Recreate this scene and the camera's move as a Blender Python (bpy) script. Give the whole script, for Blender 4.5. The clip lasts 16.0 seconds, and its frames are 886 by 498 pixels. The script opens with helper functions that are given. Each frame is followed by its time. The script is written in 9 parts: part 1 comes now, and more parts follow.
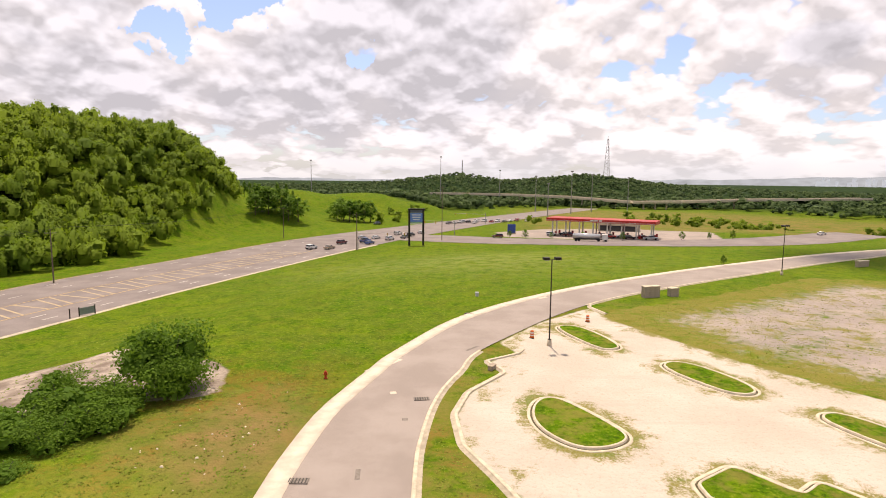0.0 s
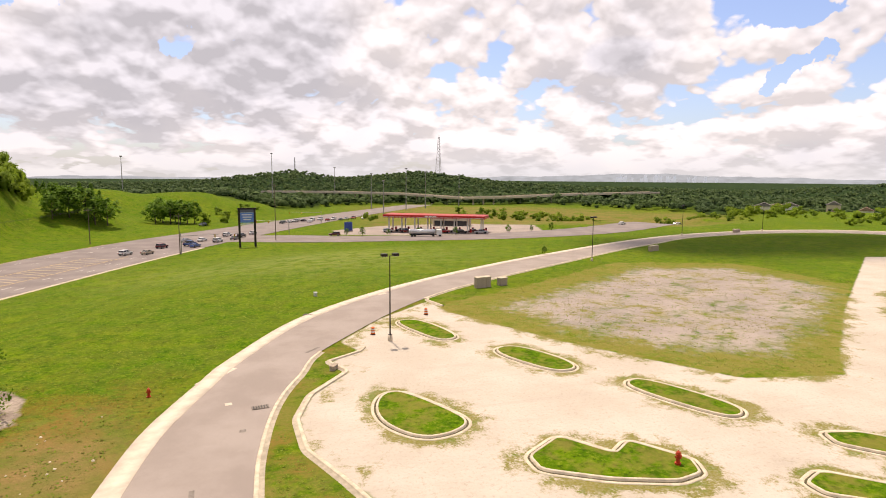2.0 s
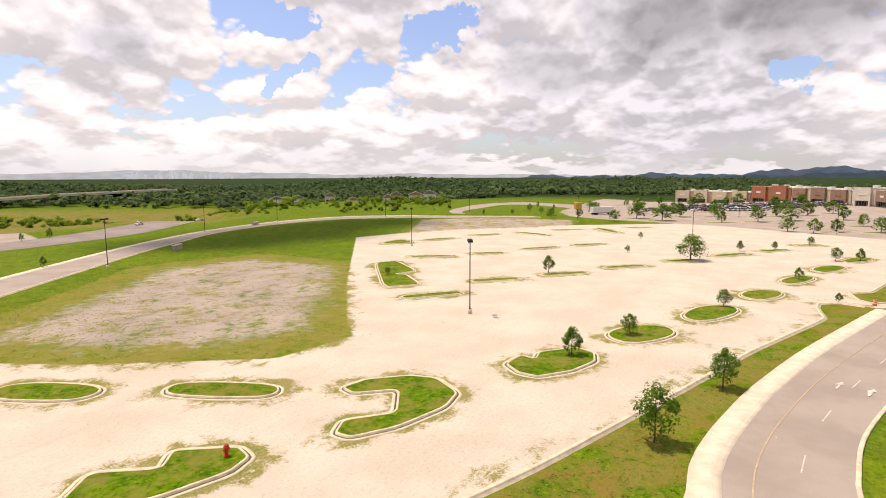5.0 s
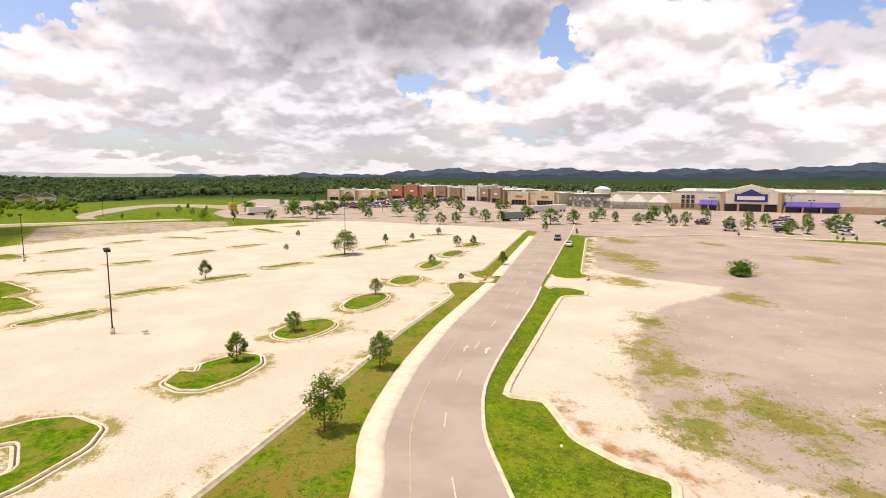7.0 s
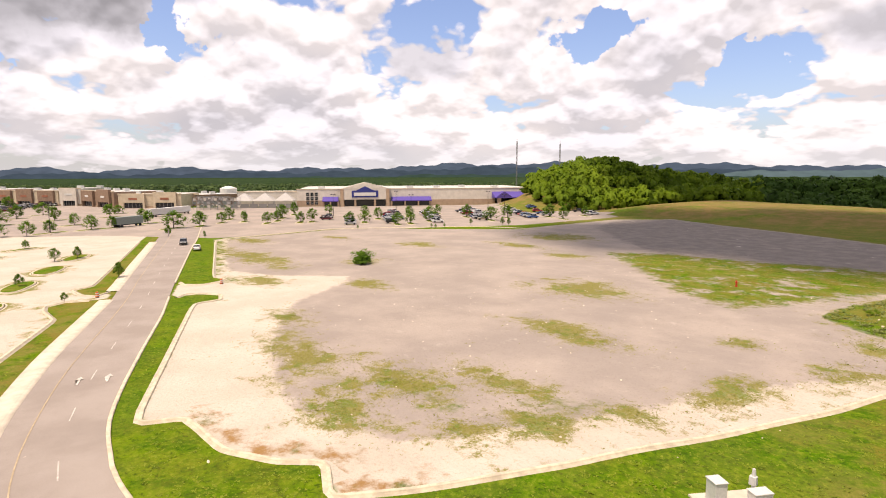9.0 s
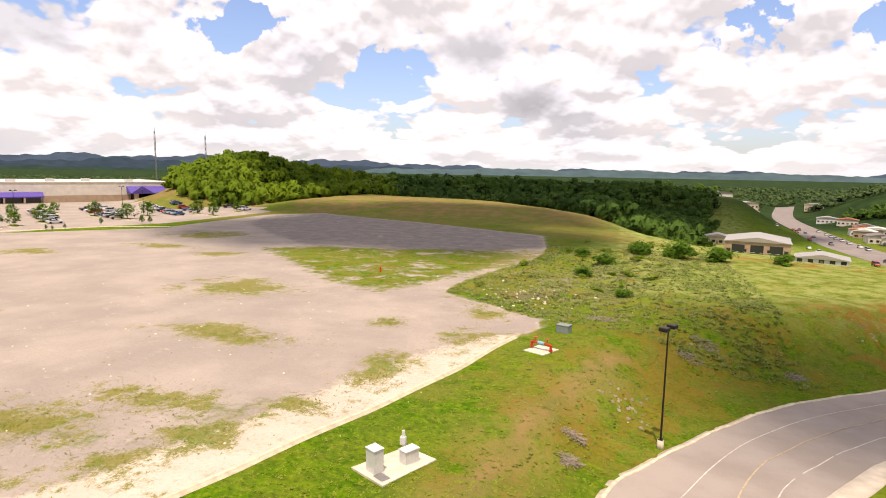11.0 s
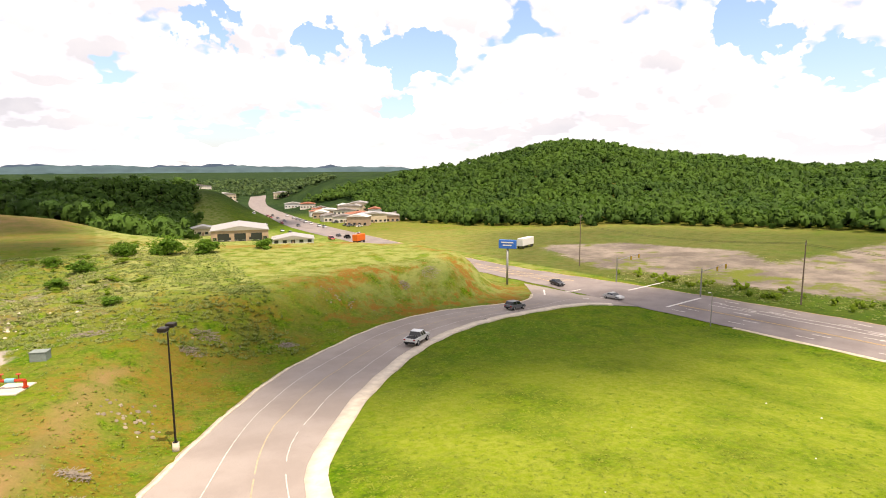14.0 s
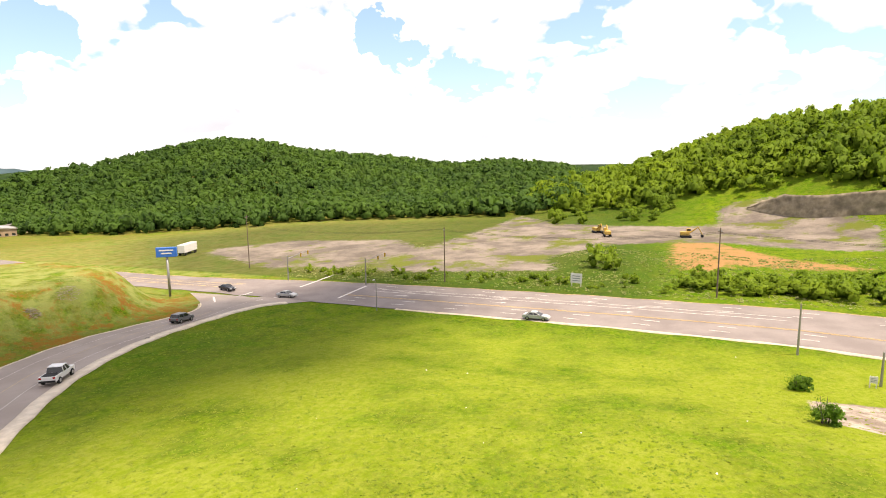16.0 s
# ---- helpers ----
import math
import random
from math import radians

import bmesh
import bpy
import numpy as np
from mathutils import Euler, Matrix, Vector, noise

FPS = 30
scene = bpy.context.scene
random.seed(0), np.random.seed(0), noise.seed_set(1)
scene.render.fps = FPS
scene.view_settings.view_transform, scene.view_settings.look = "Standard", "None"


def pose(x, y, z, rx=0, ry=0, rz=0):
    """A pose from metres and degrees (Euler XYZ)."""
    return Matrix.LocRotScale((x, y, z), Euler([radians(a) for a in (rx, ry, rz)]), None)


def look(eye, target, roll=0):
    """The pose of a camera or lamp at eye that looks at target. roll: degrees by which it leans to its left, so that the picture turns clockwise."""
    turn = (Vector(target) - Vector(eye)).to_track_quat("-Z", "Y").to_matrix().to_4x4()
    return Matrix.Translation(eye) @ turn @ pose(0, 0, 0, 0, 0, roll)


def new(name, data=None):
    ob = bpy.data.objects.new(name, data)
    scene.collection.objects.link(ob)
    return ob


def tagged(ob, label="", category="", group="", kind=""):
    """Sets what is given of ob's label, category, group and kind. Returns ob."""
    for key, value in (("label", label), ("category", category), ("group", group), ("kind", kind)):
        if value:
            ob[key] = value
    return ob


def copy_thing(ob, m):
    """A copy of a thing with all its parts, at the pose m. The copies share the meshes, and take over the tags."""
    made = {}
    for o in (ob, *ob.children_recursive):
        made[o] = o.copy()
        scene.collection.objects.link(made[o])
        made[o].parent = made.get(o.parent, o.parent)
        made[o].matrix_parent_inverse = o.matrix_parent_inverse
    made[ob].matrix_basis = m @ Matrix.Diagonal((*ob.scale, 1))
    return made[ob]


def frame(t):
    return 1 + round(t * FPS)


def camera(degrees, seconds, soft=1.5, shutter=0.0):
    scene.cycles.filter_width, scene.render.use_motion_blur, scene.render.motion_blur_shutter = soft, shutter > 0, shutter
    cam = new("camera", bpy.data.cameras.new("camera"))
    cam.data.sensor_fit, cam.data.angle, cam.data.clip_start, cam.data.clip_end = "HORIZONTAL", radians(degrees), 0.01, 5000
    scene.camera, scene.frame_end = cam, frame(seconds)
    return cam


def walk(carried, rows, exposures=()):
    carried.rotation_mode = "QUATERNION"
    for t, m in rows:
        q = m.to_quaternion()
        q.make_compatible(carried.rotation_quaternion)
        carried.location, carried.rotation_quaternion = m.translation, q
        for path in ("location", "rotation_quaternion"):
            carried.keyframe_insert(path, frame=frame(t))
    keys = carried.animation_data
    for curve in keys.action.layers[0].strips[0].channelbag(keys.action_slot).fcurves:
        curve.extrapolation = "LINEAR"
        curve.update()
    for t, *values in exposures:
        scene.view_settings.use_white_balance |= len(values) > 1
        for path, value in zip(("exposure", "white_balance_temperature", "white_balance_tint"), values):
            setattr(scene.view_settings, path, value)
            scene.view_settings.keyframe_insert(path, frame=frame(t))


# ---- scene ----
# camera: it hovers 20 m over the junction and turns on the spot; rows are seconds, yaw, pitch, roll
cam = camera(74.83, 16.0, soft=1.0)
PATH = [
    (0.0, 0.00, -6.97, 0.61),
    (0.5, -3.81, -7.01, 0.56),
    (1.0, -6.95, -7.04, 0.59),
    (1.5, -11.21, -7.07, 0.53),
    (2.0, -16.07, -7.09, 0.40),
    (2.5, -23.44, -7.12, 0.06),
    (3.0, -30.99, -7.17, -0.05),
    (3.5, -38.54, -7.17, -0.22),
    (4.0, -46.18, -7.22, -0.42),
    (4.2, -49.17, -7.24, -0.34),
    (6.3, -81.40, -7.49, 0.31),
    (6.5, -84.87, -7.45, 0.45),
    (7.0, -94.05, -7.39, 0.14),
    (7.5, -102.96, -7.35, 0.03),
    (8.0, -111.70, -7.33, -0.20),
    (8.5, -120.47, -7.40, -0.30),
    (9.0, -129.59, -7.48, -0.17),
    (9.5, -138.60, -7.61, -0.43),
    (9.7, -142.12, -7.54, 0.01),
    (11.8, -175.72, -7.98, 0.54),
    (12.0, -179.01, -7.95, 0.44),
    (12.5, -187.15, -7.96, 0.18),
    (13.0, -195.31, -8.02, 0.06),
    (13.5, -203.08, -8.05, -0.02),
    (14.0, -211.12, -8.07, -0.27),
    (14.5, -218.39, -8.13, -0.35),
    (15.0, -226.09, -8.23, -0.45),
    (15.5, -234.59, -8.33, -0.68),
    (16.0, -243.30, -8.45, -0.76),
]
walk(cam, [(t, pose(0, 0, 20, 90 + p, 0, y) @ pose(0, 0, 0, 0, 0, r)) for t, y, p, r in PATH],
     exposures=[(0, 0.05, 8000, 18), (2.5, -0.06, 8000, 18), (3.5, -0.2, 8000, 18), (4.1, -0.07, 8000, 18), (9.5, 0.1, 8000, 18), (12, 0.3, 8000, 16), (14, 0.55, 8000, 15), (16, 0.7, 8000, 14)])

# ---- world and sun ----
SUN_AZ, SUN_EL = radians(-6), radians(70)          # from +y towards +x
sun_dir = Vector((math.sin(SUN_AZ) * math.cos(SUN_EL), math.cos(SUN_AZ) * math.cos(SUN_EL), math.sin(SUN_EL)))
sun = new("sun", bpy.data.lights.new("sun", "SUN"))
sun.data.energy, sun.data.angle, sun.data.color = 5.0, radians(0.6), (1.0, 0.955, 0.88)
sun.matrix_world = look(sun_dir * 300, (0, 0, 0))


CLOUD_X = 3.1
# clear gaps and dark heaps of the cloud deck: bearing, height in degrees, reach
SKY_GAPS = [(-5.8, 12.3, 0.085), (-18.1, 14.5, 0.07), (-24.7, 12, 0.06), (46, 14, 0.07), (61, 13.5, 0.07), (45.4, 8.6, 0.035), (91.6, 8.4, 0.075), (106, 12.3, 0.065), (145.2, 12.2, 0.09), (156.6, 9.2, 0.075), (190.1, 12.4, 0.07), (201.6, 11.6, 0.07),
            (206.8, 6, 0.055), (209, 10.5, 0.07), (238.2, 11.5, 0.08), (244.4, 8.4, 0.055)]
SKY_STORM = [(92, 14.5, 0.20), (82, 13.5, 0.15), (101, 13.6, 0.11), (106, 17, 0.10)]
SKY_HEAPS = [(70, 10, 0.08), (128, 11, 0.10), (166, 11.1, 0.08), (171.5, 6.5, 0.07), (-3, 18, 0.08), (32, 10.8, 0.06), (72, 9, 0.08)]


def sky_world():
    w = bpy.data.worlds.new("sky")
    scene.world = w
    w.use_nodes = True
    nt = w.node_tree
    nt.nodes.clear()
    N, L = nt.nodes.new, nt.links.new
    out, bg = N("ShaderNodeOutputWorld"), N("ShaderNodeBackground")
    sky = N("ShaderNodeTexSky")
    sky.sky_type, sky.sun_disc = "NISHITA", False
    sky.sun_elevation, sky.sun_rotation = SUN_EL, SUN_AZ
    sky.air_density, sky.dust_density = 1.0, 1.5
    co = N("ShaderNodeTexCoord")
    sep = N("ShaderNodeSeparateXYZ")
    L(co.outputs["Generated"], sep.inputs[0])

    def m(op, a, b=None, c=None, clamp=False):
        n = N("ShaderNodeMath")
        n.operation, n.use_clamp = op, clamp
        for i, v in enumerate((a, b, c)):
            if v is None:
                continue
            if isinstance(v, (int, float)):
                n.inputs[i].default_value = v
            else:
                L(v, n.inputs[i])
        return n.outputs[0]

    # heaped clouds: broad masses, lumps and frayed edges, the same field looked up a little higher to find the undersides
    def density(dz, off, fine=True):
        z = m("MAXIMUM", m("ADD", sep.outputs[2], dz), 0.0)
        k = m("POWER", m("ADD", z, 0.10), -0.38)
        comb = N("ShaderNodeCombineXYZ")
        L(m("MULTIPLY", sep.outputs[0], k), comb.inputs[0]), L(m("MULTIPLY", sep.outputs[1], k), comb.inputs[1])
        L(m("MULTIPLY", m("LOGARITHM", m("ADD", z, 0.12), 2.718), 0.26), comb.inputs[2])
        mp = N("ShaderNodeMapping")
        mp.inputs["Location"].default_value = off
        L(comb.outputs[0], mp.inputs[0])

        def nz(scale, detail, rough):
            n = N("ShaderNodeTexNoise")
            n.inputs["Scale"].default_value, n.inputs["Detail"].default_value, n.inputs["Roughness"].default_value = scale, detail, rough
            L(mp.outputs[0], n.inputs["Vector"])
            return n

        warp = N("ShaderNodeMix")
        warp.data_type = "RGBA"
        warp.inputs[0].default_value = 0.08
        L(mp.outputs[0], warp.inputs[6]), L(nz(6.5, 3, 0.6).outputs["Color"], warp.inputs[7])
        v = N("ShaderNodeTexVoronoi")
        v.feature, v.inputs["Scale"].default_value = "SMOOTH_F1", 5.6
        v.inputs["Smoothness"].default_value = 0.35
        v.inputs["Detail"].default_value, v.inputs["Roughness"].default_value = (3.0 if fine else 1.0), 0.55
        L(warp.outputs[2], v.inputs["Vector"])
        lumps = m("SUBTRACT", 1.0, m("MULTIPLY", v.outputs["Distance"], 1.15))
        return m("ADD", m("ADD", m("MULTIPLY", nz(1.75, 2, 0.5).outputs[0], 0.95), m("MULTIPLY", lumps, 0.36) if fine else m("ADD", m("MULTIPLY", lumps, 0.12), 0.085)), m("MULTIPLY", nz(11.0, 6, 0.6).outputs[0], 0.16))

    wob = N("ShaderNodeTexNoise")
    wob.inputs["Scale"].default_value, wob.inputs["Detail"].default_value, wob.inputs["Roughness"].default_value = 9.0, 5, 0.6
    L(co.outputs["Generated"], wob.inputs["Vector"])

    def vec(op, a, b):
        n = N("ShaderNodeVectorMath")
        n.operation = op
        for i, v in enumerate((a, b)):
            if isinstance(v, tuple):
                n.inputs[i].default_value = v
            else:
                L(v, n.inputs[i])
        return n

    def bend(k):
        drift = vec("MULTIPLY", vec("SUBTRACT", wob.outputs["Color"], (0.5, 0.5, 0.5)).outputs[0], (k, k, k)).outputs[0]
        return vec("ADD", vec("MULTIPLY", co.outputs["Generated"], (1, 1, 1.7)).outputs[0], drift).outputs[0]

    def places(rows, k):
        bent = bend(k)
        total = None
        for a, e, r in rows:
            a, e = radians(a), radians(e)
            d = vec("DISTANCE", bent, (math.sin(a) * math.cos(e), math.cos(a) * math.cos(e), math.sin(e) * 1.7)).outputs["Value"]
            v = m("SUBTRACT", 1.0, m("DIVIDE", d, r), clamp=True)
            total = v if total is None else m("MAXIMUM", total, v)
        return m("MULTIPLY", total, 1.6, clamp=True)

    gaps, heaps, storm = places(SKY_GAPS, 0.30), places(SKY_HEAPS, 0.10), places(SKY_STORM, 0.14)
    off = (CLOUD_X, 1.7, 0.4)
    edit = m("SUBTRACT", m("MULTIPLY", m("ADD", heaps, m("MULTIPLY", storm, 2.0)), 0.12), m("MULTIPLY", gaps, 0.33))
    dens = m("ADD", m("ADD", density(0.0, off), edit), 0.05)
    cover = m("DIVIDE", m("SUBTRACT", dens, 0.362), 0.05, clamp=True)
    # sunlit tops, shaded undersides
    relief = m("MAXIMUM", m("MINIMUM", m("MULTIPLY", m("SUBTRACT", dens, m("ADD", m("ADD", density(0.02, off), edit), 0.05)), 11.0), 1.0), -1.0)
    thick = m("ADD", m("DIVIDE", m("SUBTRACT", density(0.05, off, False), 0.56), 0.22, clamp=True), m("ADD", m("MULTIPLY", heaps, 1.5), m("MULTIPLY", storm, 3.0)))
    val = m("SUBTRACT", m("ADD", 6.55, m("MULTIPLY", relief, m("SUBTRACT", 1.25, m("MULTIPLY", m("MAXIMUM", heaps, storm), 0.7)))), m("MULTIPLY", thick, 1.15))
    shade = N("ShaderNodeMix")
    shade.data_type, shade.blend_type = "RGBA", "MULTIPLY"
    shade.inputs[0].default_value = 1.0
    tone = N("ShaderNodeMix")
    tone.data_type = "RGBA"
    tone.inputs[6].default_value, tone.inputs[7].default_value = (0.94, 0.985, 1.12, 1), (0.90, 0.985, 1.20, 1)
    L(thick, tone.inputs[0]), L(tone.outputs[2], shade.inputs[7])
    L(val, shade.inputs[6])
    blue = N("ShaderNodeMix")
    blue.data_type, blue.blend_type = "RGBA", "MULTIPLY"
    blue.inputs[0].default_value, blue.inputs[7].default_value = 1.0, (0.97, 1.11, 1.44, 1)
    L(sky.outputs[0], blue.inputs[6])
    mix = N("ShaderNodeMix")
    mix.data_type = "RGBA"
    L(cover, mix.inputs[0]), L(blue.outputs[2], mix.inputs[6]), L(shade.outputs[2], mix.inputs[7])
    # pale haze near the horizon
    hz = m("POWER", m("SUBTRACT", 1.0, m("MULTIPLY", m("ABSOLUTE", sep.outputs[2]), 11.0), clamp=True), 2.0)
    mix2 = N("ShaderNodeMix")
    mix2.data_type = "RGBA"
    mix2.inputs[7].default_value = (5.2, 5.75, 6.6, 1)
    L(m("MULTIPLY", hz, 0.7), mix2.inputs[0]), L(mix.outputs[2], mix2.inputs[6])
    L(mix2.outputs[2], bg.inputs[0])
    bg.inputs[1].default_value = 0.14
    L(bg.outputs[0], out.inputs[0])


sky_world()


# ---- helpers of the build ----
from mathutils import geometry


def part(name, bm, material, parent=None, label="", smooth=False):
    me = bpy.data.meshes.new(name)
    bm.normal_update()
    bm.to_mesh(me)
    bm.free()
    if material:
        me.materials.append(material)
    if smooth:
        me.polygons.foreach_set("use_smooth", [True] * len(me.polygons))
    ob = new(name, me)
    if parent:
        ob.parent = parent
    if label:
        ob["label"] = label
    return ob


def mesh_np(name, verts, faces, material, parent=None, smooth=False):
    """faces: an int array (n, 3) or (n, 4)."""
    verts, faces = np.asarray(verts, np.float32), np.asarray(faces, np.int32)
    me = bpy.data.meshes.new(name)
    n, k = faces.shape
    me.vertices.add(len(verts))
    me.vertices.foreach_set("co", verts.ravel())
    me.loops.add(n * k)
    me.loops.foreach_set("vertex_index", faces.ravel())
    me.polygons.add(n)
    me.polygons.foreach_set("loop_start", np.arange(n, dtype=np.int32) * k)
    me.polygons.foreach_set("loop_total", np.full(n, k, np.int32))
    if smooth:
        me.polygons.foreach_set("use_smooth", np.ones(n, bool))
    me.update(calc_edges=True)
    if material:
        me.materials.append(material)
    ob = new(name, me)
    if parent:
        ob.parent = parent
    return ob


def box(bm, x0, y0, z0, x1, y1, z1, m=None):
    mat = (m or Matrix()) @ Matrix.Translation(((x0 + x1) / 2, (y0 + y1) / 2, (z0 + z1) / 2)) @ Matrix.Diagonal((x1 - x0, y1 - y0, z1 - z0, 1))
    return bmesh.ops.create_cube(bm, size=1, matrix=mat)["verts"]


def rod(bm, a, b, r0, r1=None, sides=8):
    a, b = Vector(a), Vector(b)
    d = b - a
    m = Matrix.Translation((a + b) / 2) @ d.to_track_quat("Z", "Y").to_matrix().to_4x4()
    bmesh.ops.create_cone(bm, cap_ends=True, segments=sides, radius1=r0, radius2=r0 if r1 is None else r1, depth=d.length, matrix=m)


def spline(pts, step=2.0):
    """A smooth line through the points, sampled about every step metres."""
    p = np.array(pts, float)
    p = np.vstack([2 * p[0] - p[1], p, 2 * p[-1] - p[-2]])
    out = []
    for i in range(1, len(p) - 2):
        a, b, c, d = p[i - 1:i + 3]
        n = max(1, int(np.linalg.norm((c - b)[:2]) / step))
        t = (np.arange(n) / n)[:, None]
        out.append(0.5 * (2 * b + (c - a) * t + (2 * a - 5 * b + 4 * c - d) * t ** 2 + (3 * b - a - 3 * c + d) * t ** 3))
    return np.vstack(out + [p[-2:-1]])


def resample(line, n):
    s = np.r_[0, np.cumsum(np.linalg.norm(np.diff(line[:, :2], axis=0), axis=1))]
    q = np.linspace(0, s[-1], n)
    return np.stack([np.interp(q, s, line[:, i]) for i in range(line.shape[1])], 1)


def shift(line, d):
    """The line moved d metres to its right."""
    t = np.gradient(line[:, :2], axis=0)
    t /= np.linalg.norm(t, axis=1)[:, None] + 1e-9
    out = line.copy()
    out[:, 0] += t[:, 1] * d
    out[:, 1] -= t[:, 0] * d
    return out


def sd_poly(x, y, poly):
    """Signed distance to a polygon, positive inside."""
    p = np.asarray(poly, float)[:, :2]
    d = np.full(x.shape, 1e9)
    inside = np.zeros(x.shape, bool)
    for (ax, ay), (bx, by) in zip(p, np.roll(p, -1, 0)):
        ex, ey = bx - ax, by - ay
        t = np.clip(((x - ax) * ex + (y - ay) * ey) / (ex * ex + ey * ey + 1e-9), 0, 1)
        d = np.minimum(d, (x - ax - t * ex) ** 2 + (y - ay - t * ey) ** 2)
        if ay != by:
            inside ^= ((ay > y) != (by > y)) & (x < (bx - ax) * (y - ay) / (by - ay) + ax)
    return np.where(inside, 1, -1) * np.sqrt(d)


def sstep(a, b, v):
    t = np.clip((v - a) / (b - a), 0, 1)
    return t * t * (3 - 2 * t)


# ---- the plan ----
# highway: near and far edge (x, y, z)
HW_NEAR = spline([(-250, -1100, -34), (-175, -780, -30), (-118, -430, -21), (-100, -250, -14), (-96, -150, -11), (-96, -81, -9.3), (-97, -36, -8.3), (-96, -7, -7.4), (-92, 22, -6.6),
                  (-68, 87, -5.2), (-55.5, 128, -5), (-29, 204, -5), (8, 290, -5.5), (70, 420, -7), (150, 560, -8)], 6)
HW_FAR = spline([(-276, -1092, -34), (-198, -776, -30), (-142, -430, -21), (-118, -250, -14), (-110, -150, -11), (-116, -87, -9.3), (-119, -43, -8.3), (-119, -8, -7.4), (-117, 27, -6.6),
                 (-96, 122, -5.2), (-80, 169, -5), (-60, 229, -5), (-22, 305, -5.5), (42, 430, -7), (125, 570, -8)], 6)
# the junction road, west edge (footway side) and east edge, from the north-east round under the camera to the highway
RD_W = spline([(262, 96, 0), (253, 116, 0), (244, 137, 0), (234, 160, 0), (214.7, 177.2, 0), (182.6, 182.5, 0), (145.4, 177, 0), (108.8, 162.2, 0), (67.1, 137.4, 0), (41, 119.5, 0), (19.3, 101.6, 0), (3.1, 83, 0), (-5.4, 65.3, 0),
               (-7.7, 58.1, 0), (-9.5, 51.8, 0), (-10.7, 46.5, 0), (-11.5, 38.4, 0), (-11.7, 32, 0), (-12.4, 10, -0.2), (-12.2, -15, -0.9), (-12.5, -35.5, -2.2), (-17.8, -46, -3.2), (-27, -58, -4.5), (-41, -71.3, -5.9), (-57, -80.2, -7),
               (-75, -85.4, -8.4), (-88, -85.6, -8.9), (-98, -79, -9.2)], 2)
RD_E = spline([(258, 91, 0), (247, 112, 0), (236, 130, 0), (222.5, 151.5, 0), (203.8, 168, 0), (172.9, 172.9, 0), (136.2, 165.6, 0), (113.8, 153.6, 0), (95.8, 143.2, 0), (71.5, 127, 0), (28.3, 96.1, 0), (6.5, 69, 0), (1.8, 58, 0), (-0.4, 51, 0),
               (-1.5, 43, 0), (-1.7, 35, 0), (-1, 12, -0.2), (0.5, -15, -0.9), (0.5, -36.9, -2.2), (-5, -49.7, -3.5), (-16.5, -66.6, -4.9), (-27.5, -77, -5.7), (-40, -86.5, -6.5), (-53, -91.9, -7.2), (-66, -93.2, -7.8), (-76, -94.2, -8.4),
               (-83, -98.8, -8.8), (-93, -114, -9.6)], 2)
# east road, north edge and south edge
ER_N = spline([(-2, 8, -0.2), (10, 4, 0), (34.2, 1.9, 0), (42, 1.7, 0), (47.1, 1.0, 0), (53.6, -0.4, 0), (64.3, -3.1, 0), (75.2, -6.7, 0), (102, -16.4, 0), (120.8, -22, 0), (151, -31.8, 0), (172, -38.6, 0), (206, -49.6, 0), (260, -68, 0)], 2)
ER_S = spline([(-1, -11, -0.5), (12, -7.6, 0), (33.4, -6.7, 0), (41.4, -6.3, 0), (45.4, -6.6, 0), (51.6, -7.6, 0), (59.7, -10.1, 0), (70.7, -14.1, 0), (86.3, -20, 0), (94.8, -22.9, 0), (110.5, -28.2, 0), (132.2, -35.8, 0), (164.7, -47.2, 0), (187.7, -55.6, 0), (257, -79, 0)], 2)
# filling station road
GR_N = spline([(-20, 262, -5.3), (5, 252, -5), (40, 238, -4.5), (85, 232, -4), (130, 240, -3.2), (175, 262, -2.6), (200, 292, -6), (215, 330, -11), (225, 370, -14)], 4)
GR_S = spline([(-27, 235, -5), (10, 222, -4.8), (42, 215, -4.3), (90, 208, -3.6), (140, 215, -3), (186, 240, -2.4), (213, 272, -6), (230, 320, -11), (240, 365, -14)], 4)
LOT = [(6.8, 69.2), (14, 80), (23.3, 89.4), (24.5, 81), (33.5, 62.8), (45, 46), (56, 44), (61, 48.8), (85, 68), (148, 114), (175, 106), (206, 90), (230, 57), (262, 15), (262, -66), (190, -39.8), (154, -28.2), (119, -16.8), (116.5, -13.4), (109.5, -14.6), (110.5, -18.4), (105.2, -16.6),
       (106.6, -10.9), (104.5, -8.1), (94, -8.2), (71.6, 0.7), (54.8, 6.2), (34.7, 13.2), (18, 20), (8, 28), (5, 34.4), (3.8, 36.9), (1.7, 41.5), (1.2, 47.2), (2.6, 52.5), (6.7, 58.2), (4.9, 61.9), (8.7, 65.1)]
SLOT = [(35.2, -18), (34.2, -17.9), (30.6, -16.2), (28.2, -20.8), (23.7, -30.6), (20, -42.1), (15.1, -56.4), (11.4, -69.7), (9, -74), (10, -79), (16.6, -83.5), (22, -86), (27, -90), (27.5, -98), (24.5, -109), (18.5, -133), (18, -152), (22.7, -183), (70, -208), (126, -230), (144, -216), (142, -151),
        (187, -103), (180, -58), (114, -36.4), (110.4, -37.6), (107.3, -32.2), (111, -28.9), (100.2, -25), (99.2, -29.4), (96.4, -31.9), (92.4, -30.6), (92.2, -26.2), (50.1, -9.2), (48.7, -12.6), (46.6, -12.8), (41.3, -13), (36.9, -15.7)]
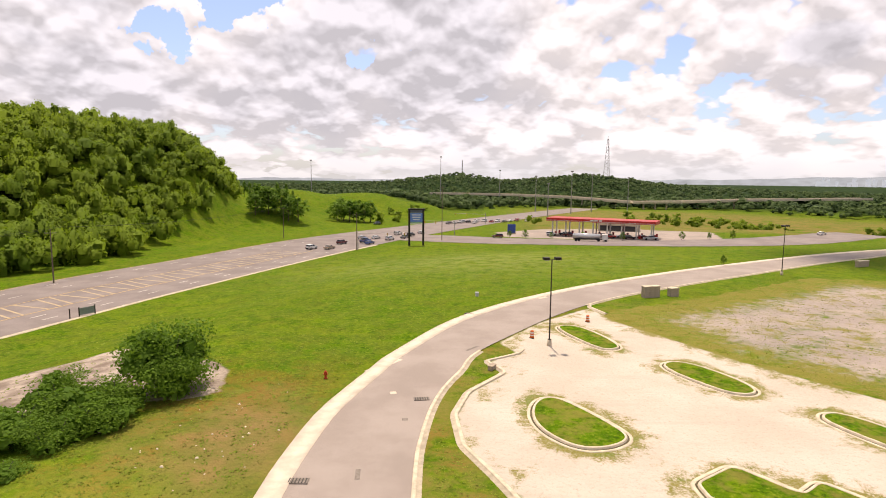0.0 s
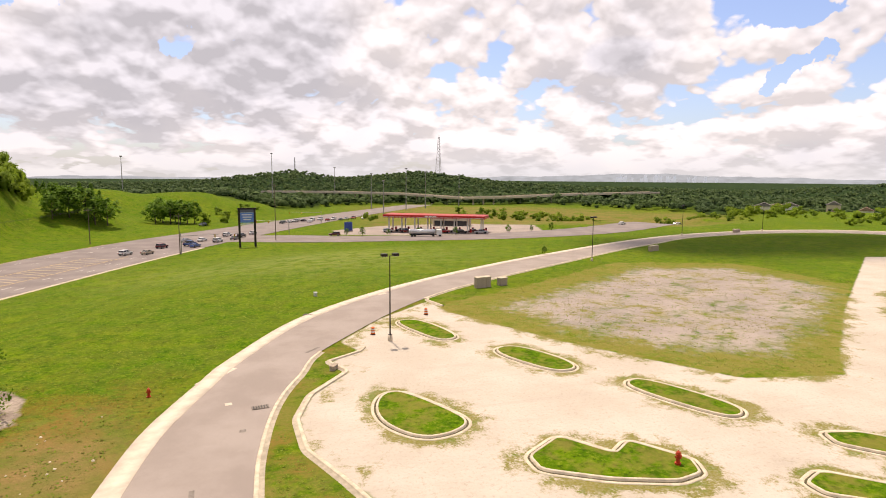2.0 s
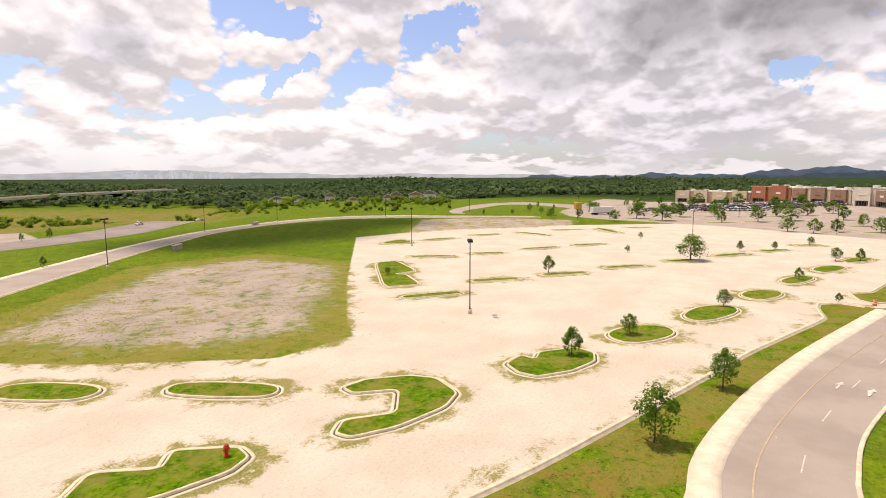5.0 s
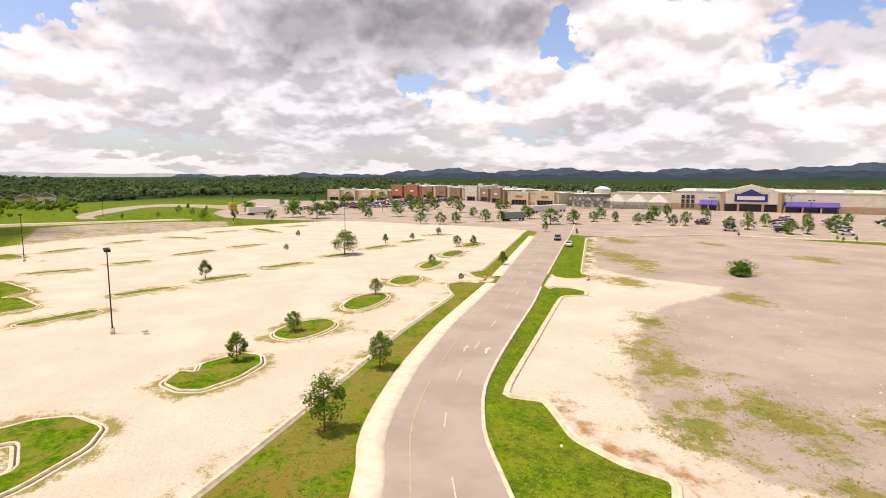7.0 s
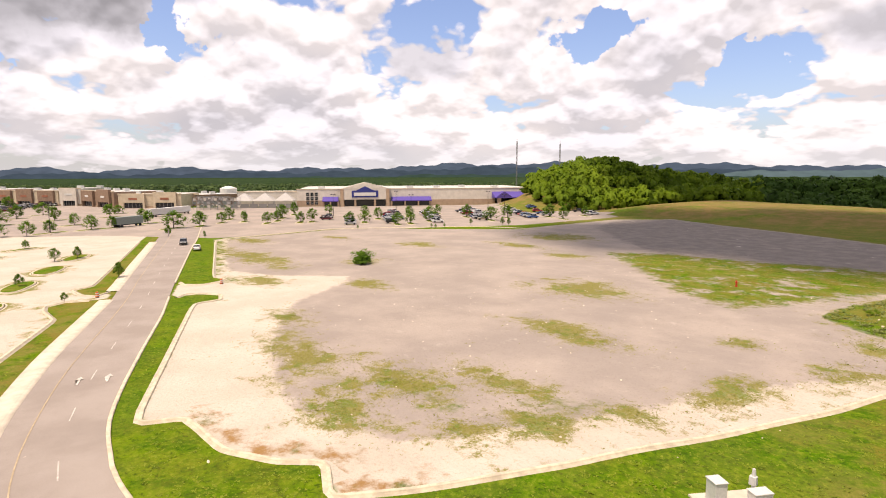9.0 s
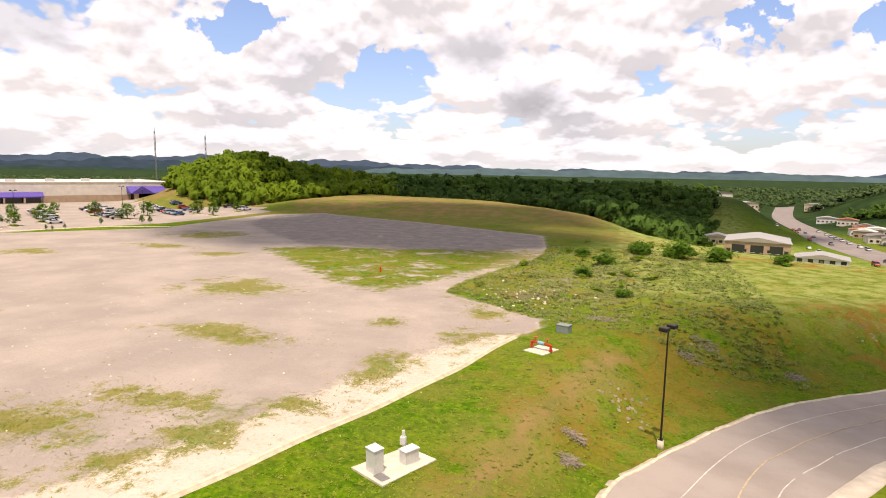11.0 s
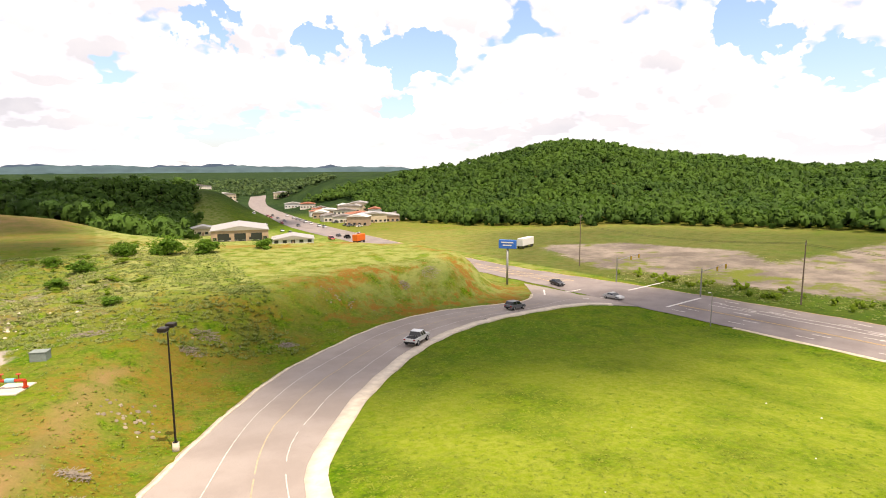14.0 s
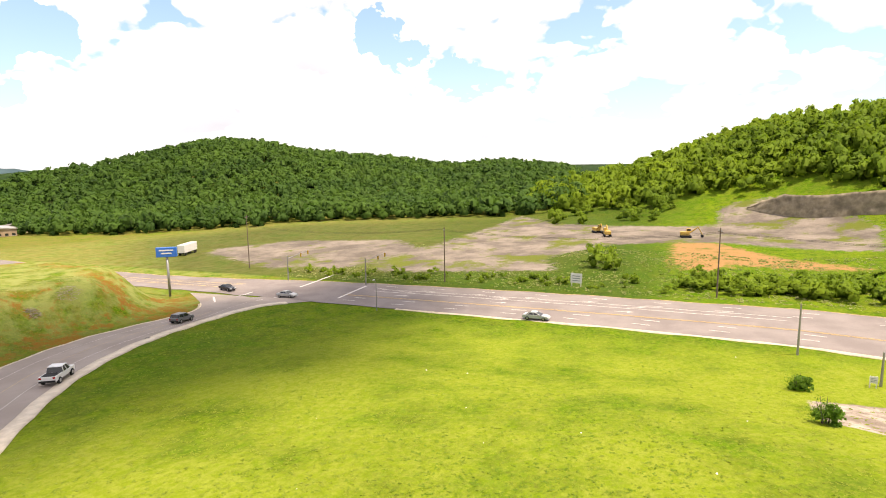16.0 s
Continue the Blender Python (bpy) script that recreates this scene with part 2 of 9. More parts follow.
GREY = [(14.6, -69.1), (20.9, -56), (24.6, -47.4), (27.1, -37.6), (30.9, -29.2), (34.2, -23.6), (40, -21.2), (46.5, -20.6), (54.8, -22.6), (66, -27.5), (73.7, -31.8), (84, -39), (93.2, -53.6), (98.4, -56.6), (109, -45.4), (120.5, -41.3),
        (140, -47), (180, -62), (187, -103), (142, -151), (144, -216), (126, -230), (12, -190), (4, -150), (8, -100), (6, -72)]
GREEN = [(86, -124), (65, -106), (49, -91), (37, -86), (31, -99), (26, -113), (24.5, -138), (38, -143), (54, -136), (74, -134)]
DARK_LOT = [(128, -177), (100, -150), (72, -128), (40, -134), (18, -153), (22.7, -183), (70, -208), (126, -230), (142, -212)]
STRIP = [(109, -37), (113, -36), (180, -59.5), (186, -103), (160, -146), (142, -154)]
FIELD = [(30, 83), (50, 95), (78, 114), (100, 108), (101, 83), (88, 69), (68, 56), (53, 49.5), (42, 56), (35, 67)]
FIELD_FAR = [(168, 107), (182, 102), (204, 80.5), (226, 66), (250, 74), (247, 98), (236, 121), (220, 133)]
MALL = [(268, 80), (258, 60), (245, 15), (216, -34), (184, -60), (168, -133), (152, -165), (150, -240), (245, -290), (345, -125), (361, -99), (431, -58), (520, 10), (552, 70), (500, 120), (300, 96)]
QUARRY = [(-131, -91), (-151, -95), (-181, -92), (-229, -95), (-285, -98), (-253, -72), (-245, -41), (-242, -5), (-273, -6), (-271, 18), (-229, 44), (-183, 36), (-193, 16), (-202, -2), (-197, -17), (-186, -33), (-160, -47), (-145, -40), (-136, -66)]
CLAY = [(-197, -17), (-202, -4), (-186, 5), (-174, 14), (-167, 25), (-160, 32), (-161, 1), (-147, -4), (-155, -14)]
DIRT_LOT = [(-150, -178), (-127, -122), (-132, -100), (-160, -84), (-185, -112), (-180, -160)]
OLD_PAVING = [(-20.5, 52), (-22, 58.5), (-25, 61.5), (-33, 64), (-39, 68.5), (-42, 64), (-60, 55), (-75, 30), (-70, 8), (-60, 8), (-50, 30), (-36, 46), (-30, 49), (-23, 50)]
STATION = [(26, 248), (44, 240), (90, 229), (114, 233), (122, 262), (98, 292), (50, 294), (24, 272)]
PLATEAU = [(-16, 70), (-14, 20), (6, -12), (9, -45), (5, -68), (-3, -88), (-22, -101), (-44, -109), (-64, -107), (-70, -116), (-69, -131), (-54, -142), (-14, -147), (8, -182), (60, -255), (160, -330), (400, -300), (420, 200), (330, 260), (140, 180),
           (70, 140), (22, 106), (-4, 78)]


# ---- height of the ground ----
# wooded ridges: bearings (degrees from +y towards +x), skyline angles there, crest distances, depth of the front slope, height of the trees on it
RIDGES = [
    ([-110, -103, -98, -92.5, -87, -81, -60, -40, -33, -29, -26.7, -23.6, -21.4, -19.6, -14], [-2.5, -0.8, 0.5, 2.4, 4.25, 4.8, 6.2, 6, 5.5, 5.1, 5.2, 4.2, 2.2, -0.4, -1.8], [400, 390, 380, 370, 365, 350, 320, 300, 295, 295, 300, 310, 330, 350, 360], 135, 11),
    ([-166, -156, -150.5, -146.7, -140.7, -135.7, -132, -127, -122, -115.5, -111.7, -104.4, -98], [-1.2, -0.2, 0.74, 0.3, 2.15, 2.9, 1.8, 0.95, 0.9, -0.3, 0.43, -0.44, -1.2], [900, 800, 760, 720, 660, 640, 640, 650, 650, 650, 620, 600, 600], 300, 7.5),
    ([134, 139, 144, 148.6, 151.5, 156, 166, 180, 192, 202], [-2.4, 0.5, 2.0, 1.05, 0.26, -0.25, -0.26, -0.3, -0.6, -1.4], [330, 350, 380, 420, 480, 540, 560, 560, 560, 560], 75, 11),
    ([42, 48, 54, 56.5, 60, 66, 72], [-1.2, -0.6, 0.0, 0.14, -0.1, -0.5, -1.2], [1500, 1500, 1500, 1500, 1500, 1500, 1500], 420, 11),
    ([66, 72, 80, 88, 96], [-1.0, -0.1, 0.05, -0.1, -0.9], [1700, 1700, 1700, 1700, 1700], 400, 11),
    ([-24, -18, -8, 1.4, 6.3, 14.3, 20.9, 27, 40], [-1.0, -0.45, -0.35, 0.88, 0.1, 0.88, -0.1, -0.6, -0.9], [1500, 1500, 1500, 1500, 1400, 1300, 1300, 1300, 1300], 520, 11),
]


def ridges(x, y, z):
    a, d = np.degrees(np.arctan2(x, y)), np.hypot(x, y)
    for az, el, crest, slope, trees in RIDGES:
        aa = np.where(a < az[0] - 3, a + 360, np.where(a > az[-1] + 3, a - 360, a))
        r = np.interp(aa, az, crest)
        top = 20 + r * np.tan(np.radians(np.interp(aa, az, el))) - trees
        on = sstep(az[0] - 2, az[0] + 3, aa) * sstep(az[-1] + 2, az[-1] - 3, aa)
        prof = sstep(r - slope, r, d) * sstep(r + 2.2 * slope + 60, r + 10, d)
        z = np.where(on > 0, np.maximum(z, z + (top - z) * prof * on), z)
    return z


def terrain_samples():
    rows = []
    for line in (HW_NEAR, HW_FAR, (HW_NEAR[:len(HW_FAR)] + HW_FAR[:len(HW_NEAR)]) / 2 if len(HW_NEAR) == len(HW_FAR) else HW_FAR):
        rows.append(line[::2])
    for line in (RD_W, RD_E, (resample(RD_W, 300) + resample(RD_E, 300)) / 2):
        rows.append(line[::4])
    for line in (GR_N, GR_S):
        rows.append(line[::3])
    pl = np.array(PLATEAU, float)
    edge = resample(np.vstack([pl, pl[:1]]), 120)
    rows.append(np.c_[edge, np.zeros(len(edge))])
    gx, gy = [v.ravel() for v in np.meshgrid(np.arange(0, 420, 26.0), np.arange(-320, 260, 26.0))]
    k = sd_poly(gx, gy, PLATEAU) > 4
    rows.append(np.c_[gx[k], gy[k], np.zeros(k.sum())])
    rows.append(np.array([(-15, -110, 0.2), (-25, -125, 0.2), (-40, -122, 0.3), (-55, -120, 0.3), (-60, -128, 0.1), (-10, -130, 0.1), (-38, -134, 0)], float))
    # country round about
    rows.append(np.array([(-175, 60, -3), (-170, -20, -6), (-175, -90, -8), (-230, -170, -10), (-240, 120, 2), (-130, 230, 0), (-95, 300, 4), (-115, 400, 12), (-55, 430, 10), (-20, 420, 3), (-60, 520, 4), (60, 330, -6), (120, 300, -5), (200, 300, -4), (180, 330, -9),
                          (250, 240, -0.6), (285, 200, -0.6), (230, 275, -1.2), (318, 168, -0.6), (270, 280, -1.6), (330, 230, -2), (300, 420, -11), (390, 400, -11), (430, 330, -12), (450, 270, -11), (480, 330, -15), (520, 60, -6), (520, -200, -8), (330, -420, -12), (120, -400, -14), (0, -330, -8), (-60, -300, -15), (-30, -290, -14), (-85, -335, -17), (-40, -360, -18)], float))
    ring = np.radians(np.arange(0, 360, 15.0))
    for r, z in ((900, -22), (1600, -18), (3000, -12), (5200, -6)):
        rows.append(np.c_[r * np.sin(ring), r * np.cos(ring), np.full(len(ring), float(z))])
    return np.vstack(rows)


SAMPLES = terrain_samples()


def raw_height(x, y):
    z = np.empty(x.shape)
    for i in range(0, len(x), 4000):
        xs, ys = x[i:i + 4000, None], y[i:i + 4000, None]
        w = 1 / ((xs - SAMPLES[:, 0]) ** 2 + (ys - SAMPLES[:, 1]) ** 2 + 2.0) ** 2
        z[i:i + 4000] = (w * SAMPLES[:, 2]).sum(1) / w.sum(1)
    c = sstep(20, 70, clear_of(x, y))
    z = z + 4.5 * sstep(-228, -262, y) * sstep(190, 150, x) * sstep(-25, 12, x) * sstep(480, 400, -y)
    lumpy = sstep(-16, -6, x) * sstep(30, 20, x) * sstep(-86, -94, y) * sstep(-165, -150, y) * sstep(1, -3, sd_poly(x, y, SLOT))
    z = z + 1.0 * lumpy * np.sin(0.55 * x + 2 * np.sin(0.31 * y)) * np.sin(0.47 * y + 0.2 * x) + 0.5 * lumpy
    return z + (ridges(x, y, z) - z) * c


def clear_of(x, y):
    """Distance from the highway, in metres."""
    d = np.full(x.shape, 1e9)
    for px, py, _ in HW_FAR[::2]:
        d = np.minimum(d, np.hypot(x - px, y - py))
    return d


def axis(lo, hi, step, far):
    near = np.arange(lo, hi + 0.1, step)
    g = [0.0]
    s = step
    while g[-1] < far:
        s *= 1.11
        g.append(g[-1] + s)
    g = np.array(g[1:])
    return np.r_[(lo - g)[::-1], near, hi + g]


GX, GY = axis(-130, 200, 1.5, 4600), axis(-170, 240, 1.5, 4600)
_mx, _my = np.meshgrid(GX, GY, indexing="ij")
GZ = raw_height(_mx.ravel(), _my.ravel()).reshape(_mx.shape)
for _ in range(2):          # ease the creases between samples
    GZ[1:-1, 1:-1] = (GZ[1:-1, 1:-1] * 2 + GZ[:-2, 1:-1] + GZ[2:, 1:-1] + GZ[1:-1, :-2] + GZ[1:-1, 2:]) / 6


def height(x, y):
    """Height of the ground sheet."""
    x, y = np.asarray(x, float), np.asarray(y, float)
    i = np.clip(np.searchsorted(GX, x) - 1, 0, len(GX) - 2)
    j = np.clip(np.searchsorted(GY, y) - 1, 0, len(GY) - 2)
    u, v = (x - GX[i]) / (GX[i + 1] - GX[i]), (y - GY[j]) / (GY[j + 1] - GY[j])
    return GZ[i, j] * (1 - u) * (1 - v) + GZ[i + 1, j] * u * (1 - v) + GZ[i, j + 1] * (1 - u) * v + GZ[i + 1, j + 1] * u * v


def hz(x, y):
    return float(height(x, y))


def under_roads():
    """The sheet is cut a little lower under the roads, so that their beds lie in it."""
    z = GZ.copy()
    x, y = _mx.ravel(), _my.ravel()
    near = (np.abs(x) < 340) & (np.abs(y) < 460)
    for a, b in ((HW_NEAR, HW_FAR), (RD_W, RD_E), (ER_N, ER_S), (GR_N, GR_S)):
        ring = np.vstack([a[::3, :2], b[::-3, :2]])
        k = np.zeros(x.shape)
        k[near] = sstep(0.3, 1.8, sd_poly(x[near], y[near], ring))
        z -= (0.16 * k).reshape(z.shape)
    return z


def polar(az, r):
    return r * math.sin(radians(az)), r * math.cos(radians(az))


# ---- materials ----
BASE_SCALE = 0.78          # scales every base colour down, set against the stronger sun


class Mat:
    """A node material with a few short hands."""

    def __init__(self, name, rough=0.8, metal=0.0, spec=0.3):
        self.m = bpy.data.materials.new(name)
        self.m.use_nodes = True
        self.nt = self.m.node_tree
        self.bsdf = self.nt.nodes["Principled BSDF"]
        self.bsdf.inputs["Roughness"].default_value = rough
        self.bsdf.inputs["Metallic"].default_value = metal
        self.bsdf.inputs["Specular IOR Level"].default_value = spec
        self.co = self.nt.nodes.new("ShaderNodeTexCoord").outputs["Object"]

    def link(self, a, b):
        self.nt.links.new(a, b)

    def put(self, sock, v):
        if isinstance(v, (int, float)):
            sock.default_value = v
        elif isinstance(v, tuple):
            sock.default_value = (*(c * BASE_SCALE for c in v[:3]), 1)
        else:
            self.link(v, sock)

    def noise(self, scale, detail=4.0, rough=0.55, stretch=None, dist=0.0, offset=(0, 0, 0)):
        n = self.nt.nodes.new("ShaderNodeTexNoise")
        n.inputs["Scale"].default_value, n.inputs["Detail"].default_value = scale, detail
        n.inputs["Roughness"].default_value, n.inputs["Distortion"].default_value = rough, dist
        mp = self.nt.nodes.new("ShaderNodeMapping")
        mp.inputs["Location"].default_value = offset
        if stretch:
            mp.inputs["Scale"].default_value, mp.inputs["Rotation"].default_value = stretch[0], (0, 0, radians(stretch[1]))
        self.link(self.co, mp.inputs[0])
        self.link(mp.outputs[0], n.inputs["Vector"])
        return n.outputs[0]

    def attr(self, name, kind="Fac"):
        n = self.nt.nodes.new("ShaderNodeAttribute")
        n.attribute_name = name
        return n.outputs[kind]

    def split(self, col):
        n = self.nt.nodes.new("ShaderNodeSeparateColor")
        self.link(col, n.inputs[0])
        return n.outputs

    def math(self, op, a, b=0.0, clamp=False):
        n = self.nt.nodes.new("ShaderNodeMath")
        n.operation, n.use_clamp = op, clamp
        self.put(n.inputs[0], a), self.put(n.inputs[1], b)
        return n.outputs[0]

    def ramp(self, v, lo, hi):
        """0 at lo, 1 at hi, clamped."""
        n = self.nt.nodes.new("ShaderNodeMapRange")
        n.interpolation_type = "SMOOTHSTEP"
        self.put(n.inputs[0], v)
        n.inputs[1].default_value, n.inputs[2].default_value = lo, hi
        return n.outputs[0]

    def mix(self, f, a, b):
        n = self.nt.nodes.new("ShaderNodeMix")
        n.data_type = "RGBA"
        self.put(n.inputs[0], f), self.put(n.inputs[6], a), self.put(n.inputs[7], b)
        return n.outputs[2]

    def random(self):
        return self.nt.nodes.new("ShaderNodeObjectInfo").outputs["Random"]

    def island(self):
        return self.nt.nodes.new("ShaderNodeNewGeometry").outputs["Random Per Island"]

    def done(self, colour, bump=None, strength=0.3, dist=0.05):
        self.put(self.bsdf.inputs["Base Color"], colour)
        if bump is not None:
            b = self.nt.nodes.new("ShaderNodeBump")
            b.inputs["Strength"].default_value, b.inputs["Distance"].default_value = strength, dist
            self.link(bump, b.inputs["Height"])
            self.link(b.outputs[0], self.bsdf.inputs["Normal"])
        return self.m


def plain(name, colour, rough=0.6, metal=0.0, vary=0.12, scale=6.0, spec=0.3):
    k = Mat(name, rough, metal, spec)
    n = k.ramp(k.noise(scale, 5, 0.6), 0.3, 0.7)
    lo = tuple(c * (1 - vary) for c in colour)
    hi = tuple(min(1, c * (1 + vary)) for c in colour)
    return k.done(k.mix(n, lo, hi))


def grass_colour(k):
    """Mown and rough grass: broad patches, tufts, yellowed spots."""
    broad, mid, fine, tuft = k.noise(0.035, 4, 0.6), k.noise(0.32, 6, 0.66), k.noise(2.2, 6, 0.75), k.noise(0.9, 6, 0.7, offset=(4, 9, 2))
    g = k.mix(k.ramp(broad, 0.35, 0.65), (0.072, 0.172, 0.004), (0.130, 0.215, 0.006))
    g = k.mix(k.ramp(mid, 0.40, 0.62), g, (0.058, 0.142, 0.004))
    g = k.mix(k.math("MULTIPLY", k.ramp(tuft, 0.52, 0.64), 0.6), g, (0.160, 0.225, 0.014))
    g = k.mix(k.math("MULTIPLY", k.ramp(tuft, 0.48, 0.36), 0.65), g, (0.034, 0.092, 0.004))
    g = k.mix(k.math("MULTIPLY", k.ramp(fine, 0.52, 0.64), 0.6), g, (0.240, 0.285, 0.030))
    return k.mix(k.math("MULTIPLY", k.ramp(fine, 0.48, 0.36), 0.8), g, (0.022, 0.058, 0.004))


def make_ground():
    k = Mat("ground_cover", 1.0, spec=0.04)
    m, m2 = k.split(k.attr("cover", "Color")), k.split(k.attr("state", "Color"))
    warp = k.math("MULTIPLY", k.math("SUBTRACT", k.noise(0.5, 6, 0.68), 0.5), 5.0)
    fine, tuft = k.noise(3.2, 6, 0.7), k.noise(0.9, 6, 0.7, offset=(4, 9, 2))
    grass = grass_colour(k)
    # dry and rusty weeds
    dry = k.mix(k.ramp(k.noise(0.12, 4, 0.6, offset=(9, 4, 0)), 0.42, 0.62), (0.215, 0.19, 0.045), (0.24, 0.155, 0.036))
    dry = k.mix(k.ramp(fine, 0.4, 0.65), dry, (0.16, 0.17, 0.03))
    wdry = k.math("MULTIPLY", m2[0], k.ramp(k.noise(0.25, 6, 0.68, offset=(2, 7, 0)), 0.34, 0.60))
    grass = k.mix(wdry, grass, dry)
    # pale seeding grass
    grass = k.mix(k.math("MULTIPLY", m2[2], k.ramp(k.noise(0.3, 5, 0.65, offset=(5, 1, 0)), 0.35, 0.62)), grass, (0.29, 0.31, 0.10))
    m4 = k.split(k.attr("verge", "Color"))
    rust = k.mix(k.ramp(fine, 0.38, 0.66), (0.30, 0.105, 0.022), (0.20, 0.17, 0.03))
    grass = k.mix(k.math("MULTIPLY", m4[1], k.ramp(k.math("ADD", k.math("MULTIPLY", k.noise(0.10, 5, 0.65, offset=(3, 8, 2)), 0.6), k.math("MULTIPLY", k.noise(0.6, 6, 0.7), 0.4)), 0.47, 0.56)), grass, rust)
    hay = k.mix(k.ramp(k.noise(0.2, 6, 0.68, offset=(7, 1, 3)), 0.38, 0.6), (0.28, 0.185, 0.075), (0.18, 0.165, 0.045))
    grass = k.mix(k.math("MULTIPLY", m4[2], k.ramp(k.noise(0.06, 5, 0.6, offset=(2, 5, 9)), 0.3, 0.5)), grass, hay)
    lime = k.mix(k.ramp(k.noise(1.4, 6, 0.72, offset=(2, 2, 2)), 0.36, 0.66), (0.205, 0.265, 0.016), (0.285, 0.320, 0.045))
    grass = k.mix(k.math("MULTIPLY", k.attr("verge", "Alpha"), k.ramp(k.noise(0.07, 5, 0.65, offset=(8, 8, 1)), 0.30, 0.62)), grass, lime)
    # woodland floor and far country
    wood = k.mix(k.ramp(k.noise(0.045, 6, 0.7), 0.35, 0.7), (0.012, 0.030, 0.010), (0.036, 0.068, 0.017))
    grass = k.mix(m2[1], grass, wood)
    # gravel, bright and chalky
    gravel = k.mix(k.ramp(k.noise(0.12, 5, 0.6), 0.35, 0.7), (0.555, 0.49, 0.41), (0.65, 0.575, 0.495))
    gravel = k.mix(k.math("MULTIPLY", k.ramp(k.noise(3.0, 7, 0.8), 0.50, 0.70), 0.6), gravel, (0.36, 0.30, 0.24))
    gravel = k.mix(k.math("MULTIPLY", k.ramp(k.noise(0.45, 7, 0.72, offset=(7, 7, 0)), 0.58, 0.74), 0.30), gravel, (0.43, 0.36, 0.28))
    tracks = k.noise(0.5, 4, 0.6, stretch=((0.12, 1.6, 1), 24), dist=0.5)
    gravel = k.mix(k.math("MULTIPLY", k.ramp(tracks, 0.55, 0.75), 0.35), gravel, (0.47, 0.42, 0.36))
    # old grey paving under dust
    grey = k.mix(k.ramp(k.noise(0.09, 6, 0.62, offset=(3, 3, 0)), 0.35, 0.68), (0.345, 0.295, 0.265), (0.435, 0.37, 0.325))
    grey = k.mix(k.math("MULTIPLY", k.ramp(k.noise(3.0, 7, 0.8), 0.5, 0.72), 0.5), grey, (0.24, 0.20, 0.17))
    grey = k.mix(k.math("MULTIPLY", k.ramp(k.noise(0.5, 6, 0.7, offset=(2, 9, 4)), 0.58, 0.74), 0.5), grey, (0.58, 0.52, 0.45))
    weeds = k.mix(k.ramp(k.noise(0.6, 5, 0.65), 0.4, 0.65), (0.21, 0.20, 0.035), (0.31, 0.265, 0.085))
    col = k.mix(k.ramp(k.math("ADD", m[0], k.math("MULTIPLY", warp, 0.22)), -0.15, 0.35), grass, gravel)
    col = k.mix(k.ramp(k.math("ADD", m[1], k.math("MULTIPLY", warp, 0.9)), -0.5, 1.0), col, grey)
    wmask = k.math("ADD", m[2], k.math("MULTIPLY", k.math("SUBTRACT", k.math("ADD", k.math("MULTIPLY", k.noise(0.45, 8, 0.75, offset=(1, 8, 0)), 0.55), k.math("MULTIPLY", k.noise(0.16, 6, 0.7, offset=(6, 3, 1)), 0.5)), 0.525), 3.4))
    col = k.mix(k.math("MULTIPLY", k.ramp(wmask, 0.40, 0.70), k.ramp(k.noise(5.0, 6, 0.78, offset=(3, 1, 7)), 0.40, 0.58)), col, weeds)
    col = k.mix(k.math("MULTIPLY", k.ramp(wmask, 0.62, 0.80), 0.75), col, k.mix(k.ramp(k.math("ADD", k.math("MULTIPLY", tuft, 0.5), k.math("MULTIPLY", k.noise(0.13, 4, 0.6, offset=(5, 5, 8)), 0.5)), 0.485, 0.585), (0.23, 0.205, 0.05), (0.135, 0.185, 0.02)))
    m3 = k.split(k.attr("soil", "Color"))
    dark = k.mix(k.ramp(k.noise(0.25, 6, 0.65, offset=(4, 4, 4)), 0.38, 0.66), (0.235, 0.205, 0.19), (0.31, 0.27, 0.245))
    dark = k.mix(k.ramp(k.noise(0.33, 5, 0.6, stretch=((0.5, 1.6, 1), -30), offset=(1, 2, 3)), 0.66, 0.70), dark, (0.60, 0.55, 0.48))
    col = k.mix(k.ramp(k.math("ADD", k.attr("soil", "Alpha"), k.math("MULTIPLY", warp, 1.5)), -1.0, 3.0), col, dark)
    col = k.mix(k.math("MULTIPLY", k.ramp(k.math("ADD", m4[0], k.math("MULTIPLY", warp, 2.4)), -1.0, 2.6), k.ramp(k.noise(0.22, 6, 0.7, offset=(9, 9, 2)), 0.34, 0.50)), col, grass)
    earth = k.mix(k.ramp(k.noise(0.07, 6, 0.65, offset=(8, 2, 0)), 0.36, 0.66), (0.14, 0.118, 0.10), (0.29, 0.245, 0.205))
    earth = k.mix(k.math("MULTIPLY", k.ramp(k.noise(0.5, 7, 0.75, offset=(3, 6, 0)), 0.5, 0.68), 0.6), earth, (0.17, 0.14, 0.115))
    earth = k.mix(k.ramp(k.noise(0.06, 7, 0.68, offset=(1, 5, 0)), 0.515, 0.61), earth, (0.13, 0.15, 0.03))
    col = k.mix(k.ramp(k.math("ADD", m3[0], k.math("MULTIPLY", warp, 3.0)), -1.0, 2.5), col, earth)
    clay = k.mix(k.ramp(k.noise(0.2, 7, 0.7), 0.52, 0.66), (0.35, 0.20, 0.085), (0.10, 0.14, 0.025))
    col = k.mix(k.ramp(k.math("ADD", m3[1], k.math("MULTIPLY", warp, 2.5)), -1.0, 2.0), col, clay)
    slab = k.mix(k.ramp(k.noise(0.35, 6, 0.65, offset=(2, 2, 5)), 0.38, 0.66), (0.24, 0.19, 0.155), (0.50, 0.425, 0.355))
    col = k.mix(k.ramp(k.math("ADD", m3[2], k.math("MULTIPLY", warp, 0.35)), -0.1, 0.4), col, slab)
    return k.done(col, k.math("ADD", fine, k.noise(0.8, 4, 0.6)), 0.55, 0.25)


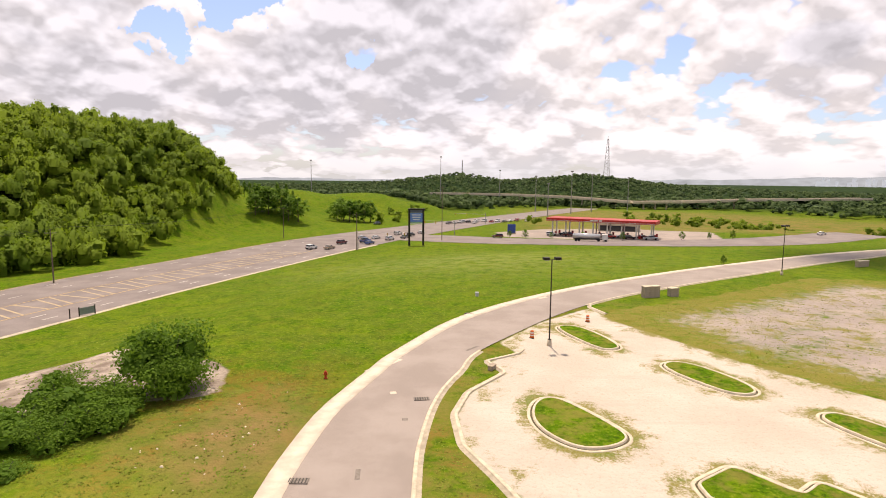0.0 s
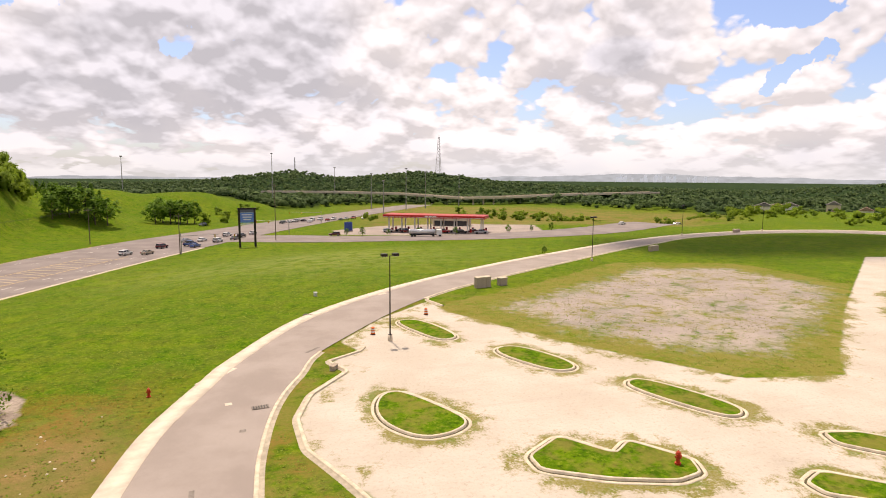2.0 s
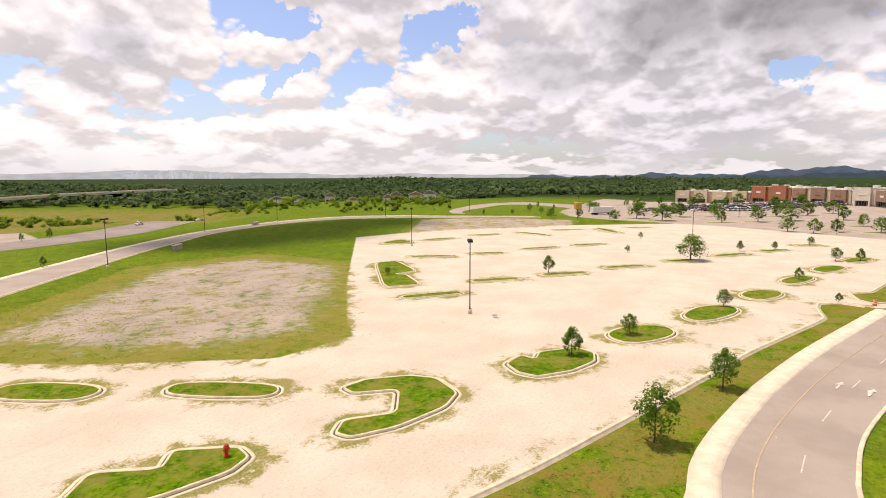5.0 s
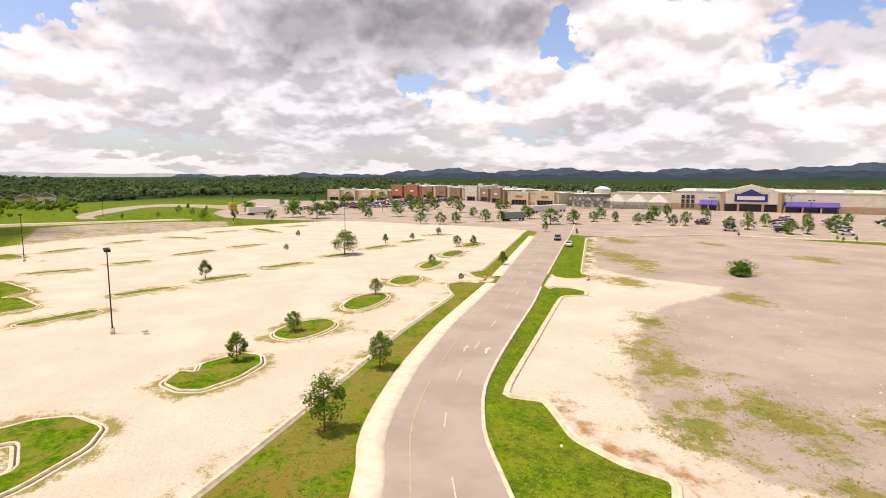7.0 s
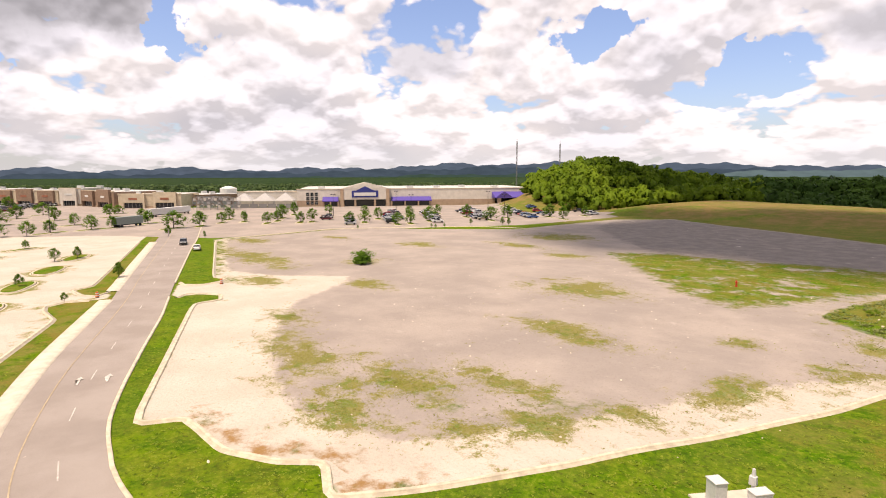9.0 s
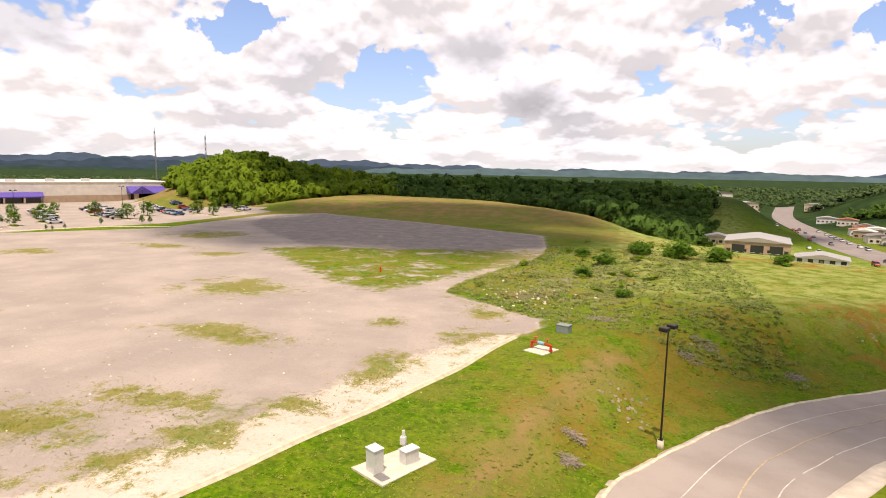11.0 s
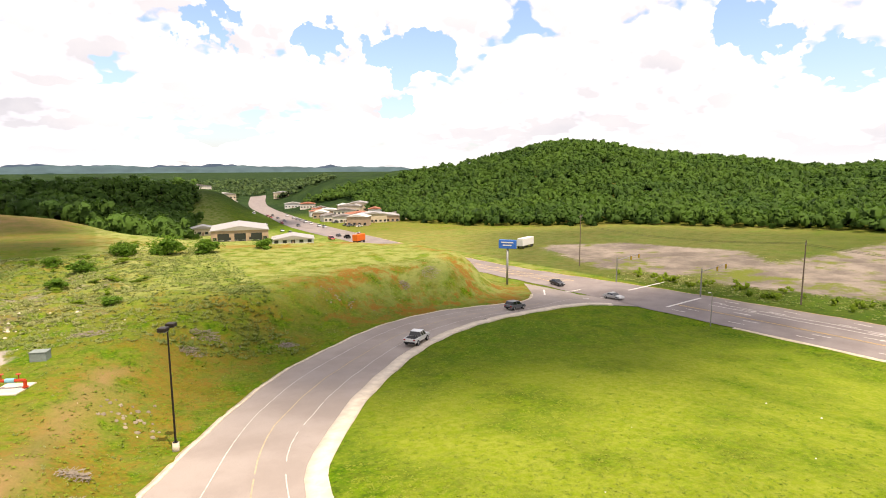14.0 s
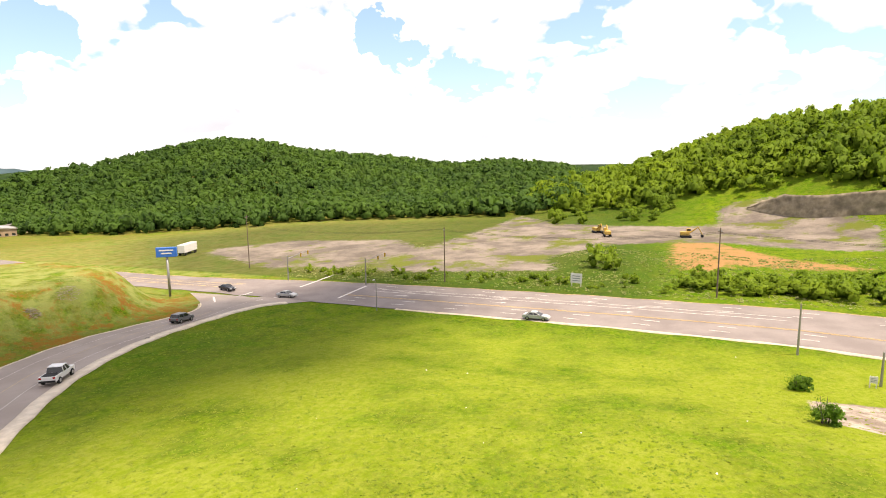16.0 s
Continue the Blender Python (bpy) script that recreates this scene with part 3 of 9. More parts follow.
def make_asphalt(name, lo, hi):
    k = Mat(name, 0.9, spec=0.25)
    c = k.mix(k.ramp(k.noise(0.15, 5, 0.6), 0.35, 0.65), lo, hi)
    c = k.mix(k.math("MULTIPLY", k.ramp(k.noise(22, 3, 0.7), 0.45, 0.7), 0.35), c, tuple(v * 0.65 for v in lo))
    c = k.mix(k.math("MULTIPLY", k.ramp(k.noise(0.9, 5, 0.7, offset=(4, 2, 0)), 0.62, 0.8), 0.5), c, tuple(v * 0.7 for v in lo))
    return k.done(c, k.noise(30, 3, 0.7), 0.2, 0.02)


M_GROUND = make_ground()
M_ASPHALT = make_asphalt("worn_asphalt", (0.315, 0.265, 0.235), (0.385, 0.33, 0.295))
M_HIGHWAY = make_asphalt("highway_asphalt", (0.22, 0.185, 0.175), (0.285, 0.245, 0.23))
M_CONC = plain("kerb_concrete", (0.62, 0.53, 0.40), 0.9, vary=0.2, scale=1.3)
M_WALK = plain("footway_concrete", (0.66, 0.57, 0.46), 0.9, vary=0.14, scale=0.8)


def make_turf():
    k = Mat("turf", 1.0, spec=0.04)
    c = grass_colour(k)
    c = k.mix(k.math("MULTIPLY", k.ramp(k.noise(0.5, 5, 0.65, offset=(6, 6, 1)), 0.42, 0.64), 0.75), c, (0.225, 0.195, 0.045))
    return k.done(c, k.noise(4.0, 5, 0.7), 0.6, 0.2)


M_TURF = make_turf()


def make_leaf(name, dark, light, vary, through_share=0.38):
    k = Mat(name, 0.75, spec=0.2)
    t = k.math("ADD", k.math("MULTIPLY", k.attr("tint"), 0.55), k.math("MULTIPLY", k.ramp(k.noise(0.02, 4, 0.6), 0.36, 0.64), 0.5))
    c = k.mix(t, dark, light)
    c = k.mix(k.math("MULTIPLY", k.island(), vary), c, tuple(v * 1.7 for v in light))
    k.bsdf.inputs["Subsurface Weight"].default_value = 0.0
    k.done(c)
    tr = k.nt.nodes.new("ShaderNodeBsdfTranslucent")
    k.put(tr.inputs[0], c)
    mx = k.nt.nodes.new("ShaderNodeMixShader")
    mx.inputs[0].default_value = through_share
    out = k.nt.nodes["Material Output"]
    k.link(k.bsdf.outputs[0], mx.inputs[1]), k.link(tr.outputs[0], mx.inputs[2]), k.link(mx.outputs[0], out.inputs[0])
    return k.m


M_WOODS = make_leaf("woodland_leaves", (0.040, 0.100, 0.018), (0.100, 0.195, 0.026), 0.10, 0.42)
# paler and bluer than near leaves: distance haze is put into the colour
M_FARWOODS = make_leaf("hazed_far_leaves", (0.054, 0.108, 0.044), (0.125, 0.195, 0.060), 0.12)
# yellow-green foliage, with the slope's full sun also put into the colour
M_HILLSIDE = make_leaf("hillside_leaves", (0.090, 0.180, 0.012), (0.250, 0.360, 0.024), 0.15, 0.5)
M_LEAF = make_leaf("tree_leaves", (0.066, 0.165, 0.014), (0.170, 0.300, 0.026), 0.2, 0.48)
M_BARK = plain("bark", (0.13, 0.10, 0.08), 0.95, vary=0.3, scale=8)

# ---- the ground: one sheet to the horizon ----
WEEDS = [(44, -31.5, 8, 4.5), (38.8, -38.9, 7, 3.2), (29.8, -34.4, 4.5, 3.4), (58.5, -27.8, 9, 4.5), (61, -82, 9, 8), (44.7, -57.6, 9, 4), (136, -53, 22, 5), (88.5, -55.6, 6, 4), (130, -98, 8, 5), (116, -143, 12, 10),
         (28.4, -70, 3, 3), (42, -23.6, 6, 3), (33, -29, 3, 2.4), (25, -42, 3.5, 3), (112, -70, 5, 5), (105, -42, 7, 4), (75, -34, 6, 3), (22, -52, 3, 7), (17, -66, 3, 6), (60, -120, 16, 9), (25, -130, 10, 22), (88, -112, 8, 4),
         (110, -118, 10, 4), (18, -80, 4, 4), (170, -66, 10, 5), (160, -90, 6, 3)]


def chaikin(pts, rounds=2, q=0.25, closed=True):
    """Cut the corners of a line or ring."""
    p = np.array(pts, float)
    for _ in range(rounds):
        n = np.roll(p, -1, 0) if closed else p[1:]
        c = p if closed else p[:-1]
        r = np.stack([c * (1 - q) + n * q, c * q + n * (1 - q)], 1).reshape(-1, p.shape[1])
        p = r if closed else np.vstack([p[:1], r, p[-1:]])
    return p


def oval(ax, ay, bx, by, w):
    """A long island between two ends, w wide, with round ends."""
    d = Vector((bx - ax, by - ay)).normalized()
    n = Vector((d.y, -d.x)) * (w / 2)
    c0, c1 = Vector((ax, ay)), Vector((bx, by))
    return [tuple(v) for v in (c0 + n + d * w * 0.4, c1 + n - d * w * 0.4, c1 + n * 0.5, c1 - n * 0.5, c1 - n - d * w * 0.4, c0 - n + d * w * 0.4, c0 - n * 0.5, c0 + n * 0.5)]


ISLANDS = [chaikin([(15, 76.8), (18.3, 67.2), (20.2, 66.4), (21.8, 68), (19.8, 75.5), (17.5, 78.2)]), chaikin([(23.2, 61), (26.6, 53.3), (28.8, 52.2), (30.6, 53.6), (29.6, 58), (26.6, 62.8)]),
           chaikin([(32, 46.2), (35.6, 38.6), (37.6, 38), (39.1, 40), (35.3, 48.2), (33, 48.4)]),
           chaikin([(8.2, 49.7), (9.5, 51.4), (11.2, 50.9), (14.6, 44.5), (14.6, 42.6), (12.6, 41.2), (10.2, 41.1), (8.2, 43.7), (7.6, 46.6)]),
           chaikin([(17, 36.4), (20.6, 38.8), (23.3, 35.1), (25.4, 36.7), (28.2, 32.9), (27.5, 31), (25.3, 30.5), (21.1, 31.9), (17, 34.3)], 2, 0.11),
           chaikin([(41.3, 33.9), (44.2, 33.2), (47.2, 30), (47.8, 27.2), (45.4, 23.6), (42, 23), (36.5, 24.5), (33.3, 26.6), (33.3, 28.2), (35.6, 29.2), (38.9, 26.2), (43.4, 28.9), (40.6, 32)], 2, 0.11),
           chaikin([(53, 20.8), (55, 23), (58.6, 22.7), (58, 20.8), (60.6, 21.3), (64.4, 18), (63.2, 15.6), (60.3, 14.8), (56, 16.1), (52.8, 18.6)], 2, 0.11),
           chaikin([(68.2, 13.2), (71.5, 17), (77.6, 14.4), (79.6, 10.4), (76.2, 8.5), (72, 10)]), chaikin([(83, 6.4), (86, 9.8), (94.8, 7.6), (96.6, 3), (92, 2)]),
           chaikin([(102, -0.2), (105.6, 3.2), (112, 1), (113, -3.4), (108, -3.6)]), chaikin([(120, -5.8), (122.4, -2.6), (132, -6.2), (131, -10.2)]), chaikin([(137, -12), (141.2, -8.6), (150.6, -12.8), (148.6, -17)]),
           chaikin([(155.6, -18), (159, -15.8), (169, -20.6), (166, -24)]),
           chaikin([(106.2, 76.4), (111, 73.9), (101.4, 62.6), (95.6, 64.3), (96.6, 62.2), (89, 54), (83.6, 58.4)], 2, 0.11),
           chaikin([(135, 97), (150.5, 98.6), (146, 92), (142.5, 89.5)]), chaikin([(185.5, 75.5), (188.5, 74), (184, 61.5), (180.5, 62.5)]), chaikin([(213.5, 55), (216.5, 53), (201.5, 42), (199, 44)])]
for _row in ((77.8, 50.8, 86.2, 44.3), (96.4, 47.3, 103.4, 40.5), (108.9, 37.9, 116.4, 31), (123.8, 29, 131, 22.3), (139.2, 18.8, 145.5, 13.1), (118.5, 74.8, 124.4, 66.4), (130.6, 63.9, 135.9, 57.5),
             (145, 56.1, 153.8, 49), (159.7, 46.4, 166.7, 39.5), (150.9, 90.6, 160.7, 84.6), (170.4, 83.5, 178.7, 77.3), (201.1, 65.4, 207.2, 57.6), (221.3, 44.5, 227, 37.1), (154, 9.8, 162.8, 3.6),
             (168.8, 0.5, 175.9, -6.2), (187.4, -8.3, 192.2, -14.9)):
    ISLANDS.append(chaikin(oval(*_row, 2.6)))


def build_ground():
    x, y = _mx.ravel(), _my.ravel()
    nx, ny = len(GX), len(GY)
    idx = np.arange(nx * ny).reshape(nx, ny)
    f = np.stack([idx[:-1, :-1], idx[1:, :-1], idx[1:, 1:], idx[:-1, 1:]], -1).reshape(-1, 4)
    ob = mesh_np("ground", np.c_[x, y, under_roads().ravel()], f, M_GROUND, smooth=True)
    lot, slot, grey, field, mall, far_field = (sd_poly(x, y, p) for p in (LOT, SLOT, GREY, FIELD, MALL, FIELD_FAR))
    grey = np.minimum(grey, slot + 0.4)
    field = np.minimum(field, -0.4 - lot)
    mall = np.where(GZ.ravel() > 0.7, -9.0, mall)
    weeds = np.zeros(x.shape)
    for wx, wy, a, b in WEEDS:
        weeds = np.maximum(weeds, 0.96 - 0.50 * np.hypot((x - wx) / a, (y - wy) / b))
    weeds = np.clip(np.where(slot > 0, weeds, 0), -1, 1)
    weeds = np.maximum(weeds, np.where(grey > 0, 0.06, 0) + np.where((np.abs(grey) < 5) & (x < 75), 0.42 - 0.06 * np.abs(grey), 0))
    weeds = np.where((field > -6) & (lot < 0.2), np.maximum(0.44, 0.80 - 0.09 * np.maximum(field, 0)), weeds)
    weeds = np.where(far_field > -3, 0.52, weeds)
    # weeds creep out round the islands and along the kerbs of the lots
    near = (x > -5) & (x < 240) & (y > -30) & (y < 120)
    ring = np.full(x.shape, -9.0)
    for isl in ISLANDS:
        ring[near] = np.maximum(ring[near], sd_poly(x[near], y[near], isl))
    weeds = np.maximum(weeds, np.where(lot > 0, 0.92 + 0.24 * np.minimum(ring, 0), 0))
    weeds = np.maximum(weeds, np.where((lot > 0) & (np.hypot(x, y) < 120), 0.60 - 0.12 * lot, 0))
    weeds = np.maximum(weeds, np.where((slot > 0) & (np.hypot(x, y) < 160), 0.42 - 0.16 * slot, 0))
    weeds = np.where(mall > 0, 0, weeds)
    far = np.hypot(x, y)
    az = np.degrees(np.arctan2(x, y))
    wood = np.where((az > 4) & (az < 40), sstep(560, 680, far), sstep(420, 620, far)) * (1 - sstep(-2, 6, mall))
    dry = 0.25 + 0 * x
    wood = np.maximum(wood, 0.56 * (x < -117) * sstep(-92, -100, az) * sstep(-150, -140, az) * sstep(330, 280, far))
    bank = sstep(28, 14, np.abs(sd_poly(x, y, PLATEAU))) * sstep(-38, -48, y) * sstep(34, 20, x)
    dry = np.maximum(dry, 0.6 * bank)
    dry = np.maximum(dry, 0.9 * sstep(-16, -6, x) * sstep(32, 24, x) * sstep(-84, -92, y) * sstep(-165, -150, y))
    verge_n = sd_poly(x, y, np.vstack([ER_N[:, :2], [(260, -60), (184, -41), (106, -9), (94, -8), (71.6, 0.8), (54.8, 6.2), (34.7, 13.2), (12, 24), (2, 20)]]))
    dry = np.maximum(dry, 1.15 * sstep(-1, 0.5, verge_n))
    dry = np.maximum(dry, 1.0 * np.exp(-((x + 20) / 9) ** 2 - ((y - 42) / 14) ** 2))
    dry = np.maximum(dry, np.clip(0.6 - np.abs(field) / 22, 0, 1))
    dry = np.maximum(dry, 0.8 * sstep(-2, 2, sd_poly(x, y, SLOT)))
    dry = np.maximum(dry, 0.8 * sstep(18, 60, y - 25) * sstep(60, 40, x) * sstep(12, 4, np.abs(lot)))
    dry = np.maximum(dry, 1.0 * sstep(26, 32, y) * sstep(74, 66, y) * sstep(-4, -1, x) * sstep(12, 8, x) * sstep(0.5, -1, lot))
    pale = 0.55 * np.exp(-((x - 8) / 40) ** 2 - ((y - 150) / 28) ** 2) + 0.85 * sstep(-88, -108, y) * sstep(14, -6, x) * sstep(-100, -80, x) + 0.6 * sstep(150, 175, far) * sstep(340, 300, far) * sstep(-110, -122, az)
    dry = np.maximum(dry, 0.62 * sstep(140, 160, far) * sstep(-112, -122, az) * sstep(-165, -155, az))
    pale = np.maximum(pale, 0.2 * sstep(-200, -240, y) * sstep(350, 300, far) * sstep(10, 40, x))
    hay = (0.55 * sstep(-170, -190, y) + 0.5 * sstep(-225, -245, y)) * sstep(420, 370, far) * sstep(-10, 15, x)
    hay = np.maximum(hay, 0.38 * sstep(140, 165, far) * sstep(-98, -112, az) * sstep(-165, -155, az) * (x < -118))
    hay = np.maximum(hay, 0.7 * sstep(285, 300, far) * sstep(580, 520, far) * sstep(4, 12, az) * sstep(46, 38, az))
    hay = np.maximum(hay, 1.1 * np.exp(-((x + 15.5) / 5.5) ** 2 - ((y - 42) / 9.5) ** 2))
    trail = np.full(x.shape, 99.0)
    for q in resample(np.array([(8.3, -33), (7.3, -40.2), (6.2, -44.5), (5.1, -50.6), (3.4, -56.3), (1.2, -62.3), (-0.4, -68)], float), 60):
        trail = np.minimum(trail, np.hypot(x - q[0], y - q[1]))
    hay = np.maximum(hay, sstep(1.5, 0.3, trail))
    dry = np.maximum(dry, 1.2 * sstep(7, 1, trail))
    c = np.c_[np.maximum(lot, slot), np.maximum(np.maximum(grey, np.maximum(mall, sd_poly(x, y, STATION))), np.maximum(0.20 * np.minimum(field, 8) - 0.25, np.minimum(far_field, 2))), weeds, np.ones(len(x))].astype(np.float32)
    s = np.c_[dry, wood, pale, np.ones(len(x))].astype(np.float32)
    bare = np.maximum(sd_poly(x, y, QUARRY), sd_poly(x, y, DIRT_LOT))
    for bx, by, ba, bb in ((10, -104, 2.6, 8), (1.5, -97, 1.2, 5), (4, -120, 3, 5), (14, -92, 3, 3), (-2, -112, 1.5, 5)):
        bare = np.maximum(bare, 1.5 - 1.5 * np.hypot((x - bx) / ba, (y - by) / bb))
    e = np.c_[np.maximum(bare, -30), np.maximum(sd_poly(x, y, CLAY), -30), np.maximum(sd_poly(x, y, OLD_PAVING), -30), np.maximum(sd_poly(x, y, DARK_LOT), -30)].astype(np.float32)
    # reddish soil washed along the inner kerb of the paved lot
    wash = np.full(x.shape, 99.0)
    for q in resample(np.array([(48.6, -13.6), (41.5, -14.3), (36.4, -18.4), (33.5, -18.8), (31, -18), (28.8, -22)], float), 50):
        wash = np.minimum(wash, np.hypot(x - q[0], y - q[1]))
    e[:, 1] = np.maximum(e[:, 1], np.where(slot > -0.5, 0.7 - wash, -30))
    strip = np.full(x.shape, 99.0)
    for q in resample(np.array(STRIP), 140):
        strip = np.minimum(strip, np.hypot(x - q[0], y - q[1]))
    track = np.full(x.shape, 99.0)
    for q in resample(np.array([(30, -86), (27, -90), (25, -104), (20.6, -129), (15.5, -154), (17, -170)], float), 60):
        track = np.minimum(track, np.hypot(x - q[0], y - q[1]))
    vg = np.maximum(np.minimum(sd_poly(x, y, GREEN), track - 2.4), np.where(slot > -1, 2.4 - strip, -9))
    for lx, ly, la, lb in ((38.5, -31.5, 3.6, 1.8), (30.5, -36.5, 2.4, 4.0), (44.5, -31, 2.5, 2.0)):
        vg = np.maximum(vg, 1.2 - 1.6 * np.hypot((x - lx) / la, (y - ly) / lb))
    # tongues of grass over the abandoned plot
    rt = np.random.RandomState(64)
    for _ in range(26):
        tx, ty, tl, tw = rt.uniform(34, 98), rt.uniform(54, 110), rt.uniform(4, 9), rt.uniform(0.9, 2.2)
        u, v = (x - tx) * 0.80 + (y - ty) * 0.60, (y - ty) * 0.80 - (x - tx) * 0.60
        vg = np.maximum(vg, np.where((field > -2) & (lot < -1), 0.9 - 1.6 * np.hypot(u / tl, v / tw), -9))
    lime = 0.8 * sstep(-12, -20, x) * sstep(-95, -85, x) * sstep(-70, -45, y) * sstep(45, 20, y)
    outer = sstep(3, -3, sd_poly(x, y, PLATEAU))
    g = np.c_[np.maximum(vg, -9), np.maximum(bank * outer * (0.45 + 0.5 * sstep(-22, -45, x)), 0.8 * np.exp(-((x + 18) / 8) ** 2 - ((y - 44) / 15) ** 2)), hay, lime].astype(np.float32)
    for name, v in (("verge", g), ("cover", c), ("state", s), ("soil", e)):
        a = ob.data.attributes.new(name, "FLOAT_COLOR", "POINT")
        a.data.foreach_set("color", v.ravel())
    return tagged(ob, "grassy plateau with chalky gravel lots and wooded country", "ground", kind="structure")


build_ground()


def ribbon(name, left, right, mat, lift, n=None, across=5, label="", category="road"):
    """A sheet between two lines, laid on the ground."""
    n = n or max(len(left), len(right))
    a, b = resample(left, n), resample(right, n)
    t = np.linspace(0, 1, across)[None, :, None]
    p = a[:, None, :2] * (1 - t) + b[:, None, :2] * t
    z = height(p[..., 0], p[..., 1]) + lift
    idx = np.arange(n * across).reshape(n, across)
    f = np.stack([idx[:-1, :-1], idx[:-1, 1:], idx[1:, 1:], idx[1:, :-1]], -1).reshape(-1, 4)
    ob = mesh_np(name, np.c_[p.reshape(-1, 2), z.ravel()], f[:, ::-1], mat, smooth=True)
    if ob.data.polygons[0].normal.z < 0:
        ob.data.flip_normals()
    return tagged(ob, label, category, kind="structure") if label else ob


def sweep(name, line, profile, mat, lift=0.0, closed=False, parent=None):
    """A profile of (across to the right, up) carried along a line over the ground."""
    p = np.asarray(line, float)[:, :2]
    if closed:
        t = np.roll(p, -1, 0) - np.roll(p, 1, 0)
    else:
        t = np.gradient(p, axis=0)
    t /= np.linalg.norm(t, axis=1)[:, None] + 1e-9
    nrm = np.c_[t[:, 1], -t[:, 0]]
    n, k = len(p), len(profile)
    v = []
    for a, u in profile:
        q = p + nrm * a
        v.append(np.c_[q, height(q[:, 0], q[:, 1]) + u + lift])
    v = np.stack(v, 1).reshape(-1, 3)
    idx = np.arange(n * k).reshape(n, k)
    nxt = np.roll(idx, -1, 0) if closed else idx[1:]
    cur = idx if closed else idx[:-1]
    f = np.stack([cur[:, :-1], cur[:, 1:], nxt[:, 1:], nxt[:, :-1]], -1).reshape(-1, 4)
    return mesh_np(name, v, f[:, ::-1], mat, parent)


KERB = [(-0.16, -0.15), (-0.16, 0.13), (-0.13, 0.16), (0.13, 0.16), (0.16, 0.13), (0.16, 0.02), (0.5, 0.01), (0.5, -0.1)]

ribbon("highway", HW_NEAR, HW_FAR, M_HIGHWAY, 0.10, 500, 12, "wide grey multi-lane asphalt highway")
ribbon("road_1", RD_W, RD_E, M_ASPHALT, 0.08, 400, 6, "curving worn grey asphalt road")
ribbon("road_2", ER_N, ER_S, M_ASPHALT, 0.09, 160, 5, "grey asphalt road towards the shopping centre")
ribbon("road_3", GR_N, GR_S, M_HIGHWAY, 0.09, 120, 5, "asphalt road past the filling station")
WALK = [(0.0, -0.1), (0.0, 0.16), (-1.7, 0.17), (-1.75, -0.1)]
tagged(sweep("footway_1", RD_W[:-3], WALK, M_WALK), "pale concrete footway along the curving road", "footway", kind="structure")


# ---- woods ----
def crown_cards(seed, cards, size, lumps, core=True, tri=False):
    """A leafy crown about 1 across and high, of loose leaf clumps over a few lobes; returns vertices and quads."""
    r = np.random.RandomState(seed)
    c = r.normal(0, 0.2, (lumps, 3)) * (1, 1, 0.9)
    c[:, 2] += 0.55
    rad = r.uniform(0.17, 0.30, lumps)
    k = r.randint(0, lumps, cards)
    d = r.normal(0, 1, (cards, 3))
    d /= np.linalg.norm(d, axis=1)[:, None]
    d[:, 2] = np.where(d[:, 2] < -0.3, -d[:, 2], d[:, 2])
    p = c[k] + d * (rad[k] * r.uniform(0.75, 1.12, cards))[:, None]
    nrm = d + r.normal(0, 0.45, (cards, 3))
    nrm /= np.linalg.norm(nrm, axis=1)[:, None]
    u = np.cross(nrm, r.normal(0, 1, (cards, 3)))
    u /= np.linalg.norm(u, axis=1)[:, None]
    w = np.cross(nrm, u)
    s = size * r.uniform(0.6, 1.3, cards)[:, None]
    v = np.stack([p - u * s, p - w * s * 0.7, p + u * s + nrm * s * 0.25, p + w * s * 0.7], 1).reshape(-1, 3)
    f = np.arange(cards * 4).reshape(-1, 4)
    if tri:
        v = np.stack([p - u * s, p + u * s * 0.4 - w * s, p + u * s * 0.5 + w * s + nrm * s * 0.3], 1).reshape(-1, 3)
        f = np.arange(cards * 3).reshape(-1, 3)[:, [0, 1, 2, 2]]
    if core:
        phi = np.linspace(0, 2 * np.pi, 6)[:-1]
        for q in range(lumps):
            ring = [c[q] + rad[q] * 0.8 * np.array((math.cos(a) * b, math.sin(a) * b, z)) for z, b in ((-0.7, 0.7), (0.45, 0.88)) for a in phi]
            top = c[q] + np.array((0, 0, rad[q] * 0.85))
            n0 = len(v)
            v = np.vstack([v, ring, [top]])
            f = np.vstack([f, [(n0 + i, n0 + (i + 1) % 5, n0 + 5 + (i + 1) % 5, n0 + 5 + i) for i in range(5)], [(n0 + 5 + i, n0 + 5 + (i + 1) % 5, n0 + 10, n0 + 10) for i in range(5)]])
    return v, f


def soften(ob, normals):
    """Leaf clumps take their shading from the rounded crown they belong to."""
    n = np.asarray(normals, np.float32)
    n /= np.linalg.norm(n, axis=1)[:, None] + 1e-6
    a = ob.data.attributes.new("custom_normal", "FLOAT_VECTOR", "POINT")
    a.data.foreach_set("vector", n.ravel())


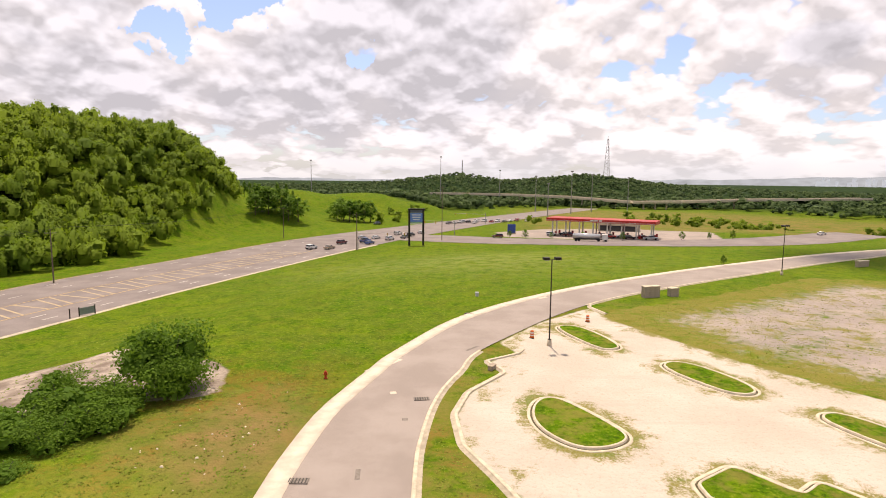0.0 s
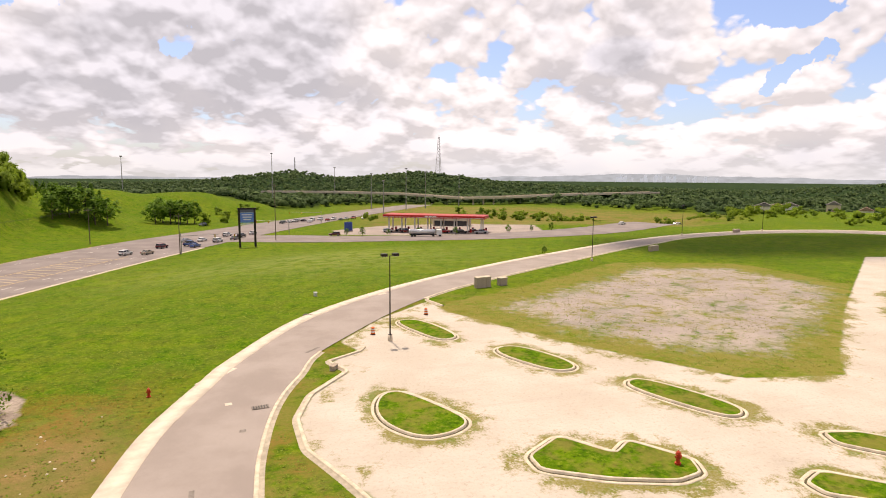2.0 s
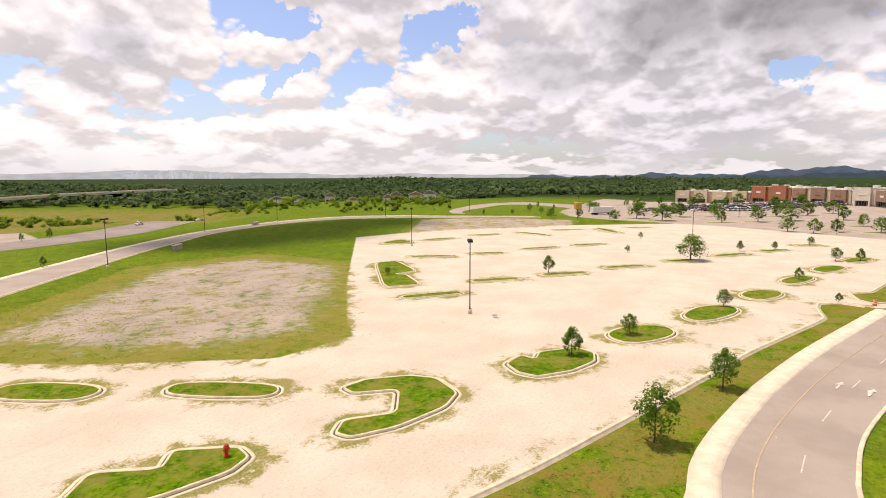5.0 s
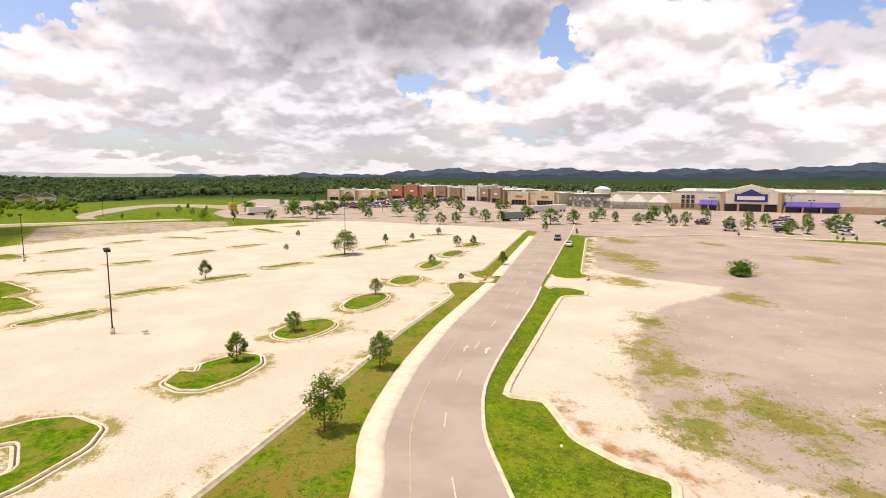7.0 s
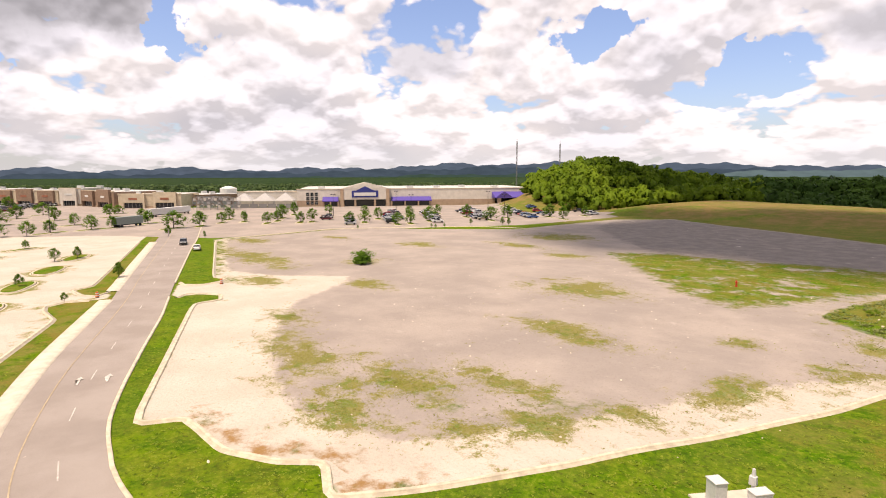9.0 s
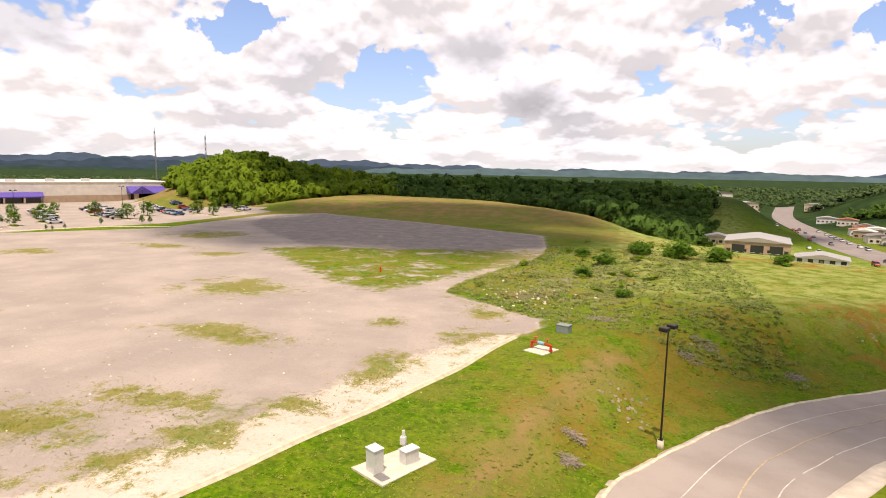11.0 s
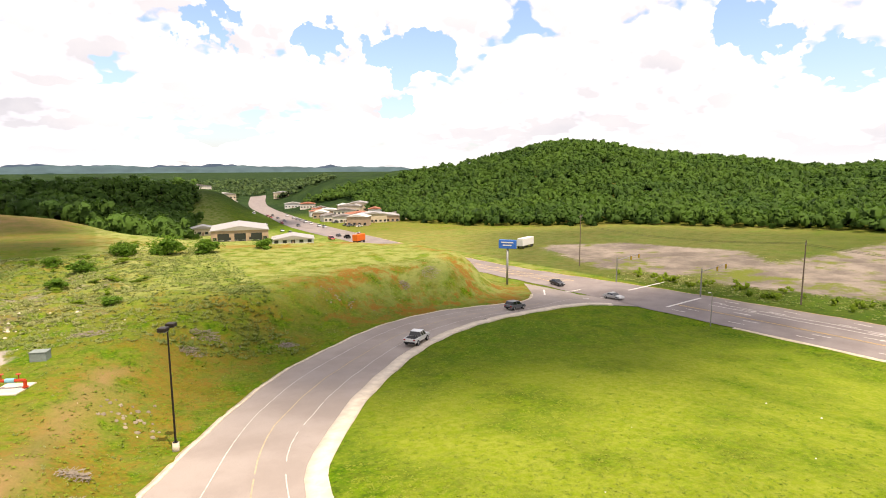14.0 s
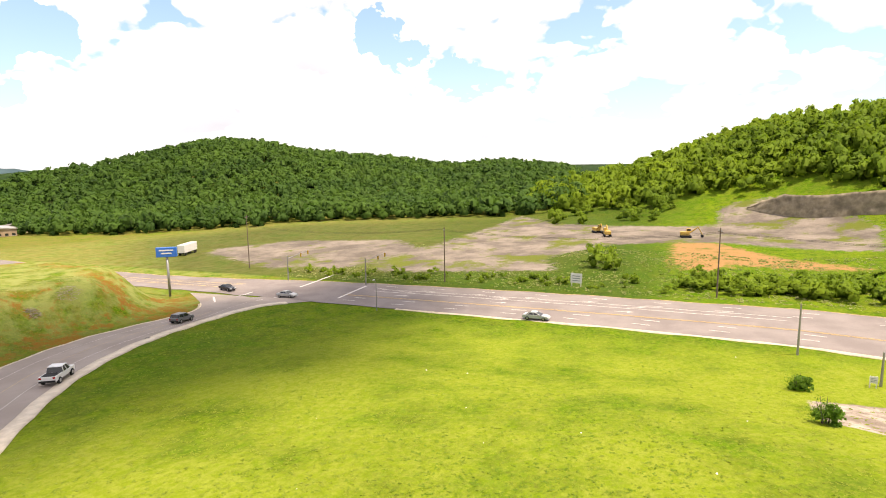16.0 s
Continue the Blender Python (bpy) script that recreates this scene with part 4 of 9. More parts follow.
def scatter(name, spots, templates, mat, label, squash=(0.85, 1.15), category="woods"):
    """Many crowns in one mesh. spots: x, y, z, width, height."""
    r = np.random.RandomState(len(spots))
    V, F, T, NR, n0 = [], [], [], [], 0
    for x, y, z, w, h in spots:
        v, f = templates[r.randint(len(templates))]
        a = r.uniform(0, 2 * np.pi)
        c, s = math.cos(a), math.sin(a)
        q = np.c_[(v[:, 0] * c - v[:, 1] * s) * w, (v[:, 0] * s + v[:, 1] * c) * w, v[:, 2] * h]
        V.append(q + (x, y, z))
        o = (q - (0, 0, 0.42 * h)) / (0.5 * w, 0.5 * w, 0.5 * h)
        NR.append(o + (0, 0, 0.25) + r.normal(0, 0.12, o.shape))
        F.append(f + n0)
        T.append(np.full(len(v), 0.15 + 0.7 * r.beta(1.6, 1.8)))
        n0 += len(v)
    F = np.vstack(F)
    tri = F[:, 2] == F[:, 3]
    quads = F[~tri]
    tris = F[tri][:, :3]
    ob = mesh_np(name, np.vstack(V), np.vstack([quads[:, [0, 1, 2]], quads[:, [0, 2, 3]], tris]), mat)
    soften(ob, np.vstack(NR))
    a = ob.data.attributes.new("tint", "FLOAT", "POINT")
    a.data.foreach_set("value", np.concatenate(T).astype(np.float32))
    return tagged(ob, label, category, kind="stuff")


def wood_spots(a0, a1, r0, r1, gap, h0, h1, rmin=None, seed=1, skip=0.0, grow=0.0):
    """Jittered spots in a sector; rmin: list of (bearing, nearest distance)."""
    r = np.random.RandomState(seed)
    out = []
    d = r0
    while d < r1:
        g = gap * (1 + grow * (d - r0) / max(1, r1 - r0))
        n = max(1, int(radians(a1 - a0) * d / g))
        for i in range(n):
            a = a0 + (a1 - a0) * (i + r.uniform(-0.1, 1.1)) / n
            dd = d + r.uniform(-0.5, 0.5) * g
            if r.rand() < skip or (rmin and dd < np.interp(a, [q[0] for q in rmin], [q[1] for q in rmin]) + r.normal(0, 4)):
                continue
            x, y = polar(a, dd)
            if min(np.hypot(HW_NEAR[:, 0] - x, HW_NEAR[:, 1] - y).min(), np.hypot(HW_FAR[:, 0] - x, HW_FAR[:, 1] - y).min()) < 16:
                continue
            h = r.uniform(h0, h1)
            out.append((x, y, hz(x, y) - 0.12 * h, min(g * r.uniform(1.35, 2.2), h * r.uniform(1.2, 1.9)), h))
        d += g * 0.85
    return out


CROWN_A = [crown_cards(s, 120, 0.078, 6, True, True) for s in range(7)]
CROWN_B = [crown_cards(20 + s, 70, 0.095, 4, True, True) for s in range(7)]
CROWN_C = [crown_cards(40 + s, 38, 0.115, 3, True, True) for s in range(6)]

FOOT_W = [(-108, 330), (-104, 300), (-98, 290), (-91, 285), (-86, 282), (-80, 268), (-72, 215), (-60, 180), (-45, 160), (-38, 162), (-34.5, 164), (-30.6, 172), (-29.9, 187), (-27.3, 215), (-23.4, 256), (-20.5, 292), (-17.7, 390)]
CROWN_F = [crown_cards(80 + s, 210, 0.055, 6, True, True) for s in range(7)]
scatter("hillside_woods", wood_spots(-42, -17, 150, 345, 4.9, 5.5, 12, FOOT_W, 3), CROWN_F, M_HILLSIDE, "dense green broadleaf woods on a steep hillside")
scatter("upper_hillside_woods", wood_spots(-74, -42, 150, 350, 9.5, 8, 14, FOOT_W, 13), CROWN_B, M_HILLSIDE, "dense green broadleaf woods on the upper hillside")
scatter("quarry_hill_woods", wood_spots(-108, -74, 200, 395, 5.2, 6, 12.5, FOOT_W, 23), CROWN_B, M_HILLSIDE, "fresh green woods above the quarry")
FOOT_SW = [(-162, 660), (-158, 620), (-155, 500), (-152, 400), (-146, 350), (-135, 320), (-120, 315), (-106, 300)]
scatter("valley_hill_woods", wood_spots(-162, -104, 290, 690, 5.9, 7, 13, FOOT_SW, 4, grow=0.3), CROWN_C, M_WOODS, "dark green woods over a rounded hill")
FOOT_E = [(138, 312), (143, 300), (150, 335), (160, 420), (172, 400), (178, 300), (184, 262), (187, 285), (188.5, 700), (200, 700)]
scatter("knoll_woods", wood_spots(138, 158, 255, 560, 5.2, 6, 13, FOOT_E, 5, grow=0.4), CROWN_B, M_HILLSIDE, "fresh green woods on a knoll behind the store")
scatter("ridge_woods", wood_spots(158, 200, 255, 640, 6.4, 6, 14, FOOT_E, 5, grow=0.5), CROWN_B, M_WOODS, "green woods beyond the gravel lot")
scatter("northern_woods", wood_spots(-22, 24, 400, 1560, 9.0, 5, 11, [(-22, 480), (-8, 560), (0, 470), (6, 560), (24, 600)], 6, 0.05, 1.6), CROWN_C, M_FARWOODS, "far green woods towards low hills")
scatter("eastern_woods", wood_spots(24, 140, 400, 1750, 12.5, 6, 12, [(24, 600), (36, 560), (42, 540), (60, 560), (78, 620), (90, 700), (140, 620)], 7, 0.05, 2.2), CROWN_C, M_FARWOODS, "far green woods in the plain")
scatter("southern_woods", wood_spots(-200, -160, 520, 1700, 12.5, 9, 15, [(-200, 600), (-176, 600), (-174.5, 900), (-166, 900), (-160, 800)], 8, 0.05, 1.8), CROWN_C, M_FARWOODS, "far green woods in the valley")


# ---- kerbs, islands, markings ----
M_LINE_W = plain("white_road_paint", (0.72, 0.68, 0.63), 0.7, vary=0.2, scale=2)
M_LINE_Y = plain("yellow_road_paint", (0.62, 0.42, 0.16), 0.7, vary=0.2, scale=2)


M_LINE_WORN = plain("worn_white_paint", (0.58, 0.53, 0.48), 0.8, vary=0.25, scale=2)
M_LINE_FAINT = plain("faded_yellow_paint", (0.47, 0.37, 0.24), 0.8, vary=0.2, scale=2)
# dark brown colour of the strip between kerb and gutter
M_JOINT = plain("joint_brown", (0.10, 0.085, 0.045), 0.95, vary=0.3)


def straight(pts, step=0.5):
    """A line with firm corners, sampled."""
    p = np.array(pts, float)
    n = max(2, int(np.linalg.norm(np.diff(p, axis=0), axis=1).sum() / step))
    return resample(chaikin(p, 2, 0.07, False), n)


def kerb(line, label="pale concrete kerb", flip=False):
    prof = [(-a, u) for a, u in KERB][::-1] if flip else KERB
    return tagged(sweep("kerb", line, prof, M_CONC), label, "kerb", kind="structure")


def near_y(line, lo, hi):
    return line[(line[:, 1] > lo) & (line[:, 1] < hi)]


kerb(straight([(9.6, 66.4), (8.9, 64.8), (4.9, 61.9), (6.7, 58.2), (2.6, 52.5), (1.2, 47.2), (1.7, 41.5), (3.8, 36.9), (6, 31.5), (11, 25), (18, 20), (34.7, 13.2), (54.8, 6.2), (71.6, 0.7), (94, -8.2), (101, -7.7), (104.5, -8.1), (106.6, -10.9), (105.3, -14.2)]), "pale concrete kerb round the gravel lot")
kerb(near_y(RD_E, 10, 69)[::-1], "pale concrete kerb of the curving road")
kerb(near_y(RD_E, 90, 236), "pale concrete kerb of the curving road", True)
kerb(straight([(24, 92), (23.3, 89.6), (24.6, 85)]))
kerb(RD_E[(RD_E[:, 1] < -14)][:-8], "pale concrete kerb below the grassy bank", True)
kerb(ER_S[(ER_S[:, 0] > 10) & (ER_S[:, 0] < 100)], "pale concrete kerb of the shopping road", True)
kerb(ER_S[ER_S[:, 0] > 112], "pale concrete kerb of the shopping road", True)
kerb(straight([(98.8, -25.4), (101, -27.6), (99.2, -30), (96.4, -31.9), (92.6, -30.6), (92.2, -26.3), (50.1, -9.2), (48.7, -12.6), (46.6, -12.9), (41.3, -13.2), (37.2, -15.6), (35.2, -18), (34.2, -17.9), (30.6, -16.2), (28.2, -20.8), (23.7, -30.6), (20, -42.1), (15.1, -56.4), (11.6, -69.7)], 0.8), "pale concrete kerb round the paved lot")
kerb(straight([(112.4, -29.8), (109.4, -29.7), (107.3, -32.2), (108.4, -35.6), (110.6, -37.4), (114, -36.2), (180, -58.5), (187, -103), (160, -148), (142, -156)]), "pale concrete kerb of the store's drive")
tagged(sweep("kerb", HW_NEAR[(HW_NEAR[:, 1] > -60) & (HW_NEAR[:, 1] < 215)], [(-0.1, -0.1), (-0.1, 0.14), (0.12, 0.16), (0.18, 0.12), (0.2, 0.10), (0.5, 0.09), (0.55, -0.1)], M_CONC),
       "broad pale concrete gutter along the highway", "kerb", kind="structure")
WALK_E = [(-0.1, -0.1), (-0.1, 0.15), (1.45, 0.16), (1.5, 0.13), (1.55, 0.105), (2.0, 0.10), (2.0, -0.05)]
tagged(sweep("footway_2", spline([(12, 5.4, 0), (34.2, 3.3, 0), (41.2, 3.4, 0), (46.1, 2.9, 0), (52.3, 1.7, 0), (60.4, -0.2, 0), (73.9, -4.3, 0), (88.9, -9.7, 0), (104.2, -15.4, 0)], 2), WALK_E, M_WALK), "pale concrete footway along the shopping road", "footway", kind="structure")
tagged(sweep("footway_3", spline([(111.5, -17.6, 0), (151, -30.3, 0), (184.8, -41.2, 0)], 2), WALK_E, M_WALK), "pale concrete footway beyond the lot's entrance", "footway", kind="structure")
kerb(straight([(111, -18), (108.4, -15.6), (111, -13.8), (116.6, -13.2), (119, -16.6), (154, -28), (188, -39)]), "pale concrete kerb round the verge")


def island(ring, group="islands of the gravel lot"):
    """A planted island: a kerb ring with a low turf mound in it."""
    p = resample(np.vstack([ring, ring[:1]]), max(36, int(np.linalg.norm(np.diff(np.vstack([ring, ring[:1]]), axis=0), axis=1).sum() / 0.42)))[:-1]
    if (p[:, 0] * np.roll(p[:, 1], -1) - np.roll(p[:, 0], -1) * p[:, 1]).sum() < 0:
        p = p[::-1]
    c = p.mean(0)
    top = new("parking_island")
    top.location = (c[0], c[1], hz(*c))
    k = sweep("kerb_ring", p, [(0.10, -0.05), (0.02, 0.02), (0.0, 0.14), (-0.03, 0.18), (-0.18, 0.18), (-0.21, 0.08)], M_CONC, closed=True, parent=top)
    gutter = sweep("gutter", p, [(0.46, -0.1), (0.46, 0.03), (0.2, 0.035), (0.17, -0.02)], M_CONC, closed=True, parent=top)
    joint = sweep("joint", p, [(0.21, 0.012), (0.01, 0.014)], M_JOINT, closed=True, parent=gutter)
    bm = bmesh.new()
    t = np.roll(p, -1, 0) - np.roll(p, 1, 0)
    t /= np.linalg.norm(t, axis=1)[:, None] + 1e-9
    rings = []
    for inset, up in ((0.17, 0.13), (0.22, 0.165)):
        q = p - np.c_[t[:, 1], -t[:, 0]] * inset
        rings.append([bm.verts.new((v[0], v[1], hz(*v) + up)) for v in q])
    n = len(p)
    for i in range(n):
        bm.faces.new((rings[0][i], rings[0][(i + 1) % n], rings[1][(i + 1) % n], rings[1][i]))
    for tri in geometry.tessellate_polygon([[Vector((v.co.x, v.co.y, 0)) for v in rings[1]]]):
        bm.faces.new([rings[1][i] for i in tri])
    bmesh.ops.recalc_face_normals(bm, faces=bm.faces)
    g = part("turf", bm, M_TURF, top, "rough green turf")
    for o in (k, g, gutter):
        o.matrix_parent_inverse = Matrix.Translation(top.location).inverted()
    return tagged(top, "kerbed parking island of green and yellowing turf", "parking island", group)


for _ring in ISLANDS:
    island(_ring)


def marking(name, line, width, mat, label, dash=None, lift=0.13):
    """Painted lines along a line; dash: (length, gap)."""
    s = np.r_[0, np.cumsum(np.linalg.norm(np.diff(line[:, :2], axis=0), axis=1))]
    spans = [(0, s[-1])] if dash is None else [(a, a + dash[0]) for a in np.arange(0, s[-1] - dash[0], sum(dash))]
    V, F = [], []
    for a, b in spans:
        q = np.linspace(a, b, max(2, int((b - a) / 2.5) + 1))
        p = np.stack([np.interp(q, s, line[:, i]) for i in range(2)], 1)
        t = np.gradient(p, axis=0)
        t /= np.linalg.norm(t, axis=1)[:, None]
        nn = np.c_[t[:, 1], -t[:, 0]] * width / 2
        n0 = len(V)
        for u, w in zip(p - nn, p + nn):
            V += [(*u, hz(*u) + lift), (*w, hz(*w) + lift)]
        F += [(n0 + 2 * i, n0 + 2 * i + 1, n0 + 2 * i + 3, n0 + 2 * i + 2) for i in range(len(p) - 1)]
    ob = mesh_np(name, V, np.array(F), mat)
    if ob.data.polygons[0].normal.z < 0:
        ob.data.flip_normals()
    return tagged(ob, label, "road marking", kind="structure")


def between(a, b, f, n=400):
    return resample(a, n) * (1 - f) + resample(b, n) * f


def lane(a, b, f, n=400):
    """A line at a share f of the way across a road, the ends of both edges matched along the road."""
    return between(a, b, f, n)


hw = lambda f, lo, hi: near_y(lane(HW_NEAR, HW_FAR, f, 700), lo, hi)
for f in (0.155, 0.28):
    marking("lane_dashes", hw(f, -75, 60), 0.18, M_LINE_W, "broken white lane lines on the highway", (3, 9))
for f in (0.11, 0.195):
    marking("lane_dashes", hw(f, 62, 205), 0.2, M_LINE_W, "broken white lane lines on the highway", (3, 9))
for f in (0.74, 0.87):
    marking("lane_dashes", hw(f, -75, 225), 0.18, M_LINE_W, "broken white lane lines on the highway", (3, 9))
marking("edge_line", hw(0.985, -300, 240), 0.2, M_LINE_Y, "pale edge line of the highway")
for f in (0.36, 0.375):
    marking("centre_line", hw(f, -78, 62), 0.16, M_LINE_Y, "double yellow centre line of the highway")
for f in (0.60, 0.70):
    marking("turn_line", hw(f, -74, 10), 0.18, M_LINE_W, "solid white turning lane line")
for f in (0.28, 0.56):
    marking("centre_line", hw(f, 64, 196), 0.22, M_LINE_Y, "yellow line round the hatched median")


def hatch(lo, hi, f0, f1, step):
    a, b = lane(HW_NEAR, HW_FAR, f0, 700), lane(HW_NEAR, HW_FAR, f1, 700)
    V, F = [], []
    y = lo
    while y < hi:
        i, j = np.argmin(np.abs(a[:, 1] - y)), np.argmin(np.abs(b[:, 1] - y - 5))
        p, q = a[i, :2], b[j, :2]
        d = np.array((0.07, 0.24))
        n0 = len(V)
        for t in np.linspace(0, 1, 5):
            for s in (-1, 1):
                u = p * (1 - t) + q * t + d * s
                V.append((*u, hz(*u) + 0.13))
        F += [(n0 + 2 * k, n0 + 2 * k + 1, n0 + 2 * k + 3, n0 + 2 * k + 2) for k in range(4)]
        y += step
    ob = mesh_np("median_hatching", V, np.array(F), M_LINE_FAINT)
    if ob.data.polygons[0].normal.z < 0:
        ob.data.flip_normals()
    return tagged(ob, "yellow hatching on the highway's flush median", "road marking", kind="structure")


hatch(66, 190, 0.285, 0.55, 3.2)
hatch(-190, -112, 0.32, 0.60, 5.0)
for f in (0.32, 0.60):
    marking("centre_line", hw(f, -194, -108), 0.2, M_LINE_Y, "yellow line round the hatched median")


def arrow(x, y, deg, scale=1.0, label="white turning arrow painted on the road"):
    bm = bmesh.new()
    pts = [(-0.12, -1.6), (0.12, -1.6), (0.12, 0.5), (0.5, 0.5), (0.0, 1.6), (-0.5, 0.5), (-0.12, 0.5)]
    c, s = math.cos(radians(deg)), math.sin(radians(deg))
    vs = []
    for u, v in pts:
        px, py = x + (u * c - v * s) * scale * 1.5, y + (u * s + v * c) * scale * 1.5
        vs.append(bm.verts.new((px, py, hz(px, py) + 0.14)))
    bmesh.ops.triangulate(bm, faces=[bm.faces.new(vs)])
    return tagged(part("lane_arrow", bm, M_LINE_WORN), label, "road marking", kind="structure")


for _y in (-62, -40, -14):
    for _f in (0.48, 0.65):
        _p = hw(_f, _y - 3, _y + 3)[0]
        arrow(_p[0], _p[1], 4, 0.75)
arrow(64.2, -7.2, -107, 0.5)
arrow(63.4, -9.6, -107, 0.5)
er = lambda f: lane(ER_N, ER_S, f, 200)
ribbon("road_4", spline([(262, 140, 0), (280, 151, 0), (317, 163, 0), (357, 166, 0), (390, 152, 0), (379, 120, 0), (364, 93, 0)], 4), spline([(262, 132, 0), (280, 143, 0), (312, 147, 0), (349, 149, 0), (358, 134, 0), (341, 108, 0), (330, 90, 0)], 4), M_ASPHALT, 0.06, 60, 4,
       "pale concrete drive curving round the shopping centre")
_l = er(0.6)
marking("lane_dashes", _l[_l[:, 0] > 22], 0.10, M_LINE_WORN, "broken white lane line of the shopping road", (3, 7.5), 0.115)
_l = er(0.27)
marking("centre_line", _l[_l[:, 0] > 22], 0.10, M_LINE_FAINT, "worn yellow line of the shopping road", None, 0.115)
rd = lambda f, lo, hi: near_y(lane(RD_W, RD_E, f, 500), lo, hi)
for _f in (0.34, 0.77):
    marking("lane_line", rd(_f, -92, -14), 0.10, M_LINE_WORN, "white lane line of the curving road", None, 0.105)
marking("centre_line", rd(0.55, -92, -14), 0.12, M_LINE_FAINT, "worn yellow centre line of the curving road", None, 0.105)


def bar(x0, y0, x1, y1, w, name="stop_line", label="white stop line painted across the lanes"):
    p = np.linspace((x0, y0), (x1, y1), 8)
    return marking(name, p, w, M_LINE_W, label, None, 0.145)


bar(-107.5, -93, -123, -95, 0.6)
bar(-100.5, -76.5, -113, -77.5, 0.6)
bar(-94, -100, -99.5, -100.5, 0.5)
bar(-92, -92, -100, -90, 0.4)
bar(-86, -98, -91, -104, 0.4)


# ---- plants ----
def leafy(name, parent, cards, size, lumps, seed, mat, w, h, z0, tint=(0.2, 0.9)):
    v, f = crown_cards(seed, cards, size, lumps, False)
    lo = v[:, 2].min()
    v = np.c_[v[:, 0] * w, v[:, 1] * w, (v[:, 2] - lo) / (v[:, 2].max() - lo) * h + z0]
    ob = mesh_np(name, v, np.vstack([f[:, [0, 1, 2]], f[:, [0, 2, 3]]]), mat, parent)
    r = np.random.RandomState(seed)
    a = ob.data.attributes.new("tint", "FLOAT", "POINT")
    a.data.foreach_set("value", np.repeat(r.uniform(*tint, len(f)), 4).astype(np.float32))
    return ob


def make_tree(seed, cards=1900, size=0.034, lumps=17, crown=(1.25, 0.78, 0.24)):
    """A young street tree one metre high, to be scaled: trunk with limbs, crown of leaf clumps."""
    r = random.Random(seed)
    top = new("tree")
    bm = bmesh.new()
    w, h, z0 = crown
    rod(bm, (0, 0, -0.03), (0.01, 0, z0 + 0.12), 0.022, 0.015, 7)
    rod(bm, (0.01, 0, z0 + 0.1), (0, 0.01, z0 + h * 0.7), 0.015, 0.005, 6)
    for i in range(7):
        a, z = r.uniform(0, 6.28), z0 + r.uniform(0.02, 0.3)
        l = r.uniform(0.16, 0.3)
        rod(bm, (0, 0, z), (math.cos(a) * l, math.sin(a) * l, z + l * r.uniform(0.5, 1.1)), 0.008, 0.003, 5)
    part("trunk", bm, M_BARK, top, smooth=True)
    q = np.random.RandomState(seed)
    u = (np.arange(lumps) + 0.5) / lumps
    rad = w * 0.36 * np.sin(np.pi * (0.22 + 0.76 * u)) ** 0.9 * q.uniform(0.65, 1.15, lumps)
    ang = np.arange(lumps) * 2.4 + q.uniform(-0.5, 0.5, lumps)
    c = np.c_[np.cos(ang) * rad, np.sin(ang) * rad, z0 + 0.06 + (h - 0.12) * u]
    lr = w * (0.18 - 0.06 * u) * q.uniform(0.7, 1.35, lumps)
    k = q.randint(0, lumps, cards)
    d = q.normal(0, 1, (cards, 3))
    d /= np.linalg.norm(d, axis=1)[:, None]
    p = c[k] + d * (lr[k] * q.uniform(0.45, 1.15, cards))[:, None]
    nrm = d * 0.6 + q.normal(0, 0.45, (cards, 3)) + (0, 0, 1.2)
    nrm /= np.linalg.norm(nrm, axis=1)[:, None]
    a = np.cross(nrm, q.normal(0, 1, (cards, 3)))
    a /= np.linalg.norm(a, axis=1)[:, None]
    b = np.cross(nrm, a)
    s = size * q.uniform(0.55, 1.2, cards)[:, None]
    v = np.stack([p - a * s, p - b * s * 0.6, p + a * s + nrm * s * 0.3, p + b * s * 0.6], 1).reshape(-1, 3)
    f = np.arange(cards * 4).reshape(-1, 4)
    ob = mesh_np("crown", v, np.vstack([f[:, [0, 1, 2]], f[:, [0, 2, 3]]]), M_LEAF, top)
    soften(ob, (v - (0, 0, z0 + 0.45 * h)) / (0.4 * w, 0.4 * w, 0.5 * h) + np.repeat(nrm, 4, 0) * 0.7 + (0, 0, 0.5))
    at = ob.data.attributes.new("tint", "FLOAT", "POINT")
    at.data.foreach_set("value", np.repeat(q.uniform(0.0, 0.75, cards), 4).astype(np.float32))
    return tagged(top, "young broadleaf tree with a dense green crown", "tree", "planted young trees")


TREES = [make_tree(s, crown=c) for s, c in ((11, (0.98, 0.76, 0.24)), (12, (0.88, 0.74, 0.26)), (13, (0.72, 0.76, 0.24)))]
TREES += [make_tree(s, 560, 0.058, 14, c) for s, c in ((14, (1.05, 0.78, 0.22)), (15, (0.95, 0.78, 0.22)), (16, (0.8, 0.80, 0.20)))]
_used = set()


def put_tree(x, y, h, k=None, wide=1.0, label=""):
    k = random.randrange(3, 6) if k is None else k
    m = pose(x, y, hz(x, y), 0, 0, random.uniform(0, 360)) @ Matrix.Diagonal((h * wide, h * wide, h, 1))
    if k not in _used:
        _used.add(k)
        ob = TREES[k]
        ob.matrix_basis = m
    else:
        base = TREES[k]
        ob = copy_thing(base, Matrix())
        ob.matrix_basis = m
    if label:
        ob["label"] = label
    return ob


